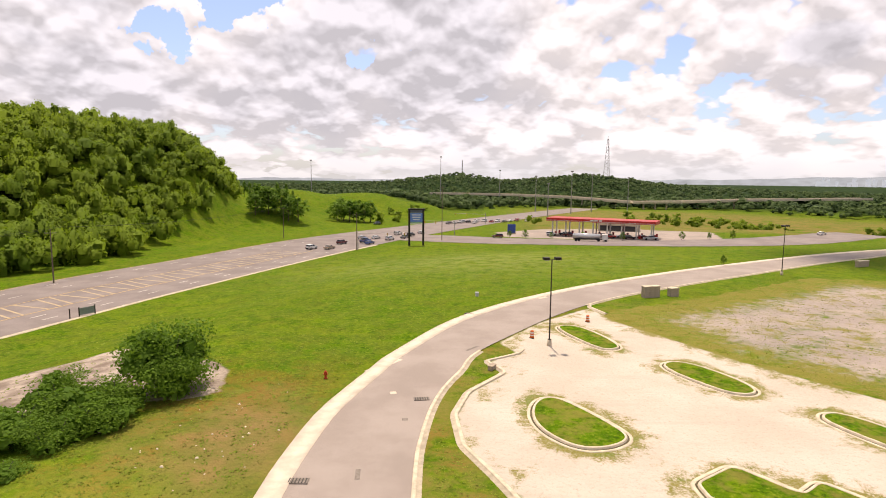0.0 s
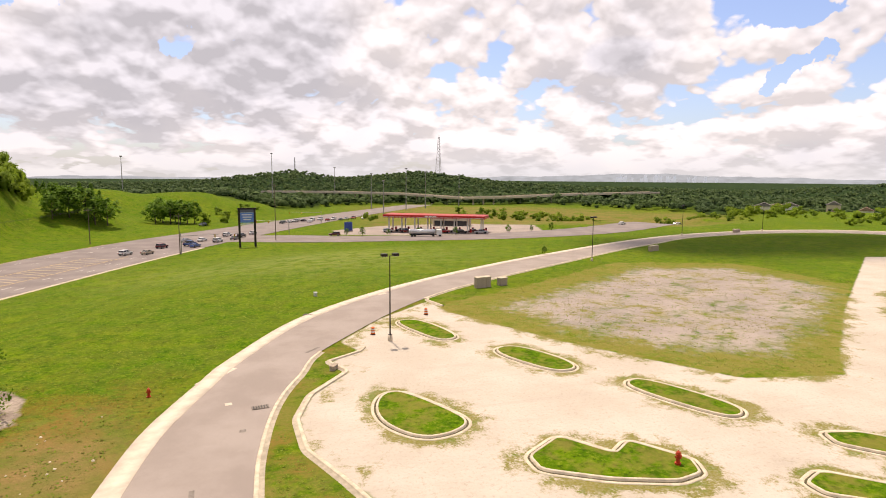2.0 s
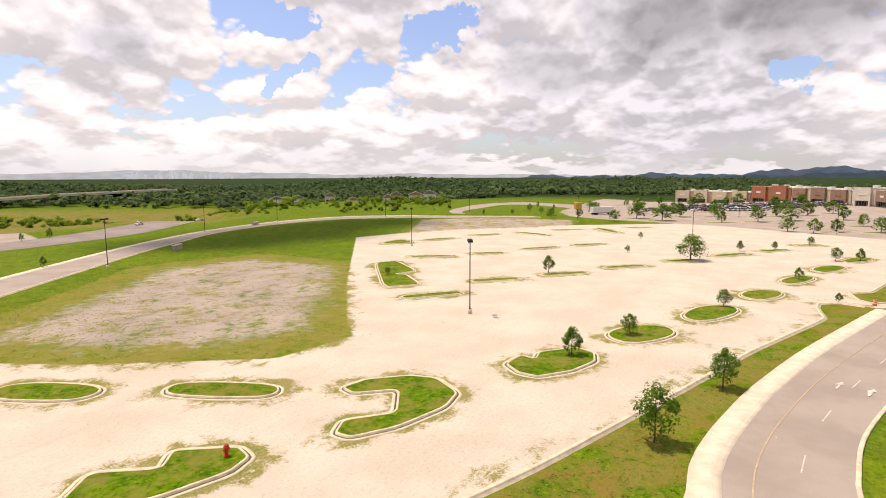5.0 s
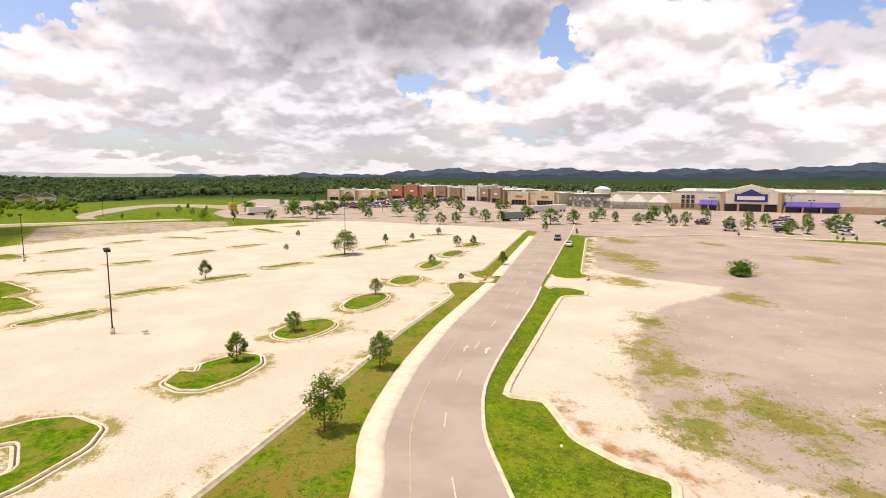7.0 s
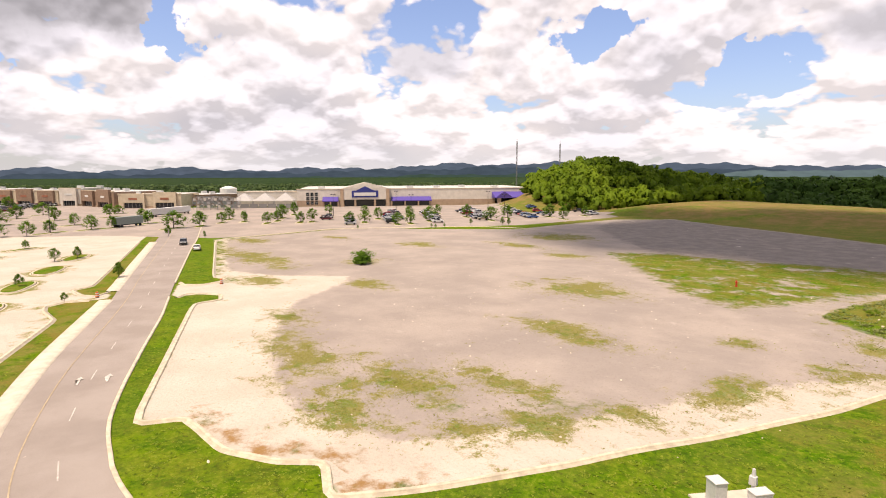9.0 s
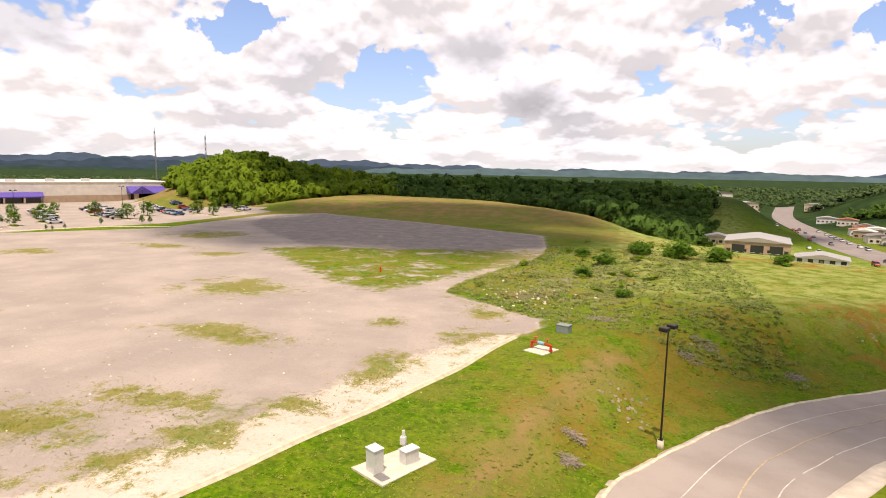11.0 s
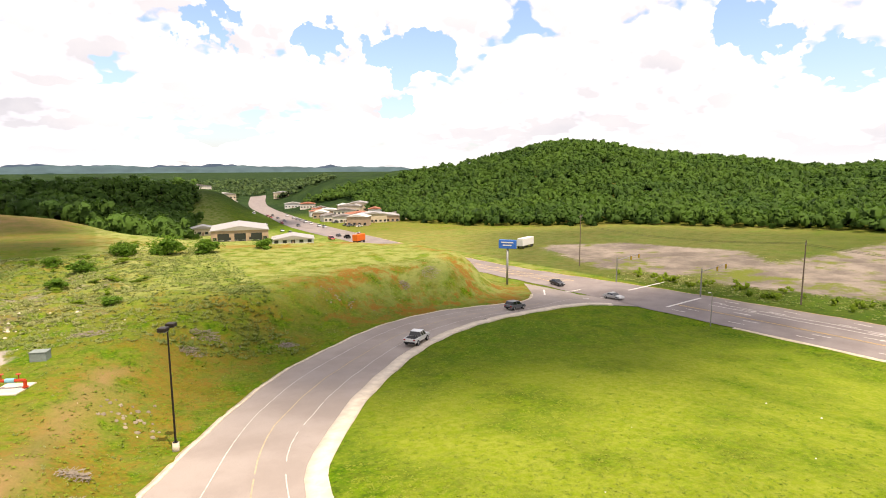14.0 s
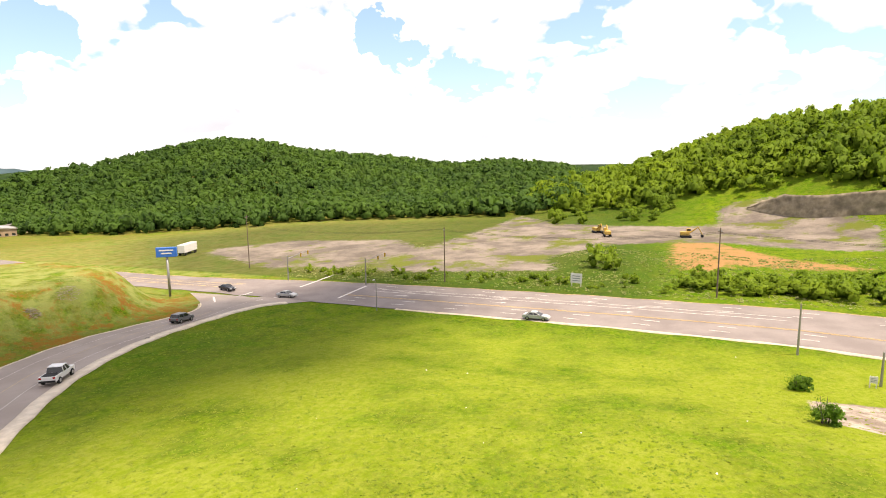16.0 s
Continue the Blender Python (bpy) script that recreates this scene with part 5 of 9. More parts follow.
put_tree(43.9, 6.2, 4.6, 0, 0.8, "young broadleaf tree on the verge of the shopping road")
put_tree(58.4, 2.4, 3.9, 1, 0.9, "young broadleaf tree on the verge of the shopping road")
for _x, _y, _h, _k in ((61.3, 17.7, 3.4, 2), (72.8, 13.8, 2.8, 1), (95.6, 4.5, 2.8, 1), (112.3, 37.7, 3.7, 2), (94.8, 65.3, 1.7, 1), (107, -11, 1.6, 2), (125.5, -22.1, 3.2, 2), (158.9, -15.1, 3.2, 1),
                       (185.9, 33, 2.2, 2), (167.9, 4.9, 2.8, 2), (127, -6.5, 2.4, 2), (151.5, 30, 2.0, 2), (174, -3, 2.4, 2), (190, -12, 2.6, 1), (161, -20, 3, 2)):
    put_tree(_x, _y, _h, _k, 1.0, "young tree planted on a parking island")
put_tree(144.2, 14.3, 6.0, 0, 1.35, "spreading dark green tree on a parking island")
# the store's lot and the mall's lot
for _x, _y in ((229, -69), (240, -81), (239, -90), (225, -94), (233, -102), (220, -106), (219.6, -111), (201, -118), (202.7, -126), (186.5, -131), (186, -137), (255, -89.5), (264, -124), (236, -147), (218, -160), (190, -150),
               (176, -172), (180, -186), (196, -176), (172, -205), (214, -140), (246, -110), (160, -200), (165, -222), (258, -140), (224, -182)):
    put_tree(_x, _y, random.uniform(4.4, 6.4), None, random.uniform(1.0, 1.35), "leafy young tree in the store's car park")
    if sd_poly(np.array([_x]), np.array([_y]), MALL)[0] > 4 and hz(_x, _y) < 0.7:
        island(chaikin(oval(_x - 4.3, _y + 2.55, _x + 4.3, _y - 2.55, 2.8)), "islands of the store's car park")
for _x, _y in ((288, 34), (296, 20), (272, 2), (232, -7.5), (229, -15), (236.5, -22), (267, -33), (242, -35), (244, -42), (256, -57), (227, -59), (334, 4), (363, -10), (323, -18), (300, 55), (310, 40), (330, 60), (350, 35),
               (380, 20), (400, 60), (345, -30), (300, -30), (310, -5), (285, -10), (262, 15), (270, 50), (290, 75), (390, -5), (410, 15), (370, 75), (340, 90), (325, 22), (305, -52), (280, -60), (330, -60), (265, 75), (255, 85), (248, 55), (262, 38),
               (420, -20), (436, 40), (315, 80)):
    put_tree(_x, _y, random.uniform(4.5, 7.5), None, random.uniform(1.0, 1.4), "leafy young tree in the shopping centre's car park")
    if sd_poly(np.array([_x]), np.array([_y]), MALL)[0] > 4:
        island(chaikin(oval(_x - 3.6, _y + 5.4, _x + 3.6, _y - 5.4, 3.0)), "islands of the shopping centre's car park")
for _x, _y in ((270, 110), (285, 100), (300, 112), (320, 105), (335, 120), (262, 122)):
    put_tree(_x, _y, random.uniform(2.5, 5), None, 0.9, "young tree along the far drive")
for _x, _y, _h in ((168, -133.4, 1.6), (165, -133, 1.5), (164.8, -137, 1.7), (166.7, -152, 2.4), (157, -159.5, 3.4), (155, -161, 3.0), (180, -109, 1.6), (195, -60, 1.6), (188, -58, 1.5), (67, 137, 2.6), (199, -50, 4)):
    put_tree(_x, _y, _h, 2, 1.0 if _h > 4 else 0.8, "rounded green shrub beside the kerb")


def bush(x, y, w, h, seed, cards=5200, label="dense overgrown green bush on broken paving"):
    """Many stems and a ragged body of leaf clumps down to the ground."""
    top = new("bush")
    top.location = (x, y, hz(x, y))
    bm = bmesh.new()
    r = random.Random(seed)
    for i in range(9):
        a, l = r.uniform(0, 6.28), r.uniform(0.15, 0.4) * w
        rod(bm, (math.cos(a) * 0.2, math.sin(a) * 0.2, -0.1), (math.cos(a) * l, math.sin(a) * l, h * r.uniform(0.5, 0.85)), 0.06, 0.015, 6)
    part("stem", bm, M_BARK, top)
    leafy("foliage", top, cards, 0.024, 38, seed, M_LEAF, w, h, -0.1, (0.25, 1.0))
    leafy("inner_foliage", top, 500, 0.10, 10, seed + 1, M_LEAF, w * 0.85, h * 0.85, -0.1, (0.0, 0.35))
    return tagged(top, label, "bush", "bushes on the old paving")


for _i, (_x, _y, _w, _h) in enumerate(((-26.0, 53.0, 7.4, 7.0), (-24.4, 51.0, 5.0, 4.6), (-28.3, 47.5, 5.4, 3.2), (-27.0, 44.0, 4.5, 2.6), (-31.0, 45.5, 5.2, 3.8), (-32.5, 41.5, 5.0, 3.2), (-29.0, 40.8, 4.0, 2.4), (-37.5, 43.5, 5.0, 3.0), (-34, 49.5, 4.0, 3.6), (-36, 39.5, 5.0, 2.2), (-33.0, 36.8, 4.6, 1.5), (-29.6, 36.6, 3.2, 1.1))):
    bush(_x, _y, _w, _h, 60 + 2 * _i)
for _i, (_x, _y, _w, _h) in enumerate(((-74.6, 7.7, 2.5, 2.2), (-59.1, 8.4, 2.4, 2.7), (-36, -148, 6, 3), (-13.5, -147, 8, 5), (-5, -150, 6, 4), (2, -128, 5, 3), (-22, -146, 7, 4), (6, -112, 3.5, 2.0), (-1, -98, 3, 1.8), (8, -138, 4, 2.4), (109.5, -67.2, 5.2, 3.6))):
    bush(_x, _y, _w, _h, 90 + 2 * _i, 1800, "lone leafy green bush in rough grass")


# ---- patches and drains in the road ----
def road_patch(x, y, w, l, deg, mat, label, name="road_patch"):
    bm = bmesh.new()
    c, sn = math.cos(radians(deg)), math.sin(radians(deg))
    vs = []
    for u, v in ((-w, -l), (w, -l), (w * 0.9, l), (-w, l * 0.95)):
        px, py = x + u / 2 * c - v / 2 * sn, y + u / 2 * sn + v / 2 * c
        vs.append(bm.verts.new((px, py, hz(px, py) + 0.095)))
    bm.faces.new(vs)
    return tagged(part(name, bm, mat), label, "road patch", kind="structure")


M_GALV_DARK = plain("dark_iron", (0.06, 0.055, 0.05), 0.6, 0.5)
M_TAR = plain("dark_tar", (0.21, 0.18, 0.155), 0.8, vary=0.3, scale=3)
for _x, _y, _w, _l, _d, _m in ((-5.3, 61.5, 1.3, 1.7, -35, M_WALK), (-7.3, 58.2, 1.0, 1.2, -35, M_WALK), (-3.0, 46, 0.5, 0.5, 0, M_TAR), (-5.6, 37, 0.35, 1.4, 5, M_TAR), (17, 96.5, 0.8, 2.2, -50, M_WALK), (-4.5, 52, 0.6, 0.6, 10, M_WALK), (3.6, 66.5, 0.4, 2.4, -40, M_TAR)):
    road_patch(_x, _y, _w, _l, _d, _m, "repaired patch in the worn road")
for _x, _y, _d in ((4.0, 84.0, -40), (-9.4, 36, 0), (-58.5, -82.5, 30), (-1.8, 50.5, 8)):
    _g = new("drain_inlet")
    _g.matrix_basis = pose(_x, _y, hz(_x, _y) + 0.1, 0, 0, _d)
    bm = bmesh.new()
    box(bm, -0.7, -0.35, -0.1, 0.7, 0.35, 0.05)
    part("frame", bm, M_TAR, _g)
    for _k in range(6):
        bm = bmesh.new()
        box(bm, -0.6 + _k * 0.22, -0.3, 0.05, -0.52 + _k * 0.22, 0.3, 0.075)
        part("bar", bm, M_GALV_DARK, _g)
    tagged(_g, "dark iron drain inlet beside the kerb", "drain", "drains of the road")


# ---- street furniture and small things ----
M_POLE = plain("dark_bronze_metal", (0.035, 0.028, 0.024), 0.45, 0.6)
M_GALV = plain("galvanised_steel", (0.36, 0.35, 0.34), 0.5, 0.7)
M_LENS = plain("lamp_glass", (0.55, 0.56, 0.58), 0.2, 0.0, spec=0.5)
M_WOODPOLE = plain("weathered_pole_wood", (0.16, 0.12, 0.09), 0.9, vary=0.3)
M_RED = plain("hydrant_red", (0.52, 0.05, 0.015), 0.5)
M_ORANGE = plain("safety_orange", (0.72, 0.14, 0.015), 0.6)
M_WHITE = plain("white_paint", (0.74, 0.73, 0.70), 0.5, vary=0.06)
M_BLACK = plain("black_rubber", (0.02, 0.02, 0.02), 0.8)
M_GREYBOX = plain("grey_green_cabinet_paint", (0.22, 0.26, 0.24), 0.6)
M_BLOCK = plain("tan_stone_block", (0.42, 0.34, 0.26), 0.9, vary=0.22, scale=3)
M_STEELWHITE = plain("pale_steel_cabinet", (0.66, 0.66, 0.64), 0.4, 0.1, vary=0.08)


def bevelled(bm, verts, r, seg=1):
    es = {e for v in verts for e in v.link_edges}
    bmesh.ops.bevel(bm, geom=list(es), offset=r, segments=seg, affect="EDGES", profile=0.5)


def lamp_post(h=10.7):
    top = new("street_lamp")
    bm = bmesh.new()
    rod(bm, (0, 0, -0.3), (0, 0, 0.75), 0.3, 0.28, 16)
    part("footing", bm, M_CONC, top, "round concrete footing", True)
    bm = bmesh.new()
    v = box(bm, -0.18, -0.18, 0.75, 0.18, 0.18, 0.8)
    rod(bm, (0, 0, 0.78), (0, 0, h - 0.15), 0.09, 0.065, 10)
    part("pole", bm, M_POLE, top)
    bm = bmesh.new()
    rod(bm, (-0.75, 0, h - 0.2), (0.75, 0, h - 0.2), 0.04, 0.04, 6)
    part("cross_arm", bm, M_POLE, top)
    for s in (-1, 1):
        bm = bmesh.new()
        v = box(bm, s * 0.72 - 0.36, -0.36, h - 0.22, s * 0.72 + 0.36, 0.36, h + 0.12)
        bevelled(bm, v, 0.05)
        head = part("lamp_head", bm, M_POLE, top)
        bm = bmesh.new()
        box(bm, s * 0.72 - 0.28, -0.28, h - 0.25, s * 0.72 + 0.28, 0.28, h - 0.224)
        part("lens", bm, M_LENS, head)
    return tagged(top, "tall dark bronze twin-headed car park lamp", "lamp post", "lamp posts of the site")


_lamp = None
for _x, _y, _a in ((13, 68.3, 10), (73.4, 36.3, 30), (73.3, 123.8, 30), (-4.4, -50.6, 60), (137, 86, 30), (237, 67.5, 30), (208.5, 20.4, 30), (229, -21.4, 30), (137.5, 172.5, 30), (181, 181, 30), (225, 155.6, 20), (262, 130, 20),
                   (232, -128, 40), (203, -150, 40), (176, -180, 40), (250, -175, 40), (212, -205, 40), (300, 10, 30), (340, 50, 30)):
    _m = pose(_x, _y, hz(_x, _y), 0, 0, _a)
    if _lamp is None:
        _lamp = lamp_post()
        _lamp.matrix_basis = _m
    else:
        copy_thing(_lamp, _m)


def utility_pole(x, y, h, arm=True, steel=False, label="weathered wooden utility pole with a cross arm"):
    top = new("utility_pole")
    top.matrix_basis = pose(x, y, hz(x, y), 0, 0, 20)
    bm = bmesh.new()
    rod(bm, (0, 0, -0.5), (0, 0, h), 0.17, 0.10, 10)
    part("pole", bm, M_GALV if steel else M_WOODPOLE, top)
    if arm:
        bm = bmesh.new()
        box(bm, -1.2, -0.06, h - 0.9, 1.2, 0.06, h - 0.76)
        part("cross_arm", bm, M_WOODPOLE, top)
        for s in (-1.1, -0.5, 0.5, 1.1):
            bm = bmesh.new()
            rod(bm, (s, 0, h - 0.76), (s, 0, h - 0.5), 0.05, 0.03, 6)
            part("insulator", bm, M_GREYBOX, top)
    return tagged(top, label, "utility pole", "utility poles along the highway")


for _x, _y, _h in ((-29.8, 198.6, 13), (-65.3, 236, 13), (-0.5, 233, 22), (-90, 132, 12.5), (-126, -128, 16), (-124, -62, 13.5), (-125, -2, 14)):
    utility_pole(_x, _y, _h)
for _x, _y, _h in ((-90.5, 9, 7.2), (-80.3, 16.5, 4.2)):
    utility_pole(_x, _y, _h, False, True, "slim grey steel pole beside the highway")
for _i, (_x0, _y0, _x1, _y1) in enumerate(((-125, -2, -124, -62), (-124, -62, -126, -128), (-90, 132, -65.3, 236), (-125, -2, -90, 132))):
    bm = bmesh.new()
    for _s in (-1.1, 1.1):
        _q = [Vector((_x0 + (_x1 - _x0) * t / 10, _y0 + (_y1 - _y0) * t / 10, (hz(_x0, _y0) + 13) * (1 - t / 10) + (hz(_x1, _y1) + 12.7) * t / 10 - 1.6 * 4 * (t / 10) * (1 - t / 10))) + Vector((_s * 0.9, _s * 0.3, 0)) for t in range(11)]
        for _a, _b in zip(_q, _q[1:]):
            rod(bm, _a, _b, 0.02, 0.02, 4)
    tagged(part("power_line", bm, M_BLACK), "thin dark power line between wooden poles", "cable", kind="stuff")


def signal_mast(x, y, az, length, h=6.2):
    top = new("traffic_signal")
    top.matrix_basis = pose(x, y, hz(x, y), 0, 0, az)
    bm = bmesh.new()
    rod(bm, (0, 0, -0.3), (0, 0, h + 0.4), 0.16, 0.12, 10)
    part("mast", bm, M_GALV, top)
    bm = bmesh.new()
    rod(bm, (0, 0, h - 0.4), (length, 0, h), 0.10, 0.05, 8)
    part("arm", bm, M_GALV, top)
    for f in (0.6, 0.95):
        bm = bmesh.new()
        v = box(bm, length * f - 0.18, -0.16, h - 1.2, length * f + 0.18, 0.16, h - 0.12)
        bevelled(bm, v, 0.03)
        head = part("signal_head", bm, plain("signal_yellow", (0.5, 0.33, 0.03), 0.5) if "signal_yellow" not in bpy.data.materials else bpy.data.materials["signal_yellow"], top)
        for i, c in enumerate(((0.35, 0.02, 0.02), (0.4, 0.22, 0.02), (0.02, 0.2, 0.08))):
            bm = bmesh.new()
            rod(bm, (length * f, -0.17, h - 0.3 - i * 0.33), (length * f, -0.20, h - 0.3 - i * 0.33), 0.11, 0.11, 10)
            part("signal_lens", bm, bpy.data.materials.get("signal_lens_%d" % i) or plain("signal_lens_%d" % i, c, 0.3), head)
    return tagged(top, "grey steel traffic signal mast with long arm", "traffic signal", "signals at the junctions")


signal_mast(-114.5, -78.6, 190, 13)
signal_mast(-113.5, -102, 195, 13)
signal_mast(-29.5, 199.5, 0, 17)
signal_mast(24, 330, 180, 18)
signal_mast(5, 258, 185, 14)


def street_light(x, y, deg, h=8.0):
    top = new("street_light")
    top.matrix_basis = pose(x, y, hz(x, y), 0, 0, deg)
    bm = bmesh.new()
    rod(bm, (0, 0, -0.2), (0, 0, h - 0.6), 0.09, 0.06, 8)
    rod(bm, (0, 0, h - 0.6), (0.9, 0, h), 0.05, 0.04, 6)
    part("pole", bm, M_GALV, top)
    bm = bmesh.new()
    v = box(bm, 0.8, -0.16, h - 0.06, 1.5, 0.16, h + 0.08)
    bevelled(bm, v, 0.04)
    part("lamp_head", bm, M_STEELWHITE, top)
    return tagged(top, "slim grey street light beside the highway", "street light")


street_light(-94.5, -62.5, 10, 6.4)


def drum(x, y):
    """A traffic drum with its bands and rubber foot."""
    top = new("traffic_drum")
    top.location = (x, y, hz(x, y))
    bm = bmesh.new()
    rod(bm, (0, 0, 0), (0, 0, 0.1), 0.34, 0.30, 14)
    part("rubber_foot", bm, M_BLACK, top)
    z, k = 0.1, 0
    for hgt in (0.2, 0.16, 0.16, 0.16, 0.16):
        bm = bmesh.new()
        r = 0.28 - 0.015 * k
        rod(bm, (0, 0, z), (0, 0, z + hgt), r, r - 0.012, 16)
        part("band", bm, M_ORANGE if k % 2 == 0 else M_WHITE, top)
        z, k = z + hgt, k + 1
    bm = bmesh.new()
    rod(bm, (-0.08, 0, z + 0.06), (0.08, 0, z + 0.06), 0.02, 0.02, 6)
    rod(bm, (-0.08, 0, z), (-0.08, 0, z + 0.06), 0.02, 0.02, 6)
    rod(bm, (0.08, 0, z), (0.08, 0, z + 0.06), 0.02, 0.02, 6)
    part("handle", bm, M_ORANGE, top)
    return tagged(top, "orange and white striped plastic traffic drum", "traffic drum", "drums on the gravel")


for _x, _y in ((11.4, 71.6), (20.6, 80.3), (107.5, -15.6), (106.2, -35.2)):
    drum(_x, _y)


def hydrant(x, y, k=1.0):
    top = new("fire_hydrant")
    top.matrix_basis = pose(x, y, hz(x, y) + (0.2 if x > 20 else 0)) @ Matrix.Scale(k, 4)
    bm = bmesh.new()
    rod(bm, (0, 0, -0.2), (0, 0, 0.06), 0.2, 0.2, 12)
    rod(bm, (0, 0, 0.06), (0, 0, 0.62), 0.12, 0.12, 12)
    rod(bm, (0, 0, 0.6), (0, 0, 0.64), 0.18, 0.18, 12)
    part("barrel", bm, M_RED, top, smooth=False)
    bm = bmesh.new()
    bmesh.ops.create_uvsphere(bm, u_segments=12, v_segments=6, radius=0.15, matrix=Matrix.Translation((0, 0, 0.66)))
    rod(bm, (0, 0, 0.78), (0, 0, 0.88), 0.04, 0.03, 6)
    part("bonnet", bm, M_RED, top)
    for d in ((1, 0), (-1, 0), (0, -1)):
        bm = bmesh.new()
        rod(bm, (0, 0, 0.45), (d[0] * 0.22, d[1] * 0.22, 0.45), 0.07, 0.07, 10)
        part("nozzle", bm, M_RED, top)
    return tagged(top, "weathered red and orange fire hydrant in grass", "fire hydrant", "hydrants of the site")


hydrant(-11.6, 55.9)
hydrant(26.6, 32.4, 1.15)
hydrant(44.5, -104, 1.1)


def block_wall(x, y, w, h, d, deg, label):
    """A short wall of laid stone blocks with a cap."""
    top = new("entrance_wall")
    top.matrix_basis = pose(x, y, hz(x, y), 0, 0, deg)
    bm = bmesh.new()
    v = box(bm, -w / 2, -d / 2, -0.3, w / 2, d / 2, h - 0.12)
    part("core", bm, M_BLOCK, top)
    n, rows = max(2, int(w / 0.8)), max(2, int(h / 0.4))
    bm = bmesh.new()
    v = box(bm, 0, -0.02, 0, w / n - 0.03, 0.04, (h - 0.12) / rows - 0.03)
    bevelled(bm, v, 0.012)
    first = part("block", bm, M_BLOCK, top)
    first.location = (-w / 2 + 0.015, -d / 2 - 0.02, 0)
    for r in range(rows):
        for i in range(n):
            if r or i:
                o = new("block", first.data)
                o.parent = top
                o.location = (-w / 2 + 0.015 + i * w / n, -d / 2 - 0.02, r * (h - 0.12) / rows)
    bm = bmesh.new()
    v = box(bm, -w / 2 - 0.1, -d / 2 - 0.1, h - 0.12, w / 2 + 0.1, d / 2 + 0.1, h)
    bevelled(bm, v, 0.02)
    part("cap", bm, M_CONC, top, "pale cast cap")
    return tagged(top, label, "wall", "stone walls beside the road")


block_wall(35.9, 98.3, 3.0, 2.0, 1.0, 15, "tan stone block enclosure beside the curving road")
block_wall(40.2, 99.4, 1.6, 1.5, 1.0, 15, "low tan stone block pier beside the road")
block_wall(100.5, 137.5, 4.2, 1.5, 0.8, 25, "low tan stone block wall at the drive")
block_wall(166, 178, 4, 1.3, 0.8, 20, "low tan stone block wall beside the far road")


def cabinet(x, y, w, d, h, deg, mat, label, name="utility_cabinet", lift=0.0):
    top = new(name)
    top.matrix_basis = pose(x, y, hz(x, y) + lift, 0, 0, deg)
    bm = bmesh.new()
    v = box(bm, -w / 2, -d / 2, -0.05, w / 2, d / 2, h - 0.08)
    bevelled(bm, v, 0.02)
    body = part("body", bm, mat, top)
    bm = bmesh.new()
    v = box(bm, -w / 2 - 0.05, -d / 2 - 0.05, h - 0.08, w / 2 + 0.05, d / 2 + 0.05, h)
    bevelled(bm, v, 0.02)
    part("lid", bm, mat, top)
    for s in (-1, 1):
        bm = bmesh.new()
        v = box(bm, (-w / 2 + 0.04) if s < 0 else 0.01, -d / 2 - 0.025, 0.08, -0.01 if s < 0 else w / 2 - 0.04, -d / 2 - 0.002, h - 0.14)
        door = part("door", bm, mat, top)
        bm = bmesh.new()
        box(bm, s * 0.06 - 0.015, -d / 2 - 0.06, h * 0.45, s * 0.06 + 0.015, -d / 2 - 0.025, h * 0.6)
        part("handle", bm, M_GALV, door)
    return tagged(top, label, "cabinet")


# pump station pad with its cabinets
def slab(name, pts, thick, label):
    bm = bmesh.new()
    lo = [bm.verts.new((x, y, hz(x, y) - 0.2)) for x, y in pts]
    hi = [bm.verts.new((x, y, hz(x, y) + thick)) for x, y in pts]
    n = len(pts)
    bm.faces.new(hi), bm.faces.new(lo[::-1])
    for i in range(n):
        bm.faces.new((lo[i], lo[(i + 1) % n], hi[(i + 1) % n], hi[i]))
    bmesh.ops.recalc_face_normals(bm, faces=bm.faces)
    return tagged(part(name, bm, M_WALK), label, "concrete pad", kind="structure")


slab("pad_1", [(16.6, -33.8), (14.2, -38.2), (11.5, -37), (13.6, -32.2)], 0.12, "square pale concrete pad in grass")
cabinet(14.9, -33.9, 0.95, 0.8, 1.7, -30, M_STEELWHITE, "pale steel control cabinet on a concrete pad", lift=0.12)
cabinet(13.2, -36.0, 0.75, 1.2, 1.0, -30, M_STEELWHITE, "low pale steel cabinet on a concrete pad", lift=0.12)
_t = new("vent_stack")
_t.matrix_basis = pose(13.9, -36.7, hz(13.9, -36.7) + 0.1)
bm = bmesh.new()
rod(bm, (0, 0, 0), (0, 0, 1.5), 0.1, 0.1, 10)
part("pipe", bm, M_STEELWHITE, _t)
bm = bmesh.new()
v = box(bm, -0.22, -0.12, 0.9, 0.22, 0.2, 1.5)
bevelled(bm, v, 0.03)
part("meter_box", bm, M_STEELWHITE, _t)
bm = bmesh.new()
rod(bm, (0, 0, 1.5), (0, 0, 1.95), 0.14, 0.1, 10)
part("cap", bm, M_STEELWHITE, _t)
tagged(_t, "white electric meter post on a concrete pad", "meter post")
_h = new("hatch_cover")
_h.matrix_basis = pose(14.1, -33.2, hz(14.1, -33.2) + 0.125, 0, 0, -30)
bm = bmesh.new()
box(bm, -0.5, -0.35, 0, 0.5, 0.35, 0.03)
part("plate", bm, M_GALV, _h)
bm = bmesh.new()
rod(bm, (-0.1, 0.2, 0.04), (0.1, 0.2, 0.04), 0.015, 0.015, 6)
part("handle", bm, M_GALV, _h)
tagged(_h, "flat steel access hatch set in concrete", "hatch")

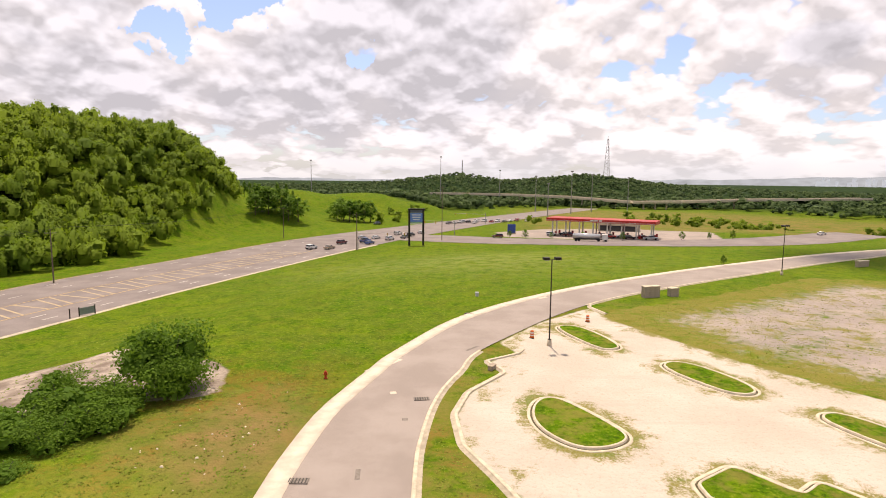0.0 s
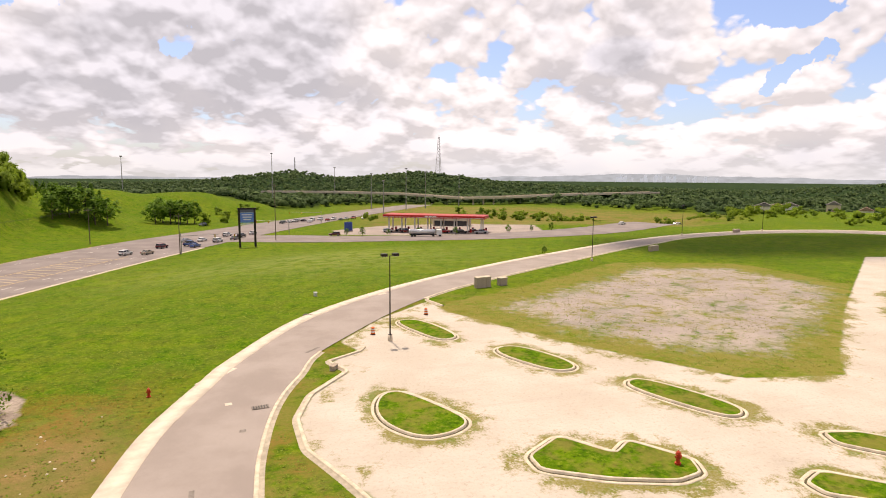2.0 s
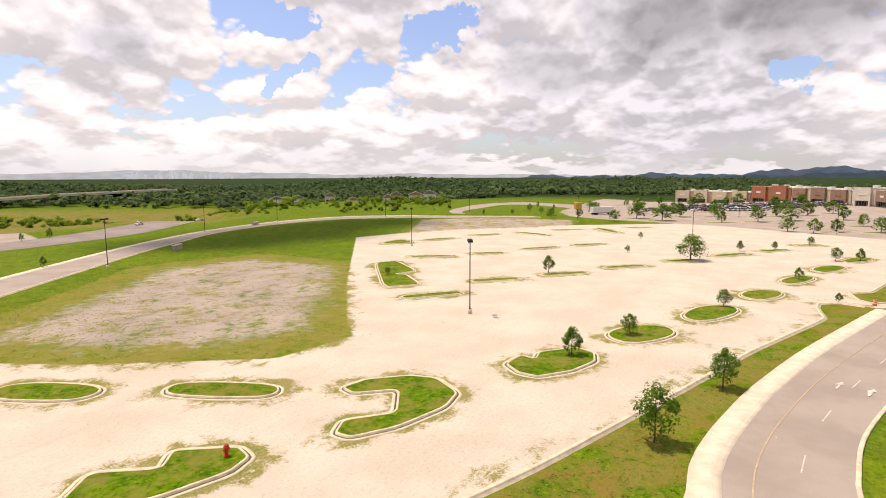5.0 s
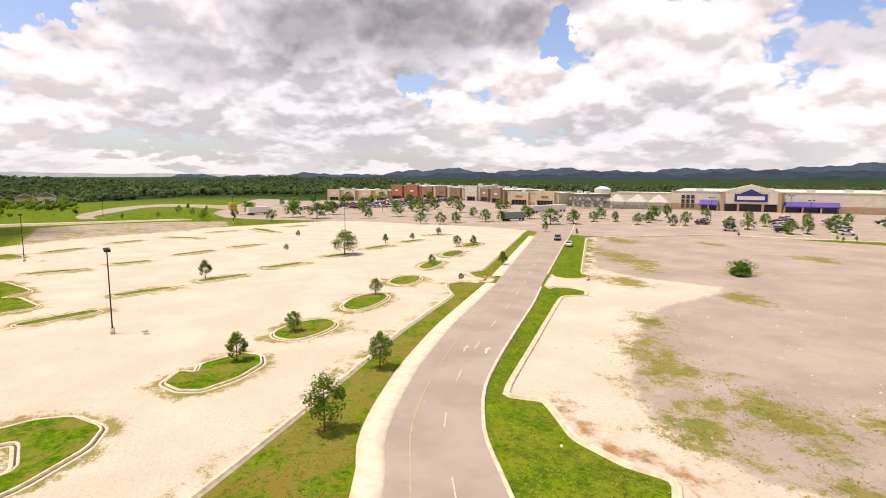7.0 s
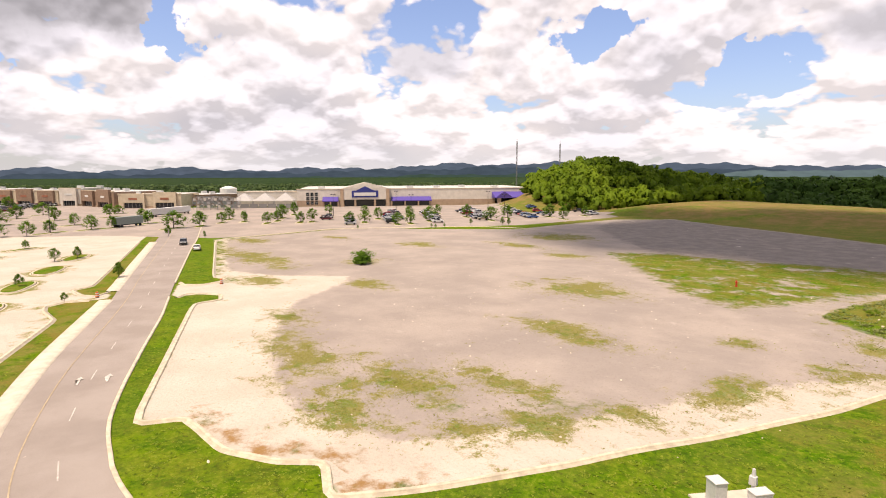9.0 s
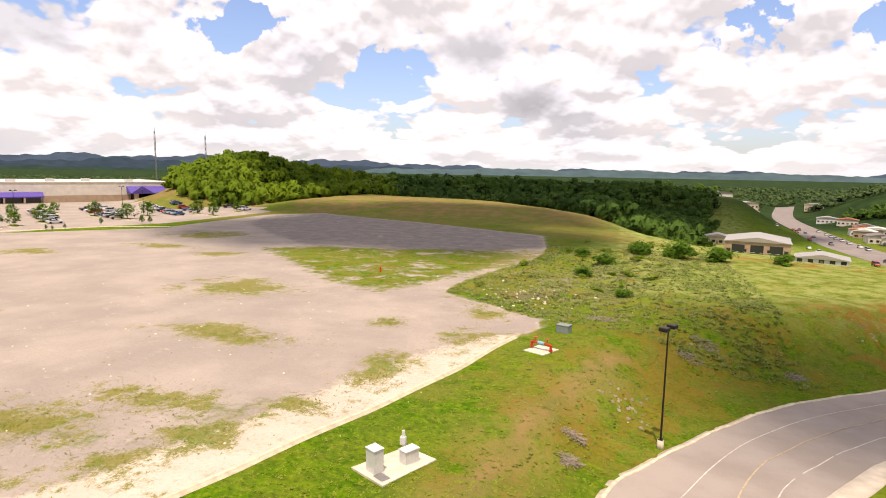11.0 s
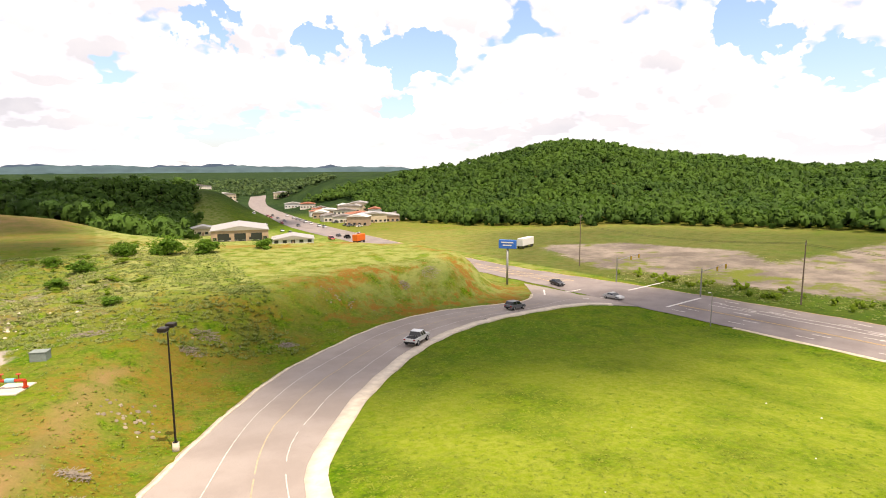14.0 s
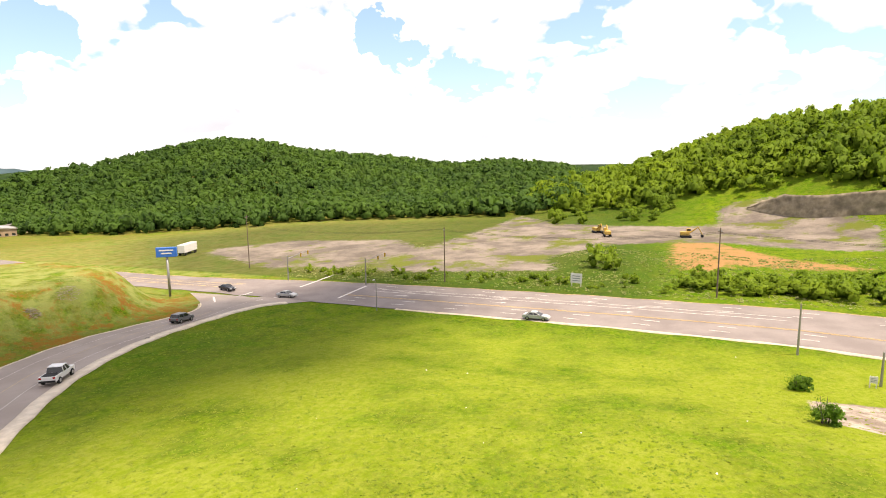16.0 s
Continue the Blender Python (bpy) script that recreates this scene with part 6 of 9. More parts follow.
# backflow pipes on their pad
slab("pad_2", [(9.6, -63.2), (7.2, -62.0), (5.8, -64.8), (8.2, -66.0)], 0.1, "small pale concrete pad under red pipes")
_b = new("backflow_valve")
_b.matrix_basis = pose(7.7, -64, hz(7.7, -64) + 0.1, 0, 0, -25)
for s in (-1, 1):
    bm = bmesh.new()
    rod(bm, (s * 1.25, 0, 0), (s * 1.25, 0, 0.75), 0.16, 0.16, 10)
    rod(bm, (s * 1.25, 0, 0.75), (s * 0.4, 0, 0.75), 0.15, 0.15, 10)
    rod(bm, (s * 1.25, 0, 0.1), (s * 1.25, 0, 0.16), 0.26, 0.26, 10)
    rod(bm, (s * 0.75, 0, 0.75), (s * 0.75, 0, 1.35), 0.05, 0.05, 6)
    p = part("pipe", bm, M_RED, _b, "weathered red pipe")
    bm = bmesh.new()
    bmesh.ops.create_cone(bm, cap_ends=True, segments=12, radius1=0.22, radius2=0.22, depth=0.05, matrix=Matrix.Translation((s * 0.75, 0, 1.35)))
    part("hand_wheel", bm, M_RED, p)
bm = bmesh.new()
rod(bm, (-0.4, 0, 0.75), (0.4, 0, 0.75), 0.22, 0.22, 12)
part("valve_body", bm, plain("valve_blue", (0.2, 0.42, 0.5), 0.5), _b, "pale blue valve body")
tagged(_b, "red backflow valve assembly on a small pad", "valve")
cabinet(6.0, -73, 1.6, 1.2, 1.0, -20, M_GREYBOX, "grey utility box at the lot's end")
cabinet(5.9, 97.6, 0.5, 0.5, 0.7, 10, M_STEELWHITE, "small pale utility box in grass")
cabinet(5.3, 59.2, 1.0, 0.5, 0.5, 60, M_BLOCK, "low tan utility vault on the verge", lift=0.02)


def fence_sign(x, y):
    top = new("roadside_panel")
    top.matrix_basis = pose(x, y, hz(x, y), 0, 0, 62)
    for s in (-2.2, -0.6, 2.2):
        bm = bmesh.new()
        box(bm, s - 0.07, -0.07, -0.3, s + 0.07, 0.07, 1.8)
        part("post", bm, M_POLE, top)
    bm = bmesh.new()
    box(bm, -0.6, -0.03, 0.35, 2.2, 0.03, 1.6)
    part("panel", bm, M_GREYBOX, top)
    return tagged(top, "low grey panel on dark posts by the highway", "sign")


fence_sign(-63.8, 100.5)


def pylon_sign(x, y, deg):
    top = new("pylon_sign")
    top.matrix_basis = pose(x, y, hz(x, y), 0, 0, deg)
    for s in (-1, 1):
        bm = bmesh.new()
        v = box(bm, s * 2.6 - 0.35, -0.35, -0.5, s * 2.6 + 0.35, 0.35, 13.6)
        bevelled(bm, v, 0.04)
        part("post", bm, M_POLE, top)
    bm = bmesh.new()
    v = box(bm, -3.1, -0.45, 13.2, 3.1, 0.45, 13.75)
    part("crown_beam", bm, M_POLE, top)
    bm = bmesh.new()
    box(bm, -2.25, -0.3, 12.2, 2.25, 0.3, 13.2)
    part("name_panel", bm, plain("slate_panel", (0.10, 0.11, 0.16), 0.5), top)
    bm = bmesh.new()
    box(bm, -2.25, -0.32, 8.6, 2.25, 0.32, 12.1)
    scr = part("screen", bm, plain("blue_panel", (0.12, 0.24, 0.62), 0.4), top, "blue advertising screen")
    for i, w in enumerate((1.7, 1.5, 1.2)):
        bm = bmesh.new()
        box(bm, -w, -0.35, 11.2 - i * 0.85, w, -0.33, 11.55 - i * 0.85)
        part("text_bar", bm, M_WHITE, scr)
    bm = bmesh.new()
    box(bm, -2.25, -0.15, 7.9, 2.25, 0.15, 8.3)
    part("cross_beam", bm, M_WHITE, top, "pale cross beam")
    return tagged(top, "tall roadside pylon sign on two dark posts", "sign")


pylon_sign(-10, 214, 8)


def billboard(x, y):
    top = new("billboard")
    top.matrix_basis = pose(x, y, hz(x, y), 0, 0, 130)
    bm = bmesh.new()
    rod(bm, (0, 0, -0.5), (0, 0, 9.3), 0.28, 0.25, 14)
    part("column", bm, M_GALV, top, smooth=True)
    bm = bmesh.new()
    v = box(bm, -2.2, -0.4, 9.2, 2.2, 0.4, 11.4)
    bevelled(bm, v, 0.08)
    pn = part("panel", bm, plain("bright_blue_sign", (0.03, 0.16, 0.55), 0.4), top, "bright blue panel")
    for s in (-1, 1):
        for i, w in enumerate((1.5, 1.1)):
            bm = bmesh.new()
            box(bm, -w, s * 0.43 - 0.01, 10.6 - i * 0.7, w, s * 0.43 + 0.01, 10.9 - i * 0.7)
            part("text_bar", bm, M_WHITE, pn)
    return tagged(top, "blue sign on a single steel column", "sign")


billboard(-88, -114.5)


def notice(x, y, w, h, z, label):
    top = new("notice_board")
    top.matrix_basis = pose(x, y, hz(x, y), 0, 0, 88)
    for s in (-1, 1):
        bm = bmesh.new()
        box(bm, s * w * 0.4 - 0.06, -0.06, -0.3, s * w * 0.4 + 0.06, 0.06, z + h)
        part("post", bm, M_WHITE, top)
    bm = bmesh.new()
    box(bm, -w / 2, -0.12, z, w / 2, -0.07, z + h)
    p = part("board", bm, M_WHITE, top)
    for i in range(3):
        bm = bmesh.new()
        box(bm, -w * 0.35, -0.135, z + h * (0.2 + 0.24 * i), w * 0.35, -0.125, z + h * (0.28 + 0.24 * i))
        part("text_bar", bm, M_GREYBOX, p)
    return tagged(top, label, "sign")


notice(-127.6, -30.7, 2.6, 2.2, 0.9, "white notice board in rough roadside grass")
notice(-79.5, 15.6, 0.8, 0.8, 0.6, "small pale blue notice at the roadside")


# ---- vehicles ----
M_GLASS = plain("dark_car_glass", (0.015, 0.017, 0.02), 0.08, 0.0, spec=0.6)
M_TYRE = plain("tyre_rubber", (0.018, 0.018, 0.018), 0.85)
M_RIM = plain("alloy_rim", (0.45, 0.45, 0.46), 0.3, 0.8)
M_LIGHT = plain("headlamp_glass", (0.75, 0.76, 0.78), 0.12, spec=0.5)
M_TAIL = plain("tail_lamp_red", (0.35, 0.01, 0.01), 0.2, spec=0.5)
PAINTS = {n: Mat("car_paint_" + n, 0.28, 0.15 if n in ("silver", "grey", "tan") else 0.0, 0.5) for n in ("white", "silver", "black", "red", "blue", "grey", "tan", "maroon")}
for _n, _c in (("white", (0.75, 0.75, 0.74)), ("silver", (0.48, 0.49, 0.50)), ("black", (0.015, 0.015, 0.018)), ("red", (0.42, 0.02, 0.02)), ("blue", (0.03, 0.09, 0.28)), ("grey", (0.14, 0.15, 0.16)), ("tan", (0.42, 0.35, 0.26)), ("maroon", (0.13, 0.015, 0.02))):
    PAINTS[_n] = PAINTS[_n].done(_c)

# side profiles, nose at +x: (x, z) round the body, then the roof line
SHAPES = {
    "sedan": (4.7, 1.8, [(-2.35, 0.35), (-2.35, 0.85), (-2.2, 0.98), (-1.55, 1.0), (0.9, 0.95), (2.05, 0.82), (2.33, 0.62), (2.35, 0.35)], [(-1.75, 1.0), (-0.95, 1.43), (0.1, 1.45), (1.1, 0.95)], 0.33),
    "suv": (4.7, 1.9, [(-2.35, 0.42), (-2.35, 0.95), (-2.28, 1.1), (-1.55, 1.1), (1.0, 1.08), (2.1, 0.98), (2.33, 0.75), (2.35, 0.42)], [(-2.25, 1.1), (-1.95, 1.68), (0.3, 1.72), (1.15, 1.08)], 0.38),
    "pickup": (5.8, 1.98, [(-2.9, 0.5), (-2.9, 1.12), (-2.85, 1.16), (-0.85, 1.16), (1.3, 1.16), (2.7, 1.1), (2.88, 0.9), (2.9, 0.5)], [(-0.85, 1.16), (-0.7, 1.85), (0.75, 1.88), (1.45, 1.16)], 0.42),
    "van": (5.2, 1.95, [(-2.6, 0.42), (-2.6, 1.1), (-2.55, 1.2), (-1.5, 1.2), (1.2, 1.15), (2.4, 0.98), (2.58, 0.75), (2.6, 0.42)], [(-2.5, 1.2), (-2.3, 1.8), (0.6, 1.85), (1.7, 1.12)], 0.36)}


def car(kind, paint, full=True):
    length, width, low, roof, wr = SHAPES[kind]
    mat = PAINTS[paint]
    name = {"sedan": "car", "suv": "suv", "pickup": "pickup_truck", "van": "minivan"}[kind]
    top = new(name)
    w = width / 2

    def skin(pts, ws, z_in=None):
        bm = bmesh.new()
        L = [bm.verts.new((x, q, z)) for (x, z), q in zip(pts, ws)]
        R = [bm.verts.new((x, -q, z)) for (x, z), q in zip(pts, ws)]
        n = len(pts)
        bm.faces.new(L[::-1]), bm.faces.new(R)
        for i in range(n):
            bm.faces.new((L[i], L[(i + 1) % n], R[(i + 1) % n], R[i]))
        bmesh.ops.recalc_face_normals(bm, faces=bm.faces)
        return bm

    bm = skin(low, [w * k for k in (0.94, 0.97, 0.97, 0.98, 0.98, 0.95, 0.88, 0.88)])
    bevelled(bm, bm.verts[:], 0.05, 2)
    body = part("body", bm, mat, top)
    # glazed cabin, then the roof and pillars over it
    bm = skin([(x, z - 0.02) if i in (0, 3) else (x, z - 0.05) for i, (x, z) in enumerate(roof)], [w * 0.93, w * 0.76, w * 0.76, w * 0.93])
    part("glasshouse", bm, M_GLASS, top, "dark tinted windows")
    bm = skin([(roof[1][0] - 0.05, roof[1][1] - 0.07), (roof[1][0] + 0.05, roof[1][1]), (roof[2][0] - 0.08, roof[2][1]), (roof[2][0] + 0.06, roof[2][1] - 0.07)], [w * 0.79] * 4)
    part("roof", bm, mat, top)
    for s in (-1, 1) if full else ():
        for f in (0.08, 0.5, 0.93):
            bm = bmesh.new()
            a = Vector((roof[0][0] + (roof[3][0] - roof[0][0]) * f, s * w * 0.945, roof[0][1] - 0.02))
            b = Vector((roof[1][0] + (roof[2][0] - roof[1][0]) * f, s * w * 0.785, roof[1][1] - 0.04))
            rod(bm, a, b, 0.045, 0.04, 5)
            part("pillar", bm, mat, top)
    if kind == "pickup":
        bm = bmesh.new()
        box(bm, -2.75, -w * 0.82, 1.165, -0.95, w * 0.82, 1.175)
        part("bed_liner", bm, M_BLACK, top, "open black cargo bed")
    for sx in (-1, 1):
        for s in (-1, 1):
            bm = bmesh.new()
            cx = sx * length * 0.31
            rod(bm, (cx, s * (w - 0.24), wr), (cx, s * (w + 0.01), wr), wr, wr, 16)
            wh = part("wheel", bm, M_TYRE, top)
            if not full:
                continue
            bm = bmesh.new()
            rod(bm, (cx, s * (w + 0.005), wr), (cx, s * (w + 0.025), wr), wr * 0.62, wr * 0.55, 12)
            part("rim", bm, M_RIM, wh)
    for s in (-1, 1) if full else ():
        bm = bmesh.new()
        box(bm, length / 2 - 0.14, s * w * 0.62 - 0.18, low[-2][1] - 0.04, length / 2 + 0.005, s * w * 0.62 + 0.18, low[-2][1] + 0.12)
        part("headlight", bm, M_LIGHT, top)
        bm = bmesh.new()
        box(bm, -length / 2 - 0.02, s * w * 0.76 - 0.14, low[1][1] - 0.22, -length / 2 + 0.08, s * w * 0.76 + 0.14, low[1][1])
        part("tail_light", bm, M_TAIL, top)
    for e in (-1, 1) if full else ():
        bm = bmesh.new()
        v = box(bm, e * (length / 2 + 0.01) - 0.07, -w * 0.9, low[0][1], e * (length / 2 + 0.01) + 0.07, w * 0.9, low[0][1] + 0.22)
        bevelled(bm, v, 0.03)
        part("bumper", bm, M_BLACK if kind != "sedan" else mat, top)
    word = {"sedan": "saloon car", "suv": "sport utility car", "pickup": "pickup truck", "van": "minivan"}[kind]
    return tagged(top, "%s %s with dark tinted windows" % (paint, word), {"pickup": "truck"}.get(kind, "car"), "vehicles")


_cars = {}


def put_car(kind, paint, x, y, deg, where="", full=True):
    """deg: heading from +x, anticlockwise."""
    m = pose(x, y, hz(x, y) + 0.12, 0, 0, deg)
    dx, dy = math.cos(radians(deg)), math.sin(radians(deg))
    pitch = math.degrees(math.atan2(hz(x + 2 * dx, y + 2 * dy) - hz(x - 2 * dx, y - 2 * dy), 4))
    m = m @ pose(0, 0, 0, 0, -pitch, 0)
    key = (kind, paint, full)
    if key not in _cars:
        _cars[key] = car(kind, paint, full)
        ob = _cars[key]
        ob.matrix_basis = m
    else:
        ob = copy_thing(_cars[key], m)
    if where:
        word = {"sedan": "saloon car", "suv": "sport utility car", "pickup": "pickup truck", "van": "minivan"}[kind]
        ob["label"] = "%s %s %s" % (paint, word, where)
    return ob


put_car("pickup", "white", -39.6, -73.2, 219, "with open bed driving on the curving road")
put_car("suv", "grey", -70, -88.5, 195, "near the highway junction")
put_car("sedan", "silver", -97.5, -30.5, 93, "driving on the highway")
put_car("sedan", "silver", -97.8, -88.5, 92, "crossing the junction")
put_car("sedan", "black", -98.8, -108, 80, "waiting at the junction")
put_car("suv", "grey", 172.6, -47.2, 162, "on the shopping road")
put_car("sedan", "white", 158, -46.5, -18, "on the shopping road")
for _k, _p, _x, _y in (("suv", "white", -45.5, 199), ("sedan", "tan", -39.5, 200), ("suv", "maroon", -38, 216), ("sedan", "blue", -27.6, 217), ("suv", "white", -21.5, 232), ("sedan", "white", -27.5, 236), ("sedan", "silver", -33, 235),
                       ("suv", "black", -14, 250), ("sedan", "grey", -16, 240), ("pickup", "blue", -30, 222), ("suv", "white", -20, 256), ("sedan", "silver", -10, 262)):
    put_car(_k, _p, _x, _y, 66, "queuing on the highway")
for _i, (_x, _y) in enumerate(((6.7, 332), (10, 336), (15, 342), (20, 346), (29, 347), (33, 352), (37, 350), (25, 352), (12, 344), (3, 326), (41, 356), (46, 362), (18, 334), (-36, 314), (52, 360))):
    put_car(("sedan", "suv", "sedan", "van")[_i % 4], ("white", "silver", "black", "white", "red", "white", "grey")[_i % 7], _x, _y, 66 + (_i % 2) * 180, "waiting at the far junction")
put_car("suv", "maroon", 23, 243, 172, "turning by the filling station")
put_car("sedan", "white", 162, 247, 30, "on the filling station road")
put_car("sedan", "white", 205, 262, 35, "on the filling station road")
put_car("suv", "grey", 213, 270, 35, "on the filling station road")


def car_rows(x0, y0, dx, dy, n, deg, skip, where, gap=2.8):
    r = random.Random(int(x0 * 7 + y0))
    l = math.hypot(dx, dy)
    for i in range(n):
        if r.random() < skip:
            continue
        put_car(r.choice(("sedan", "sedan", "suv", "suv", "van", "pickup")), r.choice(("white", "white", "silver", "silver", "black", "red", "grey", "tan", "blue", "maroon")), x0 + dx / l * gap * i, y0 + dy / l * gap * i, deg + r.choice((0, 180)), where, False)


# rows run up to the store front; direction of the rows from the drive to the doors
for _x, _y, _n, _s in ((224, -120, 8, 0.4), (197, -116, 6, 0.6), (192, -132, 16, 0.35), (205, -145, 18, 0.3), (182, -148, 20, 0.25), (194, -157, 18, 0.3), (172, -166, 22, 0.45), (187, -183, 18, 0.4), (172, -194, 14, 0.3), (160, -226, 10, 0.5), (170, -205, 14, 0.4)):
    car_rows(_x, _y, 0.86, -0.51, _n, 60, _s, "parked before the home store")
for _i in range(8):
    car_rows(318 + _i * 17, 58 - _i * 9, 0.55, -0.83, 26, -33, 0.36, "parked at the shopping centre")
    car_rows(324 + _i * 17, 61 - _i * 9, 0.55, -0.83, 26, -33, 0.36, "parked at the shopping centre")


# ---- buildings ----
M_CREAM = plain("cream_render", (0.62, 0.52, 0.38), 0.85, vary=0.1, scale=0.4)
M_PALE = plain("pale_render", (0.72, 0.66, 0.58), 0.85, vary=0.08, scale=0.4)
M_TAN = plain("tan_block", (0.46, 0.33, 0.23), 0.9, vary=0.12, scale=0.5)
M_BRICK = plain("red_brown_brick", (0.36, 0.14, 0.085), 0.9, vary=0.15, scale=0.8)
M_BROWN = plain("brown_brick", (0.30, 0.20, 0.14), 0.9, vary=0.15, scale=0.8)
M_ROOF = plain("pale_flat_roof", (0.60, 0.58, 0.55), 0.9, vary=0.08, scale=0.3)
M_PURPLE = plain("purple_awning", (0.11, 0.075, 0.36), 0.55, vary=0.1)
M_NAVY = plain("navy_sign", (0.035, 0.045, 0.22), 0.4)
M_SHOP = plain("shop_glass", (0.03, 0.035, 0.04), 0.1, spec=0.5)
M_TENT = plain("grey_shade_cloth", (0.46, 0.44, 0.42), 0.8)
M_SHINGLE = plain("grey_shingle", (0.20, 0.18, 0.17), 0.9, vary=0.2)
M_METALROOF = plain("pale_metal_roof", (0.43, 0.40, 0.37), 0.4, 0.3)
M_CANOPY = plain("red_fascia", (0.50, 0.03, 0.025), 0.45)
M_YELLOW = plain("machine_yellow", (0.52, 0.34, 0.07), 0.5)
M_ROCK = plain("grey_rock_face", (0.26, 0.215, 0.15), 0.95, vary=0.35, scale=0.35)


def frame_of(p0, p1):
    """A pose at p0 with x along the front towards p1, y going back from the camera's side, z up; and the length."""
    a, b = Vector((*p0, 0)), Vector((*p1, 0))
    d = (b - a).normalized()
    back = Vector((-d.y, d.x, 0))
    if back.dot((a + b) / 2) < 0:
        back = -back
    z = min(hz(*p0), hz(*p1))
    m = Matrix(((d.x, back.x, 0, p0[0]), (d.y, back.y, 0, p0[1]), (0, 0, 1, z), (0, 0, 0, 1)))
    if m.to_3x3().determinant() < 0:
        m = Matrix(((-d.x, back.x, 0, p1[0]), (-d.y, back.y, 0, p1[1]), (0, 0, 1, z), (0, 0, 0, 1)))
    return m, (b - a).length


def wbox(name, top, mat, x0, y0, z0, x1, y1, z1, label="", r=0.0):
    bm = bmesh.new()
    v = box(bm, x0, y0, z0, x1, y1, z1)
    if r:
        bevelled(bm, v, r)
    return part(name, bm, mat, top, label)


def gable(name, top, mat, x0, x1, y0, y1, z0, z1, over=0.0, label=""):
    """A pitched prism with its ridge running back, from y0 to y1."""
    bm = bmesh.new()
    xm = (x0 + x1) / 2
    pts = [(x0 - over, z0), (x1 + over, z0), (xm, z1)]
    a = [bm.verts.new((x, y0, z)) for x, z in pts]
    b = [bm.verts.new((x, y1, z)) for x, z in pts]
    bm.faces.new(a[::-1]), bm.faces.new(b)
    for i in range(3):
        bm.faces.new((a[i], a[(i + 1) % 3], b[(i + 1) % 3], b[i]))
    bmesh.ops.recalc_face_normals(bm, faces=bm.faces)
    return part(name, bm, mat, top, label)


def wedge(name, top, mat, x0, x1, y_front, y_back, z_low, z_high, label=""):
    """A sloping awning."""
    bm = bmesh.new()
    pts = [(y_front, z_low), (y_back, z_low), (y_back, z_high), (y_front, z_low + 0.5)]
    a = [bm.verts.new((x0, y, z)) for y, z in pts]
    b = [bm.verts.new((x1, y, z)) for y, z in pts]
    bm.faces.new(a[::-1]), bm.faces.new(b)
    for i in range(4):
        bm.faces.new((a[i], a[(i + 1) % 4], b[(i + 1) % 4], b[i]))
    bmesh.ops.recalc_face_normals(bm, faces=bm.faces)
    return part(name, bm, mat, top, label)


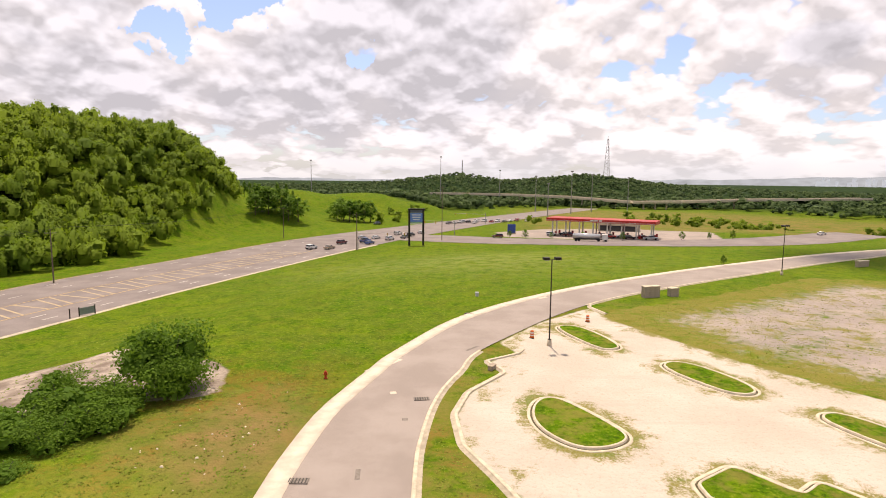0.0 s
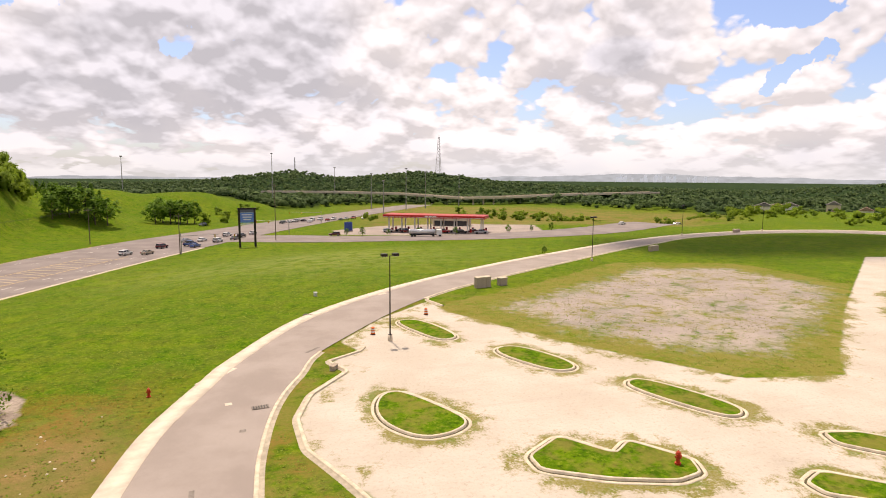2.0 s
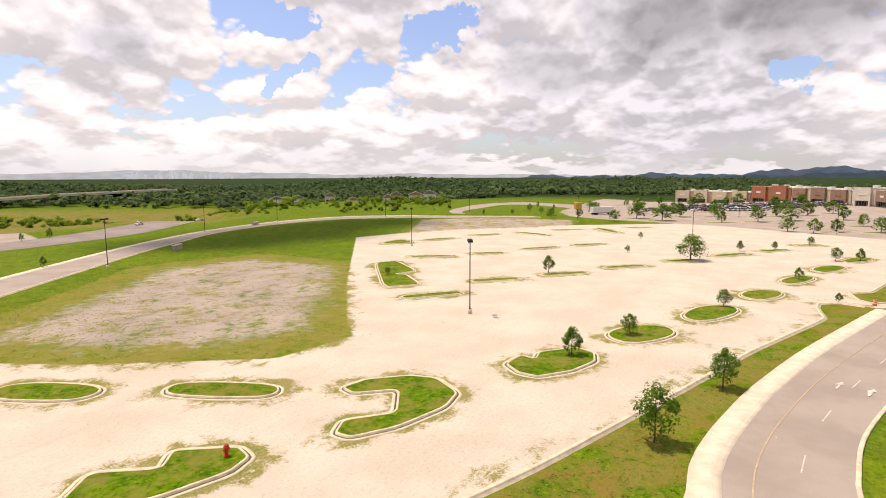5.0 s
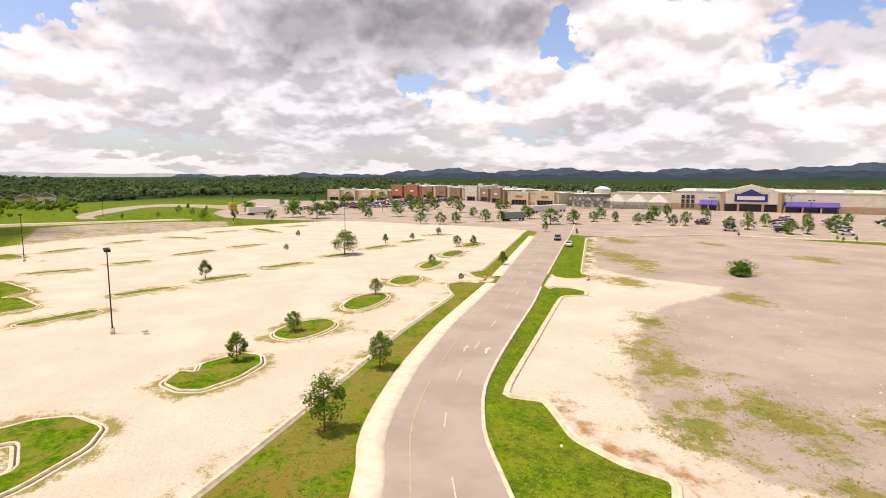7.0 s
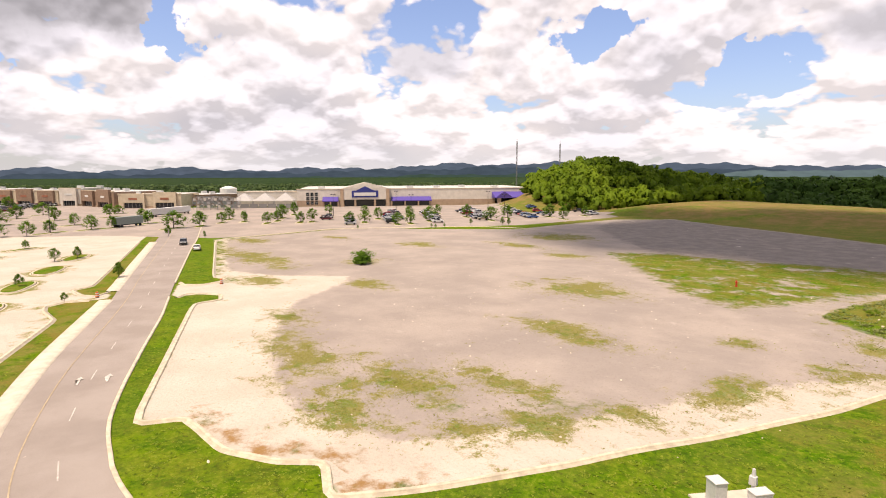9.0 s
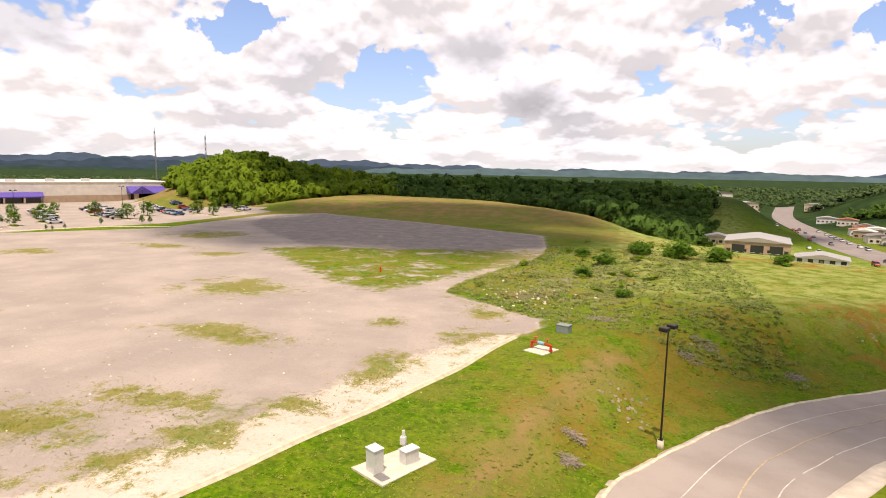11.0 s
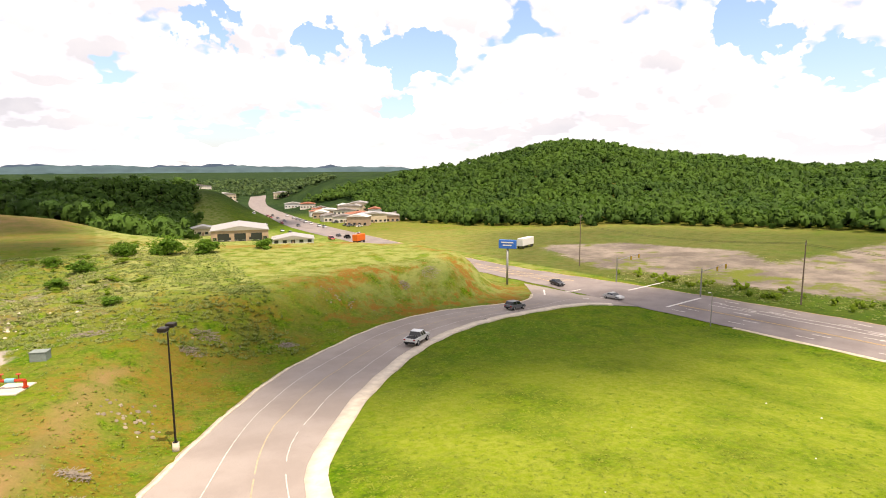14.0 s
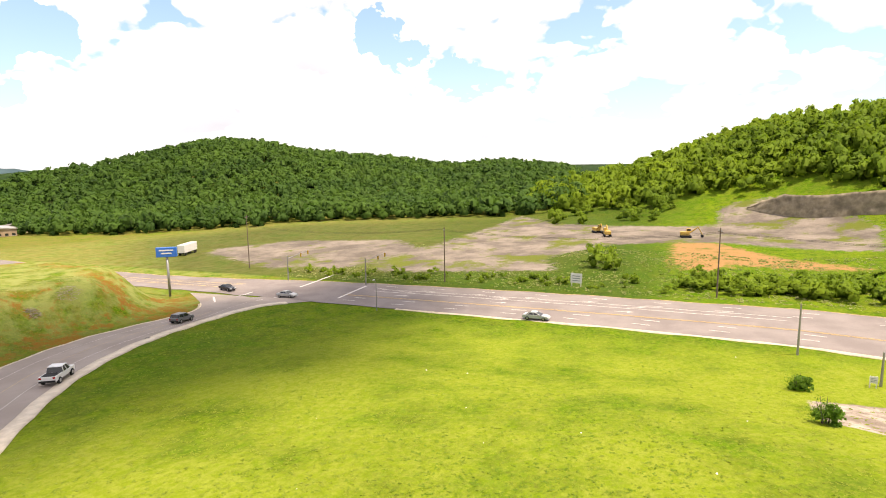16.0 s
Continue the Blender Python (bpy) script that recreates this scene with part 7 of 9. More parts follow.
def home_store():
    top = new("home_store")
    m, length = frame_of((345, -125), (249, -286))
    top.matrix_basis = m
    inv = m.inverted()

    def at(az):
        """Place along the front at a bearing."""
        d = Vector((math.sin(radians(az)), math.cos(radians(az)), 0))
        o, e = inv @ Vector((0, 0, m.translation.z)), inv.to_3x3() @ d
        return o.x + e.x * (-o.y / e.y)

    xs = sorted((at(115.5), at(138.8)))
    L = wbox("wall", top, M_PALE, xs[0], 0, -0.3, xs[1], 85, 10.2, "pale rendered wall")
    wbox("wall_base", top, M_TAN, xs[0] - 0.05, -0.12, -0.3, xs[1] + 0.05, 0.5, 3.6, "tan block base")
    wbox("parapet", top, M_CREAM, xs[0] - 0.2, -0.2, 10.2, xs[1] + 0.2, 0.6, 10.7)
    wbox("roof", top, M_ROOF, xs[0] + 0.6, 0.7, 10.2, xs[1] - 0.6, 84, 10.4)
    for i in range(7):
        wbox("roof_unit", top, M_STEELWHITE, xs[0] + 12 + i * (xs[1] - xs[0] - 20) / 7, 14 + (i % 3) * 9, 10.4, xs[0] + 16 + i * (xs[1] - xs[0] - 20) / 7, 18 + (i % 3) * 9, 11.9)
    # gabled portal
    g = sorted((at(119.6), at(124.3)))
    gm = (g[0] + g[1]) / 2
    p = wbox("portal", top, M_PALE, g[0] + 2, -4.5, 4.2, g[1] - 2, 2, 10.6)
    gable("portal_gable", p, M_PALE, g[0], g[1], -4.6, 6, 10.6, 14.6, 0.6)
    for x in (g[0], g[1] - 2):
        wbox("portal_pier", p, M_TAN, x, -5, -0.2, x + 2, -2.5, 10.4, "tan block pier", 0.08)
    for k in (0.3, 0.7):
        x = g[0] + (g[1] - g[0]) * k
        wbox("portal_pier", p, M_TAN, x - 0.6, -4.6, -0.2, x + 0.6, -3.4, 4.2, "tan block pier")
    wbox("entrance", top, M_SHOP, g[0] + 2.4, -0.3, 0, g[1] - 2.4, 0.2, 3.9, "dark glazed entrance")
    s = wbox("sign_panel", top, M_NAVY, gm - 8, -4.75, 5.4, gm + 8, -4.55, 9.6, "navy sign panel")
    gable("sign_peak", s, M_NAVY, gm - 5.4, gm + 5.4, -4.75, -4.6, 9.6, 12.2)
    wbox("sign_bar", s, M_WHITE, gm - 6.6, -4.9, 6.4, gm + 6.6, -4.76, 8.4)
    # awnings
    for a0, a1, zt in ((117.9, 119.4, 5.8), (124.5, 128.4, 5.6)):
        e = sorted((at(a0), at(a1)))
        aw = wedge("awning", top, M_PURPLE, e[0], e[1], -4.5, 0, 3.0, zt, "purple sloping awning")
        n = max(2, int((e[1] - e[0]) / 7))
        for i in range(n + 1):
            x = e[0] + (e[1] - e[0]) * i / n
            wbox("awning_post", aw, M_TAN, x - 0.4, -4.4, -0.2, x + 0.4, -3.6, 3.1)
        wbox("shopfront", top, M_SHOP, e[0] + 1, -0.25, 0.2, e[1] - 1, -0.13, 2.8)
    # garden centre portal
    e = sorted((at(134.4), at(138.7)))
    for i, x in enumerate((e[0] + 3, (e[0] + e[1]) / 2, e[1] - 3)):
        wbox("portal_pier", top, M_TAN, x - 1, -8.5, -0.2, x + 1, -6.5, 4.6, "tan block pier")
    aw = wedge("awning", top, M_PURPLE, e[0], e[1], -9, 0, 4.4, 8.2, "purple sloping awning")
    gable("awning_gable", aw, M_PURPLE, e[0] + 1, e[0] + 11, -8.8, -2, 5.2, 8.6)
    wbox("entrance", top, M_SHOP, e[0] + 2, -0.2, 0, e[1] - 2, 0.2, 4.2, "dark glazed entrance")
    # window grid
    e = sorted((at(116.3), at(117.5)))
    for r in range(3):
        for c in range(3):
            x = e[0] + (e[1] - e[0]) * (c + 0.15) / 3
            wn = wbox("window", top, M_SHOP, x, -0.28, 1.2 + r * 2.6, x + (e[1] - e[0]) * 0.24, -0.18, 3.2 + r * 2.6)
            wbox("window_frame", wn, M_WHITE, x, -0.3, 2.15 + r * 2.6, x + (e[1] - e[0]) * 0.24, -0.26, 2.25 + r * 2.6)
    tagged(top, "long pale home store with purple awnings and gable", "store")
    # shade roofs of the garden yard beside it
    e = sorted((at(109.9), at(115.4)))
    y = new("garden_yard")
    y.matrix_basis = m
    w = (e[1] - e[0]) / 3
    for i in range(3):
        bm = bmesh.new()
        x0, x1 = e[0] + i * w, e[0] + (i + 1) * w
        b = [bm.verts.new(v) for v in ((x0, -10, 4.2), (x1, -10, 4.2), (x1, 6, 4.2), (x0, 6, 4.2))]
        t = bm.verts.new(((x0 + x1) / 2, -2, 8.6))
        for k in range(4):
            bm.faces.new((b[k], b[(k + 1) % 4], t))
        tent = part("shade_roof", bm, M_TENT, y, "grey pyramid shade roof")
        for q in (x0 + 0.3, x1 - 0.3):
            wbox("post", tent, M_GALV, q - 0.12, -9.8, -0.2, q + 0.12, -9.55, 4.3)
    wbox("back_wall", y, M_PALE, e[0], 8, -0.3, e[1] + 6, 40, 8.6)
    wbox("parapet", y, M_CREAM, e[0] - 0.1, 7.8, 8.6, e[1] + 6, 8.5, 9.2)
    for i in range(7):
        wbox("fence_panel", y, M_GALV, e[0] + i * w * 3 / 7, -10.4, 0.2, e[0] + (i + 0.9) * w * 3 / 7, -10.3, 2.4)
    bm = bmesh.new()
    rod(bm, ((e[0] + e[1]) / 2 - 24, 14, 8), ((e[0] + e[1]) / 2 - 24, 14, 11), 5, 5, 20)
    rod(bm, ((e[0] + e[1]) / 2 - 24, 14, 11), ((e[0] + e[1]) / 2 - 24, 14, 12.4), 5, 1.5, 20)
    part("water_tank", bm, M_WHITE, y, "round white tank")
    return tagged(y, "garden yard with grey pyramid shade roofs", "garden centre")


home_store()


def shop_block(p0, p1, h, depth, mat, portal, label, sign=M_WHITE):
    top = new("shop_building")
    m, L = frame_of(p0, p1)
    top.matrix_basis = m
    wbox("wall", top, mat, 0, 0, -0.3, L, depth, h)
    wbox("parapet", top, M_CREAM, -0.2, -0.25, h, L + 0.2, 0.5, h + 0.6)
    wbox("roof", top, M_ROOF, 0.5, 0.6, h, L - 0.5, depth - 0.4, h + 0.2)
    wbox("wall_base", top, M_TAN, -0.04, -0.14, -0.3, L + 0.04, 0.4, 1.2)
    n = max(1, int(L / 16))
    for i in range(n):
        x0, x1 = L * (i + 0.14) / n, L * (i + 0.86) / n
        sf = wbox("shopfront", top, M_SHOP, x0 + 1, -0.3, 0.2, x1 - 1, -0.1, 3.2, "dark shop window")
        for k in range(4):
            xx = x0 + 1 + (x1 - x0 - 2) * (k + 1) / 5
            wbox("mullion", sf, M_GALV, xx - 0.08, -0.36, 0.2, xx + 0.08, -0.29, 3.2)
        wbox("portal", top, portal, x0, -1.6, 3.3, x1, 0.2, h + (1.4 if i % 2 else 0.4))
        wbox("portal_pier", top, portal, x0, -1.6, -0.2, x0 + 1.1, -0.3, 3.3)
        wbox("portal_pier", top, portal, x1 - 1.1, -1.6, -0.2, x1, -0.3, 3.3)
        wbox("sign_bar", top, sign, (x0 + x1) / 2 - 2.4, -1.75, h * 0.62, (x0 + x1) / 2 + 2.4, -1.62, h * 0.62 + 1.2)
    for i in range(max(2, int(L / 14))):
        wbox("roof_unit", top, M_STEELWHITE, 4 + i * 13, depth * 0.4, h + 0.2, 7 + i * 13, depth * 0.4 + 3, h + 1.8)
    return tagged(top, label, "shop building", "shops of the centre")


shop_block((552, 70), (519, 10), 9.4, 40, M_TAN, M_CREAM, "cream and tan flat-roofed department store")
shop_block((519, 9.6), (483, -16), 12.0, 36, M_BRICK, M_BRICK, "red-brown brick cinema block of the centre")
shop_block((482, -16.5), (441, -47), 9.6, 34, M_CREAM, M_BROWN, "cream shop row with brown portals", M_BRICK)
shop_block((440, -47.5), (431, -58), 10.8, 30, M_PALE, M_PALE, "tall pale shop block of the centre")
shop_block((430.5, -58.5), (386, -68.5), 9.4, 30, M_BROWN, M_BROWN, "brown brick shop block of the centre")
shop_block((382, -70), (361, -99), 8.0, 30, M_CREAM, M_CREAM, "yellow-cream shop row with low parapet", M_BRICK)
shop_block((398, -110), (372, -112), 7.0, 26, M_BROWN, M_TAN, "brown block behind the garden yard")


def trailer(x, y, deg, l, mat, label):
    top = new("trailer")
    top.matrix_basis = pose(x, y, hz(x, y), 0, 0, deg)
    wbox("box", top, mat, -l / 2, -1.25, 1.1, l / 2, 1.25, 3.9, "", 0.05)
    wbox("chassis", top, M_BLACK, -l / 2 + 0.3, -0.5, 0.75, l / 2 - 0.3, 0.5, 1.1)
    for sx in (-0.4, -0.3, 0.38):
        for s in (-1, 1):
            bm = bmesh.new()
            rod(bm, (sx * l, s * 0.95, 0.5), (sx * l, s * 1.22, 0.5), 0.5, 0.5, 14)
            part("wheel", bm, M_TYRE, top)
    return tagged(top, label, "trailer", "trailers and buses")


trailer(247, -48, -60, 12, M_GREYBOX, "grey box trailer beside the shopping road")
trailer(305, -82, -55, 15, M_WHITE, "long white trailer behind the shops")
trailer(297, -72, -55, 15, M_STEELWHITE, "long silver trailer behind the shops")
trailer(288, 70, -40, 12, M_WHITE, "long white bus in the car park")
trailer(-144, -176, 25, 10, M_WHITE, "white trailer parked on a dirt lot")
trailer(*polar(-157.2, 262), 35, 7, M_ORANGE, "orange machine trailer beyond the grassy mound")

_o = new("orange_banner")
_o.matrix_basis = pose(237, 67.5, hz(237, 67.5), 0, 0, 40)
wbox("banner", _o, M_YELLOW, -1.3, -1.3, 5.6, 1.3, 1.3, 8.4, "", 0.2)
wbox("strap", _o, M_BLACK, -1.34, -1.34, 6.9, 1.34, 1.34, 7.0)
tagged(_o, "orange inflatable sign wrapped round a lamp post", "sign")


# filling station
def station():
    top = new("filling_station_canopy")
    p0, p1 = polar(10.1, 256), polar(20.2, 246)
    m, L = frame_of(p0, p1)
    top.matrix_basis = m
    z = -m.translation.z
    wbox("roof_deck", top, M_ROOF, 0.2, 0.2, z + 2.4, L - 0.2, 11.8, z + 3.3)
    f = wbox("fascia", top, M_CANOPY, 0, 0, z + 2.2, L, 12, z + 3.5, "bright red fascia")
    wbox("fascia_stripe", f, M_WHITE, 0.2, -0.05, z + 2.45, L - 0.2, -0.01, z + 2.6)
    for k in (0.42, 0.46, 0.5):
        wbox("sign_bar", f, M_WHITE, L * k, -0.08, z + 2.75, L * k + 1.4, -0.02, z + 3.25)
    for i in range(8):
        for y in (3, 9):
            wbox("column", top, M_WHITE, 2 + i * (L - 4) / 7 - 0.25, y - 0.25, -0.3, 2 + i * (L - 4) / 7 + 0.25, y + 0.25, z + 2.4)
    tagged(top, "long red filling station canopy on white columns", "canopy")
    for i in range(8):
        for y in (3, 9):
            x = 2 + i * (L - 4) / 7 + 1.4
            q = m @ Vector((x, y, 0))
            pm = new("fuel_pump")
            pm.matrix_basis = Matrix.Translation((q.x, q.y, hz(q.x, q.y))) @ m.to_3x3().to_4x4()
            wbox("plinth", pm, M_CONC, -0.9, -0.6, -0.1, 0.9, 0.6, 0.18)
            b = wbox("cabinet", pm, M_CANOPY, -0.4, -0.35, 0.18, 0.4, 0.35, 1.9, "", 0.03)
            wbox("display", b, M_SHOP, -0.3, -0.38, 1.3, 0.3, -0.36, 1.7)
            tagged(pm, "red fuel pump under the canopy", "fuel pump", "pumps of the filling station")
    for i in range(11):
        q = m @ Vector((2.2 + i * (L - 4) / 10, 5.8 if i % 2 else 0.8, 0))
        put_car(("suv", "sedan", "pickup", "sedan")[i % 4], ("white", "black", "maroon", "silver", "grey", "white", "red")[i % 7], q.x, q.y, -10 + (i % 2) * 180, "at the filling station", False)
    # kiosk behind
    q0, q1 = polar(15, 285), polar(18.6, 282)
    mm, LL = frame_of(q0, q1)
    k = new("kiosk")
    k.matrix_basis = mm
    wbox("wall", k, M_CREAM, 0, 0, -0.3, LL, 9, 4.4)
    wbox("roof", k, M_BROWN, -0.4, -0.4, 4.4, LL + 0.4, 9.4, 4.9)
    wbox("shopfront", k, M_SHOP, 1, -0.1, 0.3, LL - 1, -0.02, 2.8)
    tagged(k, "low cream filling station kiosk", "kiosk")
    # tanker
    t = new("tank_truck")
    q = polar(14.2, 236)
    t.matrix_basis = pose(q[0], q[1], hz(*q), 0, 0, -12)
    bm = bmesh.new()
    rod(bm, (-6, 0, 2.1), (4, 0, 2.1), 1.05, 1.05, 20)
    rod(bm, (4, 0, 2.1), (4.35, 0, 2.1), 1.05, 0.7, 20)
    rod(bm, (-6.35, 0, 2.1), (-6, 0, 2.1), 0.7, 1.05, 20)
    part("tank", bm, plain("polished_tank", (0.7, 0.7, 0.7), 0.25, 0.7), t, "polished steel tank", True)
    c = wbox("cab", t, M_WHITE, 5, -1.2, 0.7, 7.2, 1.2, 3.0, "", 0.12)
    wbox("windscreen", c, M_SHOP, 6.6, -1.05, 1.9, 7.23, 1.05, 2.75)
    wbox("chassis", t, M_BLACK, -6, -0.5, 0.7, 7, 0.5, 1.0)
    for x in (-5, -3.9, 3.6, 6.4):
        for s in (-1, 1):
            bm = bmesh.new()
            rod(bm, (x, s * 0.9, 0.5), (x, s * 1.2, 0.5), 0.5, 0.5, 14)
            part("wheel", bm, M_TYRE, t)
    tagged(t, "polished steel tank truck with a white cab", "truck")
    for x, y, h in ((28, 243, 3.2), (34, 239, 4), (57, 236, 3.4), (72, 231, 3.6), (96, 232, 3.6), (108, 234, 3), (118, 235, 4), (45, 240, 2.5)):
        put_tree(x, y, h, None, 0.8, "young tree beside the filling station")
    s = new("blue_sign")
    s.matrix_basis = pose(31, 262, hz(31, 262), 0, 0, 5)
    wbox("panel", s, plain("deep_blue", (0.03, 0.07, 0.28), 0.4), -1.8, -0.4, 0.4, 1.8, 0.4, 4.4, "", 0.08)
    wbox("base", s, M_BLOCK, -2, -0.6, -0.2, 2, 0.6, 0.5)
    tagged(s, "deep blue monument sign at the junction", "sign")


station()


# viaduct of the motorway beyond
def viaduct():
    top = new("viaduct")
    pts = [Vector((*polar(a, r), z)) for a, r, z in ((-1, 700, 2), (6, 660, 2.5), (12, 620, 2), (18, 590, -1), (22, 600, 0), (28, 650, 2), (36, 760, 3))]
    for i, (a, b) in enumerate(zip(pts, pts[1:])):
        bm = bmesh.new()
        d = b - a
        m = Matrix.Translation((a + b) / 2) @ d.to_track_quat("X", "Z").to_matrix().to_4x4()
        box(bm, -d.length / 2 - 1, -7, -1.2, d.length / 2 + 1, 7, 0, m)
        dk = part("deck", bm, M_CONC, top)
        for s in (-1, 1):
            bm = bmesh.new()
            box(bm, -d.length / 2 - 1, s * 7 - 0.2, 0, d.length / 2 + 1, s * 7 + 0.2, 1.0, m)
            part("barrier", bm, M_WALK, dk)
        if i in (1, 2, 3, 4):
            for k in (0.25, 0.5, 0.75):
                q = a + d * k
                bm = bmesh.new()
                rod(bm, (q.x, q.y, hz(q.x, q.y) - 1), (q.x, q.y, q.z - 1), 0.9, 0.9, 12)
                part("pier", bm, M_CONC, top)
    return tagged(top, "long pale concrete motorway viaduct beyond the junction", "bridge")


viaduct()


def gabled_house(x, y, deg, w, d, h, wall, roof, label, name="house", rise=2.6):
    top = new(name)
    top.matrix_basis = pose(x, y, hz(x, y), 0, 0, deg)
    wbox("wall", top, wall, -w / 2, -d / 2, -1, w / 2, d / 2, h)
    r = gable("roof", top, roof, -w / 2, w / 2, -d / 2 - 0.5, d / 2 + 0.5, h, h + rise, 0.5)
    n = max(2, int(w / 3.2))
    for i in range(n):
        x0 = -w / 2 + w * (i + 0.25) / n
        wn = wbox("window", top, M_SHOP, x0, -d / 2 - 0.06, 1.0, x0 + w * 0.5 / n, -d / 2 + 0.02, 2.4)
        wbox("sill", wn, M_WHITE, x0 - 0.1, -d / 2 - 0.14, 0.9, x0 + w * 0.5 / n + 0.1, -d / 2 - 0.02, 1.0)
    wbox("door", top, M_BROWN, -0.5, -d / 2 - 0.08, 0, 0.5, -d / 2, 2.1)
    return tagged(top, label, "house", "houses and sheds of the district")


for _i, (_a, _r, _w) in enumerate(((45.0, 470, 12), (46.0, 490, 13), (46.9, 480, 11), (50.0, 470, 8), (52.2, 500, 8), (56.4, 470, 9), (57.0, 500, 11), (58.3, 470, 11), (59.0, 490, 12), (60.2, 500, 12), (55.6, 490, 10), (45.6, 510, 12), (59.7, 460, 10))):
    _x, _y = polar(_a, _r)
    gabled_house(_x, _y, -_a, _w, 9, 5.2, (M_PALE, M_TAN, M_WHITE, M_CREAM)[_i % 4], (M_SHINGLE, M_BROWN, M_SHINGLE)[_i % 3], "two-storey house with a grey gabled roof")

# sheds and shops down the valley
_x, _y = polar(-168.3, 306)
gabled_house(_x, _y, -168.3 * -1 + 0, 26, 30, 5.6, M_TAN, M_METALROOF, "wide tan metal workshop with open bays", "workshop", 2.2)
# dark panels on the solid wall stand in for the bays' shaded inside
for _k in (-7.5, 0, 7.5):
    _q = bpy.data.objects["workshop"]
    wbox("bay_opening", _q, M_SHOP, _k - 2.6, -15.12, 0, _k + 2.6, -14.9, 4.2)
_x, _y = polar(-163.5, 272)
gabled_house(_x, _y, 163.5, 18, 14, 2.6, M_STEELWHITE, M_METALROOF, "low shed with a pale grey metal roof", "shed", 1.8)
for _i, (_a, _r, _w, _d, _h) in enumerate(((-171.5, 345, 14, 10, 4), (-158.5, 520, 20, 14, 4), (-157, 470, 24, 14, 4.5), (-155.2, 430, 30, 18, 5), (-153.5, 450, 22, 12, 4), (-162, 640, 16, 12, 5), (-163.4, 700, 18, 12, 5), (-160.8, 560, 12, 10, 5), (-171.2, 800, 34, 14, 9),
                                           (-172.4, 840, 40, 16, 9), (-173.4, 860, 44, 16, 8), (-170.6, 830, 26, 14, 12), (-164.4, 900, 22, 14, 8))):
    _x, _y = polar(_a, _r)
    gabled_house(_x, _y, -_a, _w, _d, _h, (M_CREAM, M_PALE, M_WHITE, M_TAN)[_i % 4], (M_METALROOF, M_SHINGLE, M_BRICK)[_i % 3], "small commercial building down in the valley", "shop_shed", 1.8)
for _i in range(26):
    _t = random.Random(_i).uniform(0, 1)
    _p = hw(0.25 + 0.5 * (_i % 2), -560, -250)
    _p = _p[int(_t * (len(_p) - 1))]
    put_car(("sedan", "suv", "pickup", "van")[_i % 4], ("white", "silver", "black", "red", "grey", "white")[_i % 6], _p[0] + (18 if _i % 3 == 0 else 0), _p[1], 85, "down in the valley", False)


# masts
def lattice_tower(az, r, h, w, label, guyed=False):
    x, y = polar(az, r)
    top = new("radio_mast")
    top.matrix_basis = pose(x, y, hz(x, y))
    bm = bmesh.new()
    n = max(6, int(h / 7))
    legs = [(math.cos(a), math.sin(a)) for a in (0.5, 2.6, 4.7)]
    rad = lambda z: w * (1 - 0.8 * z / h) if not guyed else w * 0.3
    for i in range(n):
        z0, z1 = h * i / n, h * (i + 1) / n
        for k in range(3):
            a, b = legs[k], legs[(k + 1) % 3]
            rod(bm, (a[0] * rad(z0), a[1] * rad(z0), z0), (a[0] * rad(z1), a[1] * rad(z1), z1), 0.35, 0.35, 4)
            rod(bm, (a[0] * rad(z0), a[1] * rad(z0), z0), (b[0] * rad(z1), b[1] * rad(z1), z1), 0.2, 0.2, 4)
    part("lattice", bm, M_GALV, top)
    bm = bmesh.new()
    rod(bm, (0, 0, h), (0, 0, h * 1.06), 0.3, 0.15, 6)
    part("aerial", bm, M_GALV, top)
    return tagged(top, label, "mast", "masts on the hills")


lattice_tower(15.6, 1280, 84, 8, "tall steel lattice radio tower on a hill")
lattice_tower(136.8, 900, 88, 3, "slender radio mast beyond the woods", True)
lattice_tower(140.9, 900, 82, 3, "slender radio mast beyond the woods", True)
lattice_tower(1.8, 1500, 38, 3, "small radio mast on a wooded hill", True)
lattice_tower(-29.4, 310, 10, 1.2, "short aerial above the hillside trees", True)


def high_mast(az, r, h):
    x, y = polar(az, r)
    top = new("high_mast_light")
    top.matrix_basis = pose(x, y, hz(x, y))
    bm = bmesh.new()
    rod(bm, (0, 0, -1), (0, 0, h), 0.45, 0.2, 8)
    part("pole", bm, M_GALV, top)
    bm = bmesh.new()
    rod(bm, (0, 0, h - 0.5), (0, 0, h + 0.4), 1.1, 1.1, 10)
    part("lamp_ring", bm, M_GALV, top)
    return tagged(top, "high mast light of the motorway junction", "lamp post", "high masts")


for _a, _r, _h in ((-12.8, 560, 36), (-0.3, 520, 44), (9, 500, 30), (12.4, 480, 34), (14.3, 520, 32), (10.2, 430, 24), (17.6, 560, 30), (5.5, 600, 36)):
    high_mast(_a, _r, _h)

# groves round the memorial garden across the highway
for _i, (_a, _r) in enumerate(((-18, 292), (-17.4, 300), (-16.8, 296), (-16.2, 304), (-15.6, 298), (-15, 294), (-14.6, 302), (-17.8, 308), (-14.1, 297), (-10.4, 330), (-9.8, 336), (-9.2, 332), (-8.4, 336), (-7.8, 330), (-7.2, 334), (-8.8, 344), (-10, 346))):
    _x, _y = polar(_a, _r)
    put_tree(_x, _y, random.uniform(10.5, 14), None, 1.1, "full dark green tree in a garden grove")
for _i in range(16):
    _a = -24 + 0.62 * _i + random.uniform(-0.2, 0.2)
    _x, _y = polar(_a, 372 + 8 * math.sin(_i))
    put_tree(_x, _y, random.uniform(8, 12), 2, 0.5, "slim dark conifer at the edge of the woods")


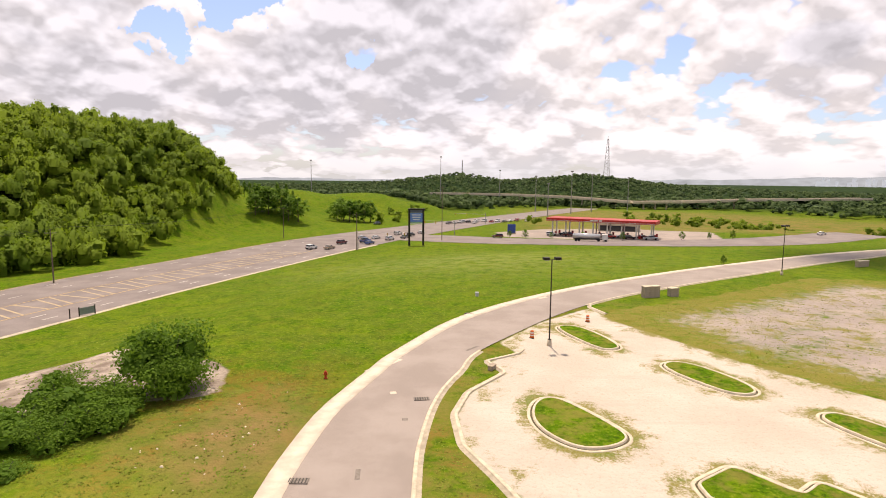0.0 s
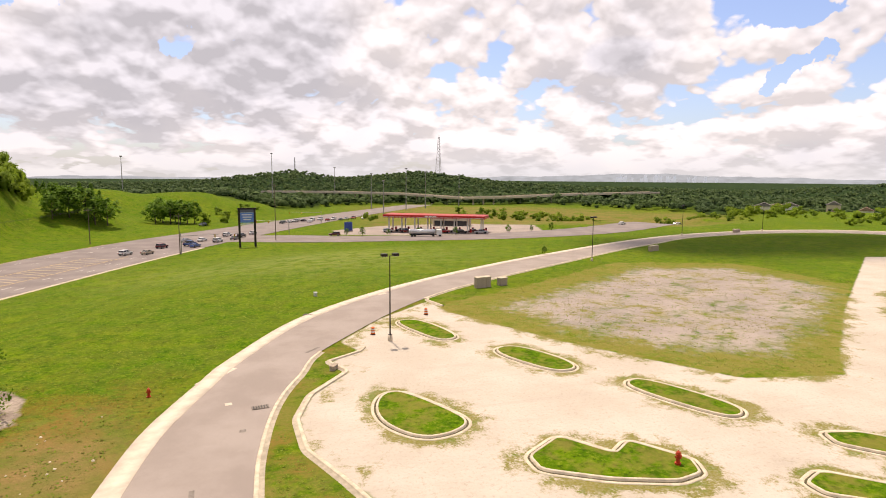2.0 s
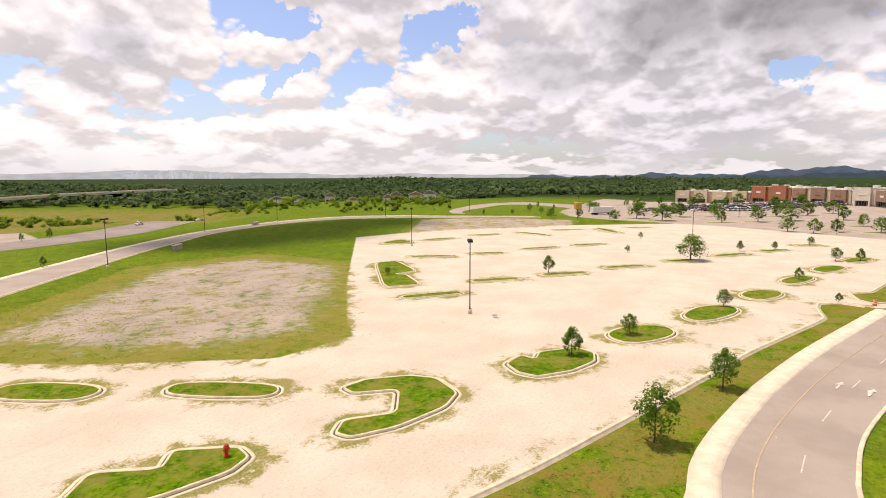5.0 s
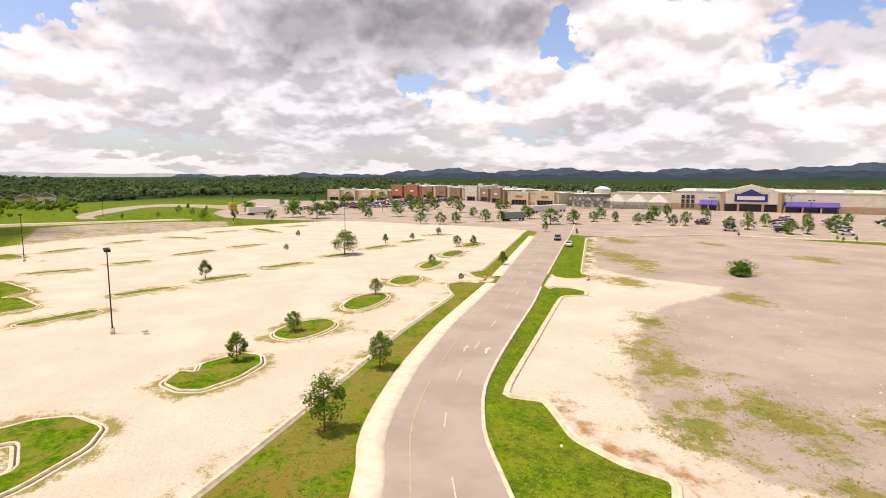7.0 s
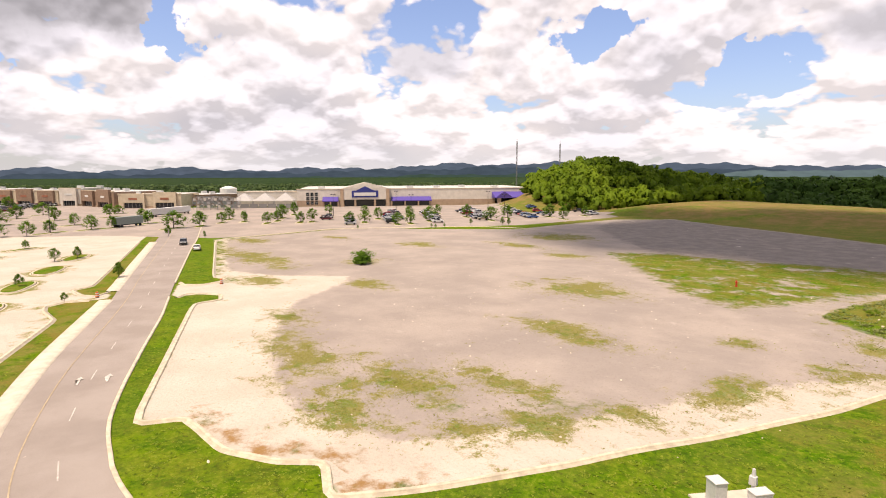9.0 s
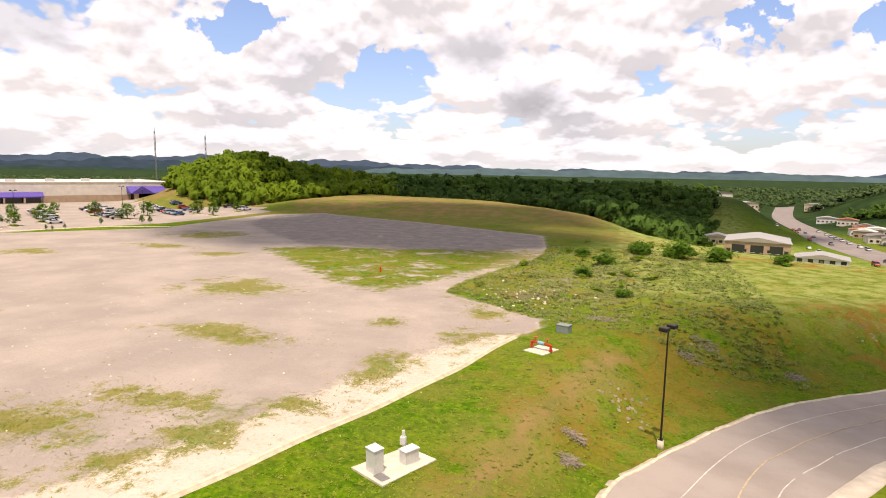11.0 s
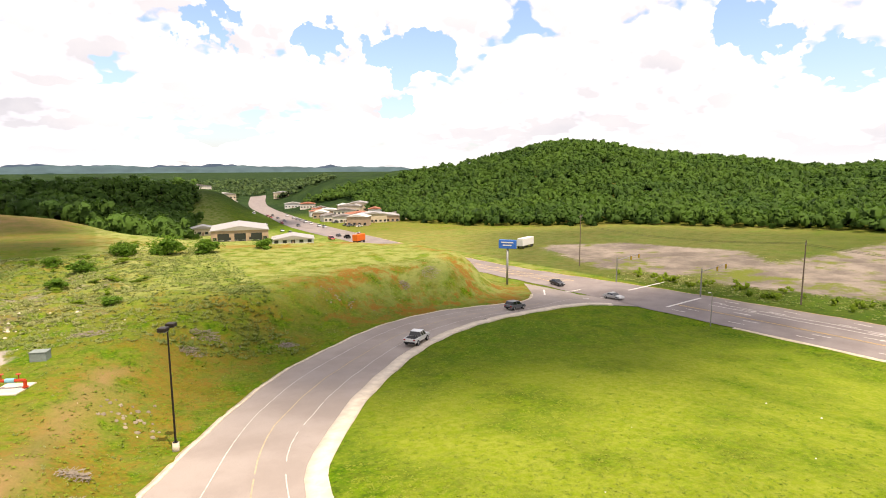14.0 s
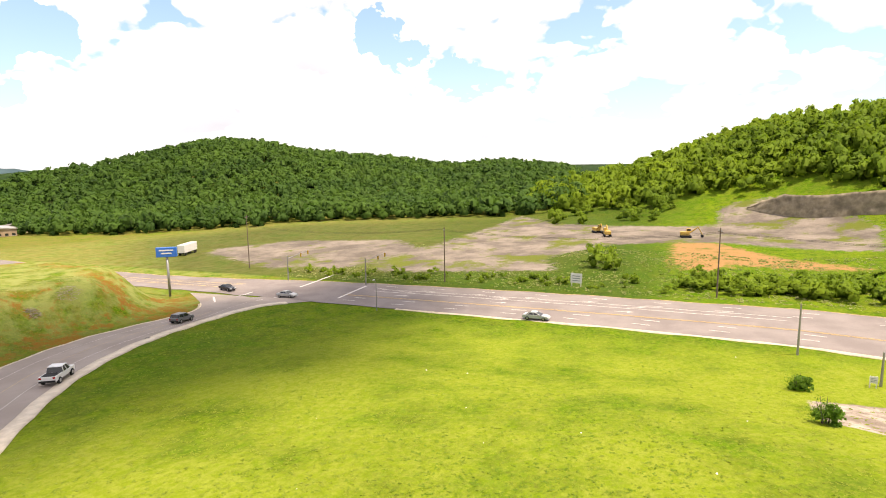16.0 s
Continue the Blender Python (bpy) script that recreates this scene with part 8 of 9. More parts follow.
# ---- quarry ----
def rock_cut():
    """A blasted rock face with ledges behind the quarry floor."""
    line = spline([(-262, 4, 0), (-252, 16, 0), (-244, 26, 0), (-236, 48, 0), (-226, 70, 0), (-215, 92, 0)], 1.6)
    n, k = len(line), 9
    t = np.gradient(line[:, :2], axis=0)
    t /= np.linalg.norm(t, axis=1)[:, None]
    nrm = np.c_[t[:, 1], -t[:, 0]]
    r = np.random.RandomState(5)
    V = []
    for i in range(n):
        grow = min(1, i / 9)
        for j in range(k):
            u = j / (k - 1)
            off = 1.6 * u + (r.uniform(-0.5, 0.5) if 0 < j < k - 1 else 0)
            p = line[i, :2] - nrm[i] * off
            V.append((p[0], p[1], hz(*line[i, :2]) - 0.5 + u * (1.5 + 7.0 * grow) + r.uniform(-0.15, 0.15)))
        p = line[i, :2] - nrm[i] * 14
        V.append((p[0], p[1], hz(*p) - 0.4))
    idx = np.arange(n * (k + 1)).reshape(n, k + 1)
    f = np.stack([idx[:-1, :-1], idx[:-1, 1:], idx[1:, 1:], idx[1:, :-1]], -1).reshape(-1, 4)
    ob = mesh_np("rock_cut", V, f, M_ROCK)
    return tagged(ob, "grey blasted rock face behind the quarry floor", "rock face", kind="structure")


rock_cut()


def excavator(x, y, deg):
    top = new("excavator")
    top.matrix_basis = pose(x, y, hz(x, y), 0, 0, deg) @ Matrix.Scale(0.8, 4)
    for s in (-1, 1):
        wbox("track", top, M_BLACK, -2.2, s * 1.3 - 0.35, 0, 2.2, s * 1.3 + 0.35, 1.0, "", 0.2)
    b = wbox("house", top, M_YELLOW, -2.4, -1.4, 1.1, 1.4, 1.4, 2.6, "", 0.12)
    c = wbox("cab", top, M_YELLOW, 0.2, 0.3, 2.6, 1.8, 1.4, 3.9, "", 0.08)
    wbox("window", c, M_SHOP, 0.4, 0.25, 2.9, 1.84, 1.45, 3.7)
    bm = bmesh.new()
    rod(bm, (1.4, -0.4, 2.2), (4.6, -0.4, 4.6), 0.32, 0.25, 6)
    arm = part("boom", bm, M_YELLOW, top)
    bm = bmesh.new()
    rod(bm, (4.6, -0.4, 4.6), (6.4, -0.4, 1.6), 0.22, 0.18, 6)
    part("dipper", bm, M_YELLOW, arm)
    bm = bmesh.new()
    v = box(bm, 5.8, -1.0, 0.3, 6.9, 0.2, 1.5)
    bevelled(bm, v, 0.2)
    part("bucket", bm, M_BLACK, arm)
    return tagged(top, "yellow tracked excavator on the quarry floor", "excavator", "machines in the quarry")


excavator(-211, -40, 200)
excavator(-222, -46, 40)
excavator(-213, -14, 100)

# scrub along the far side of the highway and below the quarry
def scrub(name, spots, label):
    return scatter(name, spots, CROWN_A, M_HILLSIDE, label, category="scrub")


_r = np.random.RandomState(12)
_s = []
for _i in range(44):
    _y = _r.uniform(-8, 62)
    _x = np.interp(_y, HW_FAR[:, 1], HW_FAR[:, 0]) - _r.uniform(9, 17)
    _s.append((_x, _y, hz(_x, _y) - 0.4, _r.uniform(3, 5.5), _r.uniform(2.2, 4.2)))
for _i in range(40):
    _y = _r.uniform(62, 132)
    _x = np.interp(_y, HW_FAR[:, 1], HW_FAR[:, 0]) - _r.uniform(5, 22)
    _s.append((_x, _y, hz(_x, _y) - 0.4, _r.uniform(3, 6), _r.uniform(2.5, 6)))
for _i in range(60):
    _y = _r.uniform(-110, -8)
    _x = np.interp(_y, HW_FAR[:, 1], HW_FAR[:, 0]) - _r.uniform(7, 16)
    _s.append((_x, _y, hz(_x, _y) - 0.3, _r.uniform(1.2, 2.6), _r.uniform(0.8, 2.0)))
for _i in range(30):
    _a, _d = _r.uniform(-106, -95), _r.uniform(255, 300)
    _x, _y = polar(_a, _d)
    _s.append((_x, _y, hz(_x, _y) - 0.4, _r.uniform(4, 7), _r.uniform(3, 6)))
for _i in range(46):
    _x, _y = _r.uniform(-14, 30), _r.uniform(-175, -92)
    if sd_poly(np.array([_x]), np.array([_y]), SLOT)[0] > -3:
        continue
    _s.append((_x, _y, hz(_x, _y) - 0.2, _r.uniform(1.2, 3.6), _r.uniform(0.5, 1.2)))
for _i in range(240):
    _a, _d = _r.uniform(17, 62), 300 + 130 * _r.beta(2.2, 1.2)
    _x, _y = polar(_a, _d)
    if min(np.hypot(GR_N[:, 0] - _x, GR_N[:, 1] - _y).min(), np.hypot(GR_S[:, 0] - _x, GR_S[:, 1] - _y).min(), np.hypot(RD_W[:, 0] - _x, RD_W[:, 1] - _y).min()) < 14 or (_a < 27 and _d < 335):
        continue
    _h = _r.uniform(1.5, 7) * (0.5 + 0.5 * (_d - 300) / 130)
    _s.append((_x, _y, hz(_x, _y) - 0.4, _h * _r.uniform(1.0, 1.6), _h))
for _i in range(60):
    _a, _d = _r.uniform(-7, 10), _r.uniform(300, 400)
    _x, _y = polar(_a, _d)
    if np.hypot(HW_NEAR[:, 0] - _x, HW_NEAR[:, 1] - _y).min() < 18 or np.hypot(HW_FAR[:, 0] - _x, HW_FAR[:, 1] - _y).min() < 18:
        continue
    _h = _r.uniform(2, 7)
    _s.append((_x, _y, hz(_x, _y) - 0.4, _h * _r.uniform(1.0, 1.5), _h))
for _i in range(120):
    _x, _y = _r.uniform(-158, -126), _r.uniform(-11, 40)
    if sd_poly(np.array([_x]), np.array([_y]), [(-127, -9), (-128, 2), (-131, 12), (-137, 40), (-156, 40), (-146, 14), (-142, 0), (-136, -10)])[0] < 0:
        continue
    _s.append((_x, _y, hz(_x, _y) - 0.4, _r.uniform(2.6, 5), _r.uniform(1.8, 3.6)))
for _x, _y, _h in ((-150, -31, 5.5), (-153, -28, 5), (-148, -27, 4.2), (-156, -33, 4.6), (-135, -20, 3), (-141, -6, 4)):
    _s.append((_x, _y, hz(_x, _y) - 0.4, _h * 1.1, _h))
scrub("roadside_scrub", _s, "ragged green scrub along verges and rubble")


# rubble at the end of the gravel
def rubble(name, cx, cy, rx, ry, n, lo, hi, mat, label):
    r = np.random.RandomState(n)
    V, F = [], []
    for i in range(n):
        x, y = cx + r.normal() * rx, cy + r.normal() * ry
        s = r.uniform(lo, hi)
        base = len(V)
        a = r.uniform(0, 6.28)
        for k in range(5):
            q = a + k * 1.2566
            V.append((x + math.cos(q) * s * r.uniform(0.7, 1.2), y + math.sin(q) * s * r.uniform(0.5, 1), hz(x, y) - 0.05))
        for k in range(5):
            v = V[base + k]
            V.append((x + (v[0] - x) * r.uniform(0.5, 0.8), y + (v[1] - y) * r.uniform(0.5, 0.8), hz(x, y) + s * r.uniform(0.35, 0.8)))
        for k in range(5):
            F.append((base + k, base + (k + 1) % 5, base + 5 + (k + 1) % 5))
            F.append((base + k, base + 5 + (k + 1) % 5, base + 5 + k))
        F += [(base + 5, base + 6, base + 7), (base + 5, base + 7, base + 8), (base + 5, base + 8, base + 9)]
    return tagged(mesh_np(name, V, np.array(F), mat), label, "rubble", kind="stuff")


rubble("concrete_rubble", 14, -92, 4.0, 4.5, 64, 0.08, 0.34, M_CONC, "broken pale concrete rubble at the lot's edge")
rubble("bank_rocks", -12, -80, 1.3, 1.0, 34, 0.08, 0.26, M_ROCK, "grey brush and rocks on the grassy bank")
rubble("bank_stones", -36, -97, 2.2, 1.0, 36, 0.08, 0.26, M_ROCK, "grey stones scattered on the grassy bank")
rubble("verge_stones", -1.5, -58, 1.2, 1.5, 30, 0.1, 0.3, M_ROCK, "heap of grey brush below the bank")
rubble("field_stones", -18, 43, 3, 6, 34, 0.06, 0.16, M_CONC, "pale stones in trampled earth")
rubble("litter", -50, -12, 14, 14, 14, 0.06, 0.14, M_WHITE, "scraps of white litter in the mown field")
rubble("lot_debris", 55, -60, 25, 25, 160, 0.05, 0.16, M_WALK, "small pale stones strewn over old paving")


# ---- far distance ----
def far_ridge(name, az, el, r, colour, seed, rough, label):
    """A hazy ridge line far off, a plain strip whose glowing colour stands for the air in front of it."""
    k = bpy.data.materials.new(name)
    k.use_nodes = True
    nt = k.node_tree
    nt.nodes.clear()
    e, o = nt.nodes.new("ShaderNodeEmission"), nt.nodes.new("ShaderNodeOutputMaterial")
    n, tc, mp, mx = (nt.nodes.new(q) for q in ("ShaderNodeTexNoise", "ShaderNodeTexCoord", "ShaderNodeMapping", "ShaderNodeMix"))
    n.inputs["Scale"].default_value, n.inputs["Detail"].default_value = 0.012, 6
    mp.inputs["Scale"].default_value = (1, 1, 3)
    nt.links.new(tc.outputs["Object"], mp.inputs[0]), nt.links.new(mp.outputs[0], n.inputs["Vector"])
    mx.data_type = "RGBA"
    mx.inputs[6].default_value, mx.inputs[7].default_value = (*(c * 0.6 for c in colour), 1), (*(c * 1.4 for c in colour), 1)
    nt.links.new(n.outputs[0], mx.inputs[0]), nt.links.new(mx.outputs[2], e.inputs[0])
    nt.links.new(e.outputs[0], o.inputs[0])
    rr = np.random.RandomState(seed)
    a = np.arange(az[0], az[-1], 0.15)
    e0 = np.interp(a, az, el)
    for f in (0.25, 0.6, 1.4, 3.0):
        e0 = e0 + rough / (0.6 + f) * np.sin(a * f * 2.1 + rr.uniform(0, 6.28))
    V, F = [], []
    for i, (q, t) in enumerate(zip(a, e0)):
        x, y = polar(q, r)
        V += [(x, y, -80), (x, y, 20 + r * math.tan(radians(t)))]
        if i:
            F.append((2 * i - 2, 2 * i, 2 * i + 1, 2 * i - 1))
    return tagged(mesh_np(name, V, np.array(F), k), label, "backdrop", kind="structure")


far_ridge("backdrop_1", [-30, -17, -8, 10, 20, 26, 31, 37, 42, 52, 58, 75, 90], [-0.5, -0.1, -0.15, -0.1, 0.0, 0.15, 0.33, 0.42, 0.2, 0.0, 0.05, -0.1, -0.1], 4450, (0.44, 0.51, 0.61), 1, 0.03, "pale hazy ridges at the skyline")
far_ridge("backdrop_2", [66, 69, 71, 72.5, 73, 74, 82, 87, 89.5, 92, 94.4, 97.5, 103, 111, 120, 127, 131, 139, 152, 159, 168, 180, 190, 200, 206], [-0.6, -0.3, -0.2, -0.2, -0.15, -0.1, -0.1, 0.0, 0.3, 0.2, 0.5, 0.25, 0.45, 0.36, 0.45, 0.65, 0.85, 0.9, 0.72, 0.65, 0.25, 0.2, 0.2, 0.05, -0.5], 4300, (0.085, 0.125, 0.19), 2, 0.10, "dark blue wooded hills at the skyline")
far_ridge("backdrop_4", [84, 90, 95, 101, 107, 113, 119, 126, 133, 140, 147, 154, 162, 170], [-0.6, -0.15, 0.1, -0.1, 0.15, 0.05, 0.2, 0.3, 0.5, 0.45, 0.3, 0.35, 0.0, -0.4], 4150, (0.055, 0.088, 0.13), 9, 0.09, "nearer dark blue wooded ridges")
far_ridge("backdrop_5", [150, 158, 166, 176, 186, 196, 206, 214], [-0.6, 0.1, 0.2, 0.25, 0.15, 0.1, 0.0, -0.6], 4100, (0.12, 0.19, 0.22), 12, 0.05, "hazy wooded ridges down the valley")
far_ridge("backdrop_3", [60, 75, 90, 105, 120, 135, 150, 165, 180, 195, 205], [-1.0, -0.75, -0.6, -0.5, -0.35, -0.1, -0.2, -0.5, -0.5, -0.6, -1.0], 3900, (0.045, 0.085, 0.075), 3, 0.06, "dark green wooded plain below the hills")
# the towers glow faintly: the haze before them is put into the material
M_HAZE = bpy.data.materials.new("city_haze")
M_HAZE.use_nodes = True
M_HAZE.node_tree.nodes["Principled BSDF"].inputs["Base Color"].default_value = (0.55, 0.57, 0.60, 1)
M_HAZE.node_tree.nodes["Principled BSDF"].inputs["Emission Color"].default_value = (0.36, 0.42, 0.52, 1)
M_HAZE.node_tree.nodes["Principled BSDF"].inputs["Emission Strength"].default_value = 0.75
for _i in range(22):
    _q = random.Random(200 + _i)
    _a, _h = _q.uniform(32.6, 41.5), _q.uniform(20, 62) * (1.2 if 34 < 36 else 1)
    _x, _y = polar(_a, 4350)
    _t = new("tower_block")
    _t.matrix_basis = pose(_x, _y, 5, 0, 0, -_a)
    wbox("wall", _t, M_HAZE, -_q.uniform(6, 15), -8, -30, _q.uniform(6, 15), 8, _h * 0.55)
    tagged(_t, "far pale office tower in the city haze", "tower block", "towers of the far city")


# storage racks between the garden yard and the shops
def storage_rack(az, r, w):
    x, y = polar(az, r)
    top = new("storage_rack")
    top.matrix_basis = pose(x, y, hz(x, y), 0, 0, -az)
    for i in range(6):
        wbox("upright", top, M_GALV, -w / 2 + i * w / 5 - 0.1, -0.6, -0.2, -w / 2 + i * w / 5 + 0.1, 0.6, 7.2)
    for k in range(4):
        wbox("shelf", top, M_GALV, -w / 2, -0.6, 1.2 + k * 1.9, w / 2, 0.6, 1.35 + k * 1.9)
        if k < 3:
            for i in range(5):
                if (i + k) % 3:
                    wbox("pallet_load", top, (M_TENT, M_PALE, M_GREYBOX)[(i + 2 * k) % 3], -w / 2 + i * w / 5 + 0.25, -0.5, 1.36 + k * 1.9, -w / 2 + (i + 1) * w / 5 - 0.25, 0.5, 2.6 + k * 1.9)
    return tagged(top, "tall grey steel storage rack with pallets", "rack", "racks of the garden yard")


for _a, _r in ((107.0, 352), (107.9, 346), (108.8, 348), (109.6, 342), (107.4, 364), (108.6, 360)):
    storage_rack(_a, _r, 9)


# more of the town down the valley
for _i in range(34):
    _q = random.Random(900 + _i)
    _a, _r = (_q.uniform(-161, -155.5), _q.uniform(380, 560)) if _i < 16 else (_q.uniform(-173, -166), _q.uniform(600, 980))
    _x, _y = polar(_a, _r)
    if np.hypot(HW_NEAR[:, 0] - _x, HW_NEAR[:, 1] - _y).min() < 24 or np.hypot(HW_FAR[:, 0] - _x, HW_FAR[:, 1] - _y).min() < 14:
        continue
    gabled_house(_x, _y, -_a + _q.uniform(-20, 20), _q.uniform(10, 24), _q.uniform(9, 14), _q.uniform(3.5, 7.5), (M_CREAM, M_PALE, M_WHITE, M_TAN)[_i % 4], (M_METALROOF, M_SHINGLE, M_BRICK, M_ROOF)[_i % 4], "small commercial building down in the valley", "shop_shed", 1.6)
for _i in range(40):
    _q = random.Random(700 + _i)
    _x, _y = polar(_q.uniform(-161.5, -156.5), _q.uniform(330, 480))
    if np.hypot(HW_FAR[:, 0] - _x, HW_FAR[:, 1] - _y).min() > 10 and np.hypot(HW_NEAR[:, 0] - _x, HW_NEAR[:, 1] - _y).min() > 16:
        put_car(_q.choice(("sedan", "suv", "pickup", "van")), _q.choice(("white", "silver", "black", "red", "grey", "white")), _x, _y, _q.choice((20, 110)), "parked down in the valley", False)


# ---- clouds that shade the ground ----
def cumulus(gx, gy, rx, ry, seed):
    """A heaped cloud high over the country; its shadow falls round (gx, gy)."""
    r = random.Random(seed)
    c = Vector((gx, gy, -4)) + sun_dir * (2200 / sun_dir.z)
    bm = bmesh.new()
    for i in range(90):
        a, d = r.uniform(0, 6.28), math.sqrt(r.random())
        s = r.uniform(0.22, 0.4) * min(rx, ry)
        m = Matrix.Translation(c + Vector((math.cos(a) * d * (rx - s), math.sin(a) * d * (ry - s), r.uniform(0, 30)))) @ Matrix.Diagonal((s, s, s * 0.7, 1))
        bmesh.ops.create_icosphere(bm, subdivisions=2, radius=1, matrix=m)
    for v in bm.verts:
        v.co += Vector((noise.noise(v.co / 14), noise.noise(v.co / 14 + Vector((7, 0, 0))), noise.noise(v.co / 14 + Vector((0, 9, 0))))) * 6
    ob = part("cumulus_cloud", bm, plain("cloud_white", (0.85, 0.85, 0.85), 1.0) if "cloud_white" not in bpy.data.materials else bpy.data.materials["cloud_white"], None, "", True)
    return tagged(ob, "white heaped cloud high above the country", "cloud", kind="structure")


cumulus(-68, -70, 66, 32, 1)
cumulus(76, -168, 80, 54, 2)
cumulus(158, 150, 72, 32, 3)
cumulus(80, -232, 85, 40, 5)
cumulus(110, -470, 270, 185, 6)


# ---- grass tufts ----
def tufts(name, n, r0, r1, seed, label):
    """Loose tufts of blades on the grass near the junction."""
    r = np.random.RandomState(seed)
    d = r0 * (r1 / r0) ** r.rand(n)
    a = r.uniform(0, 2 * np.pi, n)
    x, y = d * np.sin(a), d * np.cos(a)
    keep = np.maximum.reduce([sd_poly(x, y, LOT), sd_poly(x, y, SLOT), sd_poly(x, y, np.vstack([RD_W[:, :2], RD_E[::-1, :2]])), sd_poly(x, y, np.vstack([ER_N[:, :2], ER_S[::-1, :2]])), sd_poly(x, y, np.vstack([HW_NEAR[:, :2], HW_FAR[::-1, :2]]))]) < -1.2
    x, y = x[keep], y[keep]
    n = len(x)
    z = height(x, y)
    V = np.zeros((n, 4, 3, 3))
    for b in range(4):
        t = r.uniform(0, 2 * np.pi, n)
        w, h, lean = r.uniform(0.07, 0.18, n), r.uniform(0.03, 0.10, n), r.uniform(0.1, 0.3, n)
        ox, oy = r.normal(0, 0.12, n), r.normal(0, 0.12, n)
        for k, (s, up) in enumerate(((-1, 0), (1, 0), (0, 1))):
            V[:, b, k, 0] = x + ox + np.cos(t) * w * s - np.sin(t) * lean * up
            V[:, b, k, 1] = y + oy + np.sin(t) * w * s + np.cos(t) * lean * up
            V[:, b, k, 2] = z - 0.02 + h * up
    ob = mesh_np(name, V.reshape(-1, 3), np.arange(n * 12).reshape(-1, 3), M_BLADES)
    at = ob.data.attributes.new("tint", "FLOAT", "POINT")
    at.data.foreach_set("value", np.repeat(r.beta(1.3, 1.3, n), 12).astype(np.float32))
    return tagged(ob, label, "grass", kind="stuff")


M_BLADES = make_leaf("grass_blades", (0.10, 0.20, 0.006), (0.28, 0.32, 0.035), 0.1)
tufts("grass_tufts", 34000, 32, 150, 31, "loose tufts of green and yellow grass")


# ---- weeds and rough growth ----
M_WEED = make_leaf("weed_leaves", (0.150, 0.190, 0.022), (0.370, 0.335, 0.090), 0.15, 0.5)
M_RANK = make_leaf("rank_growth", (0.125, 0.215, 0.022), (0.390, 0.390, 0.165), 0.15, 0.5)


def clumps(name, pts, h0, h1, mat, label, seed, blades=6, spread=0.6):
    """Ragged clumps of leaves, each of a few blades round its foot."""
    r = np.random.RandomState(seed)
    x, y = pts[:, 0], pts[:, 1]
    n = len(x)
    z = height(x, y)
    size = r.uniform(h0, h1, n) * r.uniform(0.5, 1.0, n)
    V = np.zeros((n, blades, 3, 3))
    for b in range(blades):
        t = r.uniform(0, 2 * np.pi, n)
        out = size * r.uniform(0.1, spread, n)
        cx, cy = x + np.cos(t) * out, y + np.sin(t) * out
        w = size * r.uniform(0.22, 0.5, n)
        up = size * r.uniform(0.12, 0.5, n)
        V[:, b, 0] = np.c_[cx - np.sin(t) * w, cy + np.cos(t) * w, z - 0.03]
        V[:, b, 1] = np.c_[cx + np.sin(t) * w, cy - np.cos(t) * w, z - 0.03]
        V[:, b, 2] = np.c_[cx + np.cos(t) * size * 0.5, cy + np.sin(t) * size * 0.5, z + up]
    ob = mesh_np(name, V.reshape(-1, 3), np.arange(n * blades * 3).reshape(-1, 3), mat)
    at = ob.data.attributes.new("tint", "FLOAT", "POINT")
    at.data.foreach_set("value", np.repeat(r.beta(1.2, 1.2, n), blades * 3).astype(np.float32))
    return tagged(ob, label, "weeds", kind="stuff")


def strewn(n, x0, x1, y0, y1, seed, patch=9.0, keep=None):
    """Spots thickened into drifts by a slow wave."""
    r = np.random.RandomState(seed)
    x, y = r.uniform(x0, x1, n), r.uniform(y0, y1, n)
    wave = np.sin(x / patch * 2.1 + 1.7 * np.sin(y / patch)) * np.sin(y / patch * 1.8 + 1.3 * np.sin(x / patch * 0.7))
    ok = r.rand(n) < 0.35 + 0.65 * sstep(-0.3, 0.6, wave)
    if keep is not None:
        ok &= keep(x, y)
    return np.c_[x, y][ok]


_r = np.random.RandomState(77)
_pts = []
for _wx, _wy, _wa, _wb in WEEDS:
    _n = int(26 * _wa * _wb * (1 if math.hypot(_wx, _wy) < 90 else 0.45))
    _q = _r.normal(0, 0.55, (_n, 2)) * (_wa, _wb) + (_wx, _wy)
    _pts.append(_q)
_edge = resample(np.array(GREY[:12], float), 900) + _r.normal(0, 0.9, (900, 2))
_pts = np.vstack(_pts + [_edge])
_pts = _pts[sd_poly(_pts[:, 0], _pts[:, 1], SLOT) > 0.6]
clumps("paving_weeds", _pts, 0.07, 0.24, M_WEED, "yellow-green weeds in broken paving", 41)
clumps("field_weeds", strewn(14000, 24, 112, 44, 118, 42, 6.0, lambda x, y: (sd_poly(x, y, LOT) < -0.8) & (sd_poly(x, y, FIELD) > -9) & (sd_poly(x, y, np.vstack([RD_W[:, :2], RD_E[::-1, :2]])) < -1)), 0.08, 0.26, M_WEED, "olive weeds over an abandoned plot", 43)
_pts = []
for _ring in ISLANDS:
    _p = np.vstack([_ring, _ring[:1]])
    if np.hypot(*_p[0]) > 130:
        continue
    _q = resample(_p, 150)
    _pts.append(_q + _r.normal(0, 0.75, _q.shape))
_pts = np.vstack(_pts)
_pts = _pts[sd_poly(_pts[:, 0], _pts[:, 1], LOT) > 0.3]
_in = np.max([sd_poly(_pts[:, 0], _pts[:, 1], _ring) for _ring in ISLANDS], axis=0)
clumps("island_weeds", _pts[_in < -0.6], 0.06, 0.2, M_WEED, "thin weeds creeping out round parking islands", 44)
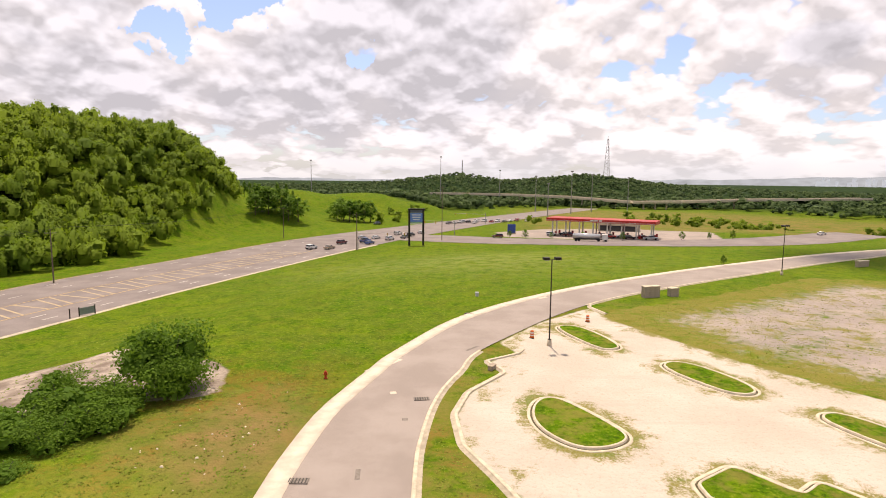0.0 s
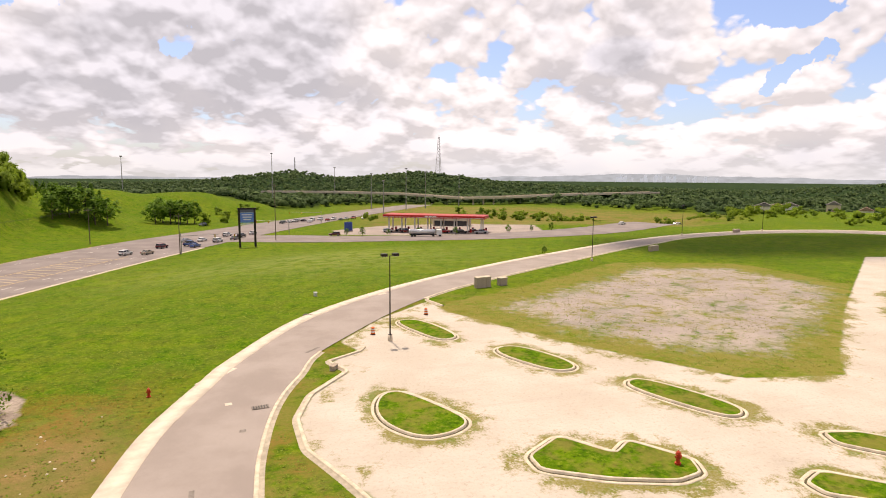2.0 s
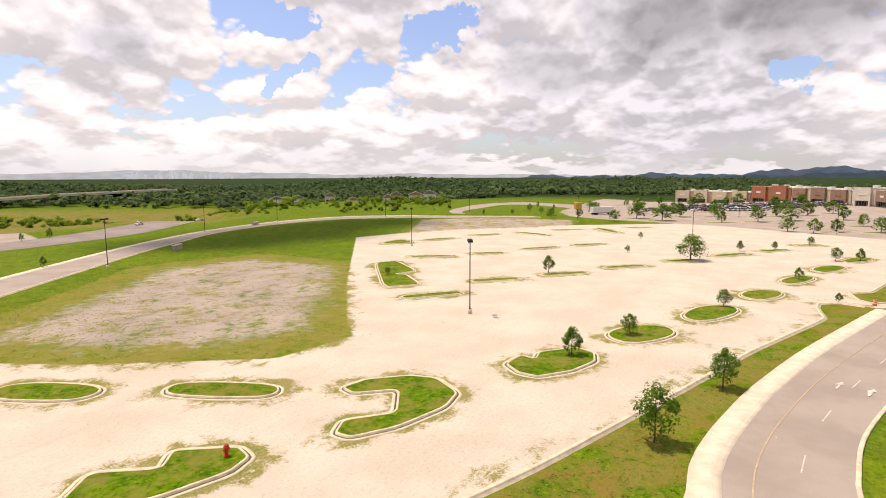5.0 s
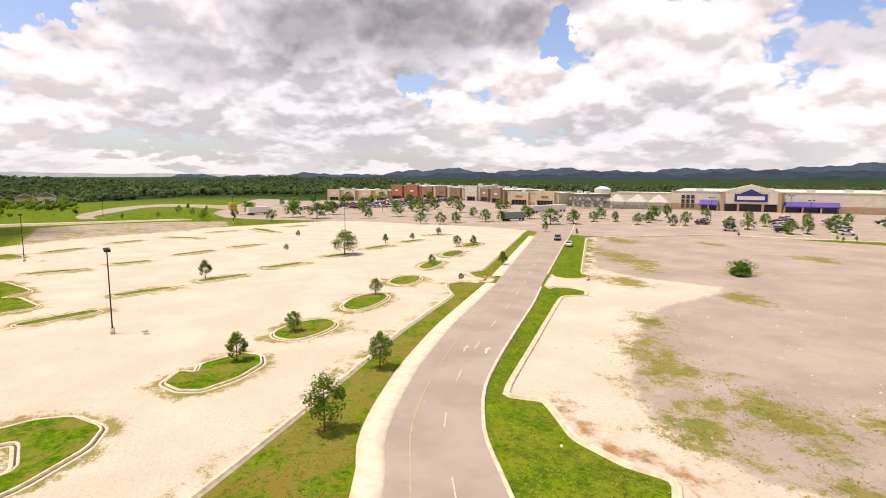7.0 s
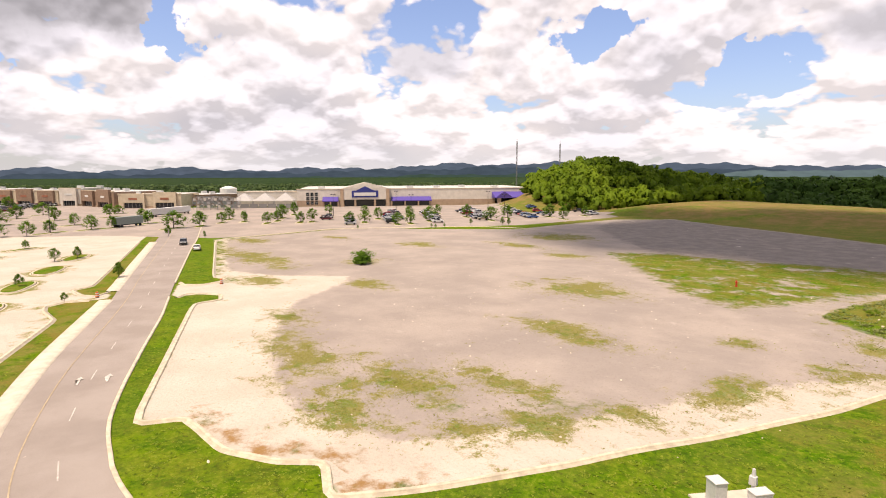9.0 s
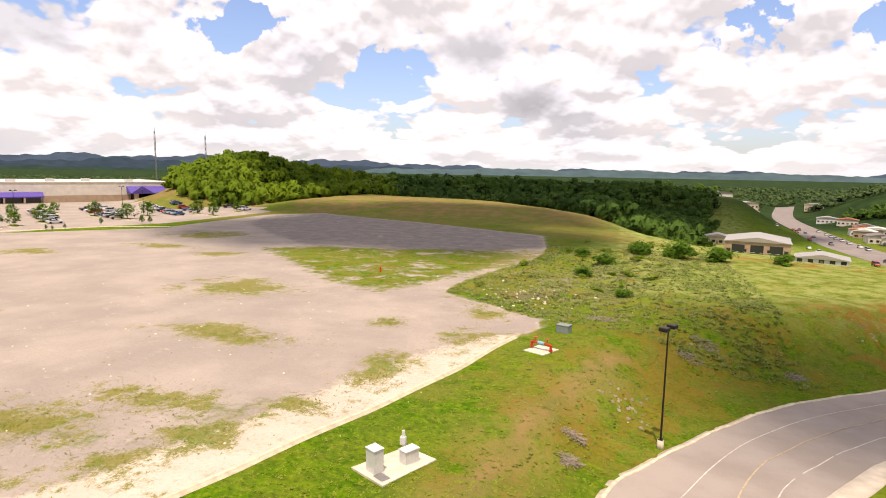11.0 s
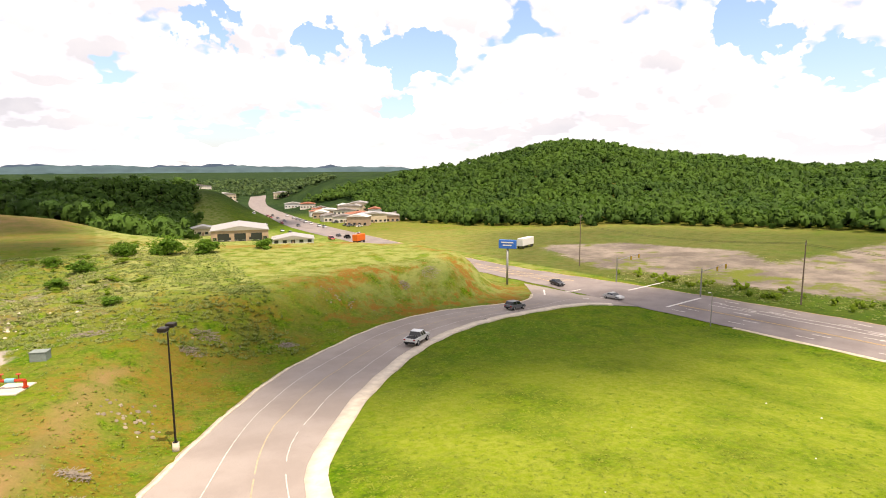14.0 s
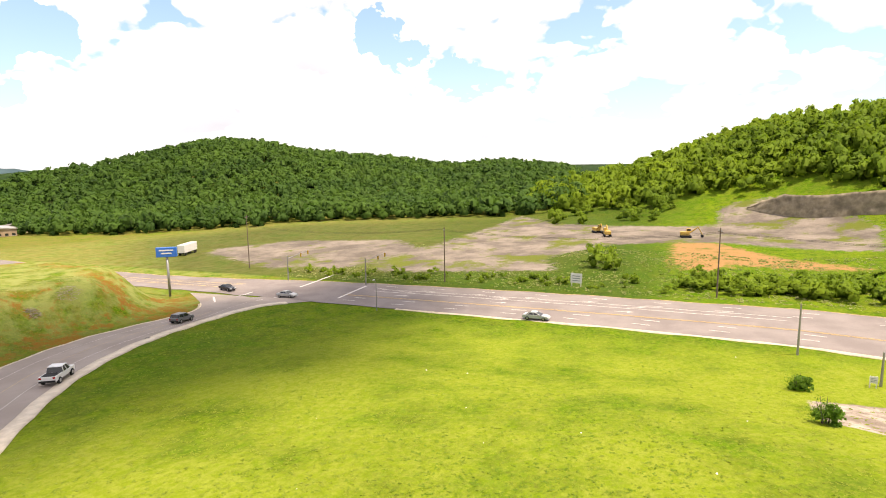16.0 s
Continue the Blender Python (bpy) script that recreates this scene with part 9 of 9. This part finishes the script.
clumps("mound_growth", strewn(16000, -24, 30, -158, -76, 45, 7.0, lambda x, y: (sd_poly(x, y, SLOT) < -0.5) & (sd_poly(x, y, np.vstack([RD_W[:, :2], RD_E[::-1, :2]])) < -3)), 0.25, 0.95, M_RANK, "rank weeds and seeding grass over a rough mound", 46)
clumps("bank_growth", strewn(7000, -75, 10, -112, -40, 47, 5.0, lambda x, y: (sd_poly(x, y, np.vstack([RD_W[:, :2], RD_E[::-1, :2]])) < -1.2) & (x > np.interp(-y, [40, 60, 90, 120], [-2, -10, -45, -80])) & (sd_poly(x, y, SLOT) < -1)), 0.12, 0.36, M_RANK, "rough weeds on a grassy bank", 48)
clumps("roadside_growth", strewn(9000, -175, -118, -110, 40, 49, 8.0, lambda x, y: (sd_poly(x, y, QUARRY) < 0) & (sd_poly(x, y, np.vstack([HW_NEAR[:, :2], HW_FAR[::-1, :2]])) < -3) & (sd_poly(x, y, DIRT_LOT) < 0)), 0.3, 0.95, M_RANK, "tall rank weeds along the highway", 50)
clumps("trampled_weeds", strewn(2600, -32, -11, 30, 62, 51, 3.0, lambda x, y: (sd_poly(x, y, OLD_PAVING) < 0) & (sd_poly(x, y, np.vstack([RD_W[:, :2], RD_E[::-1, :2]])) < -0.8)), 0.07, 0.24, M_WEED, "dry weeds in trampled earth beside a bush", 52)


def brush_heap(x, y, w, seed):
    """A low heap of dead grey sticks."""
    r = random.Random(seed)
    bm = bmesh.new()
    for i in range(70):
        a, d, b = r.uniform(0, 6.28), w * math.sqrt(r.random()), r.uniform(0, 6.28)
        px, py = x + math.cos(a) * d, y + 0.7 * math.sin(a) * d
        l, z = r.uniform(0.3, 0.8), hz(px, py) + r.uniform(0, 0.35) * (1.2 - d / w)
        rod(bm, (px - math.cos(b) * l, py - math.sin(b) * l, z - 0.03), (px + math.cos(b) * l, py + math.sin(b) * l, z + r.uniform(-0.1, 0.3)), 0.035, 0.015, 3)
    return tagged(part("brush_heap", bm, M_STICKS), "low heap of dead grey brush on the bank", "brush heap", kind="stuff")


M_STICKS = plain("dead_wood", (0.30, 0.25, 0.20), 0.9, vary=0.3)
for _i, (_x, _y, _w) in enumerate(((2.6, -46.7, 1.0), (2.7, -43, 0.7), (-11.6, -81.3, 1.8), (-22.4, -80.6, 1.3), (1.5, -81, 2.0), (-59, -102.8, 1.8), (-52.3, -101.9, 1.2), (-9, -76, 1.6))):
    brush_heap(_x, _y, _w, 300 + _i)
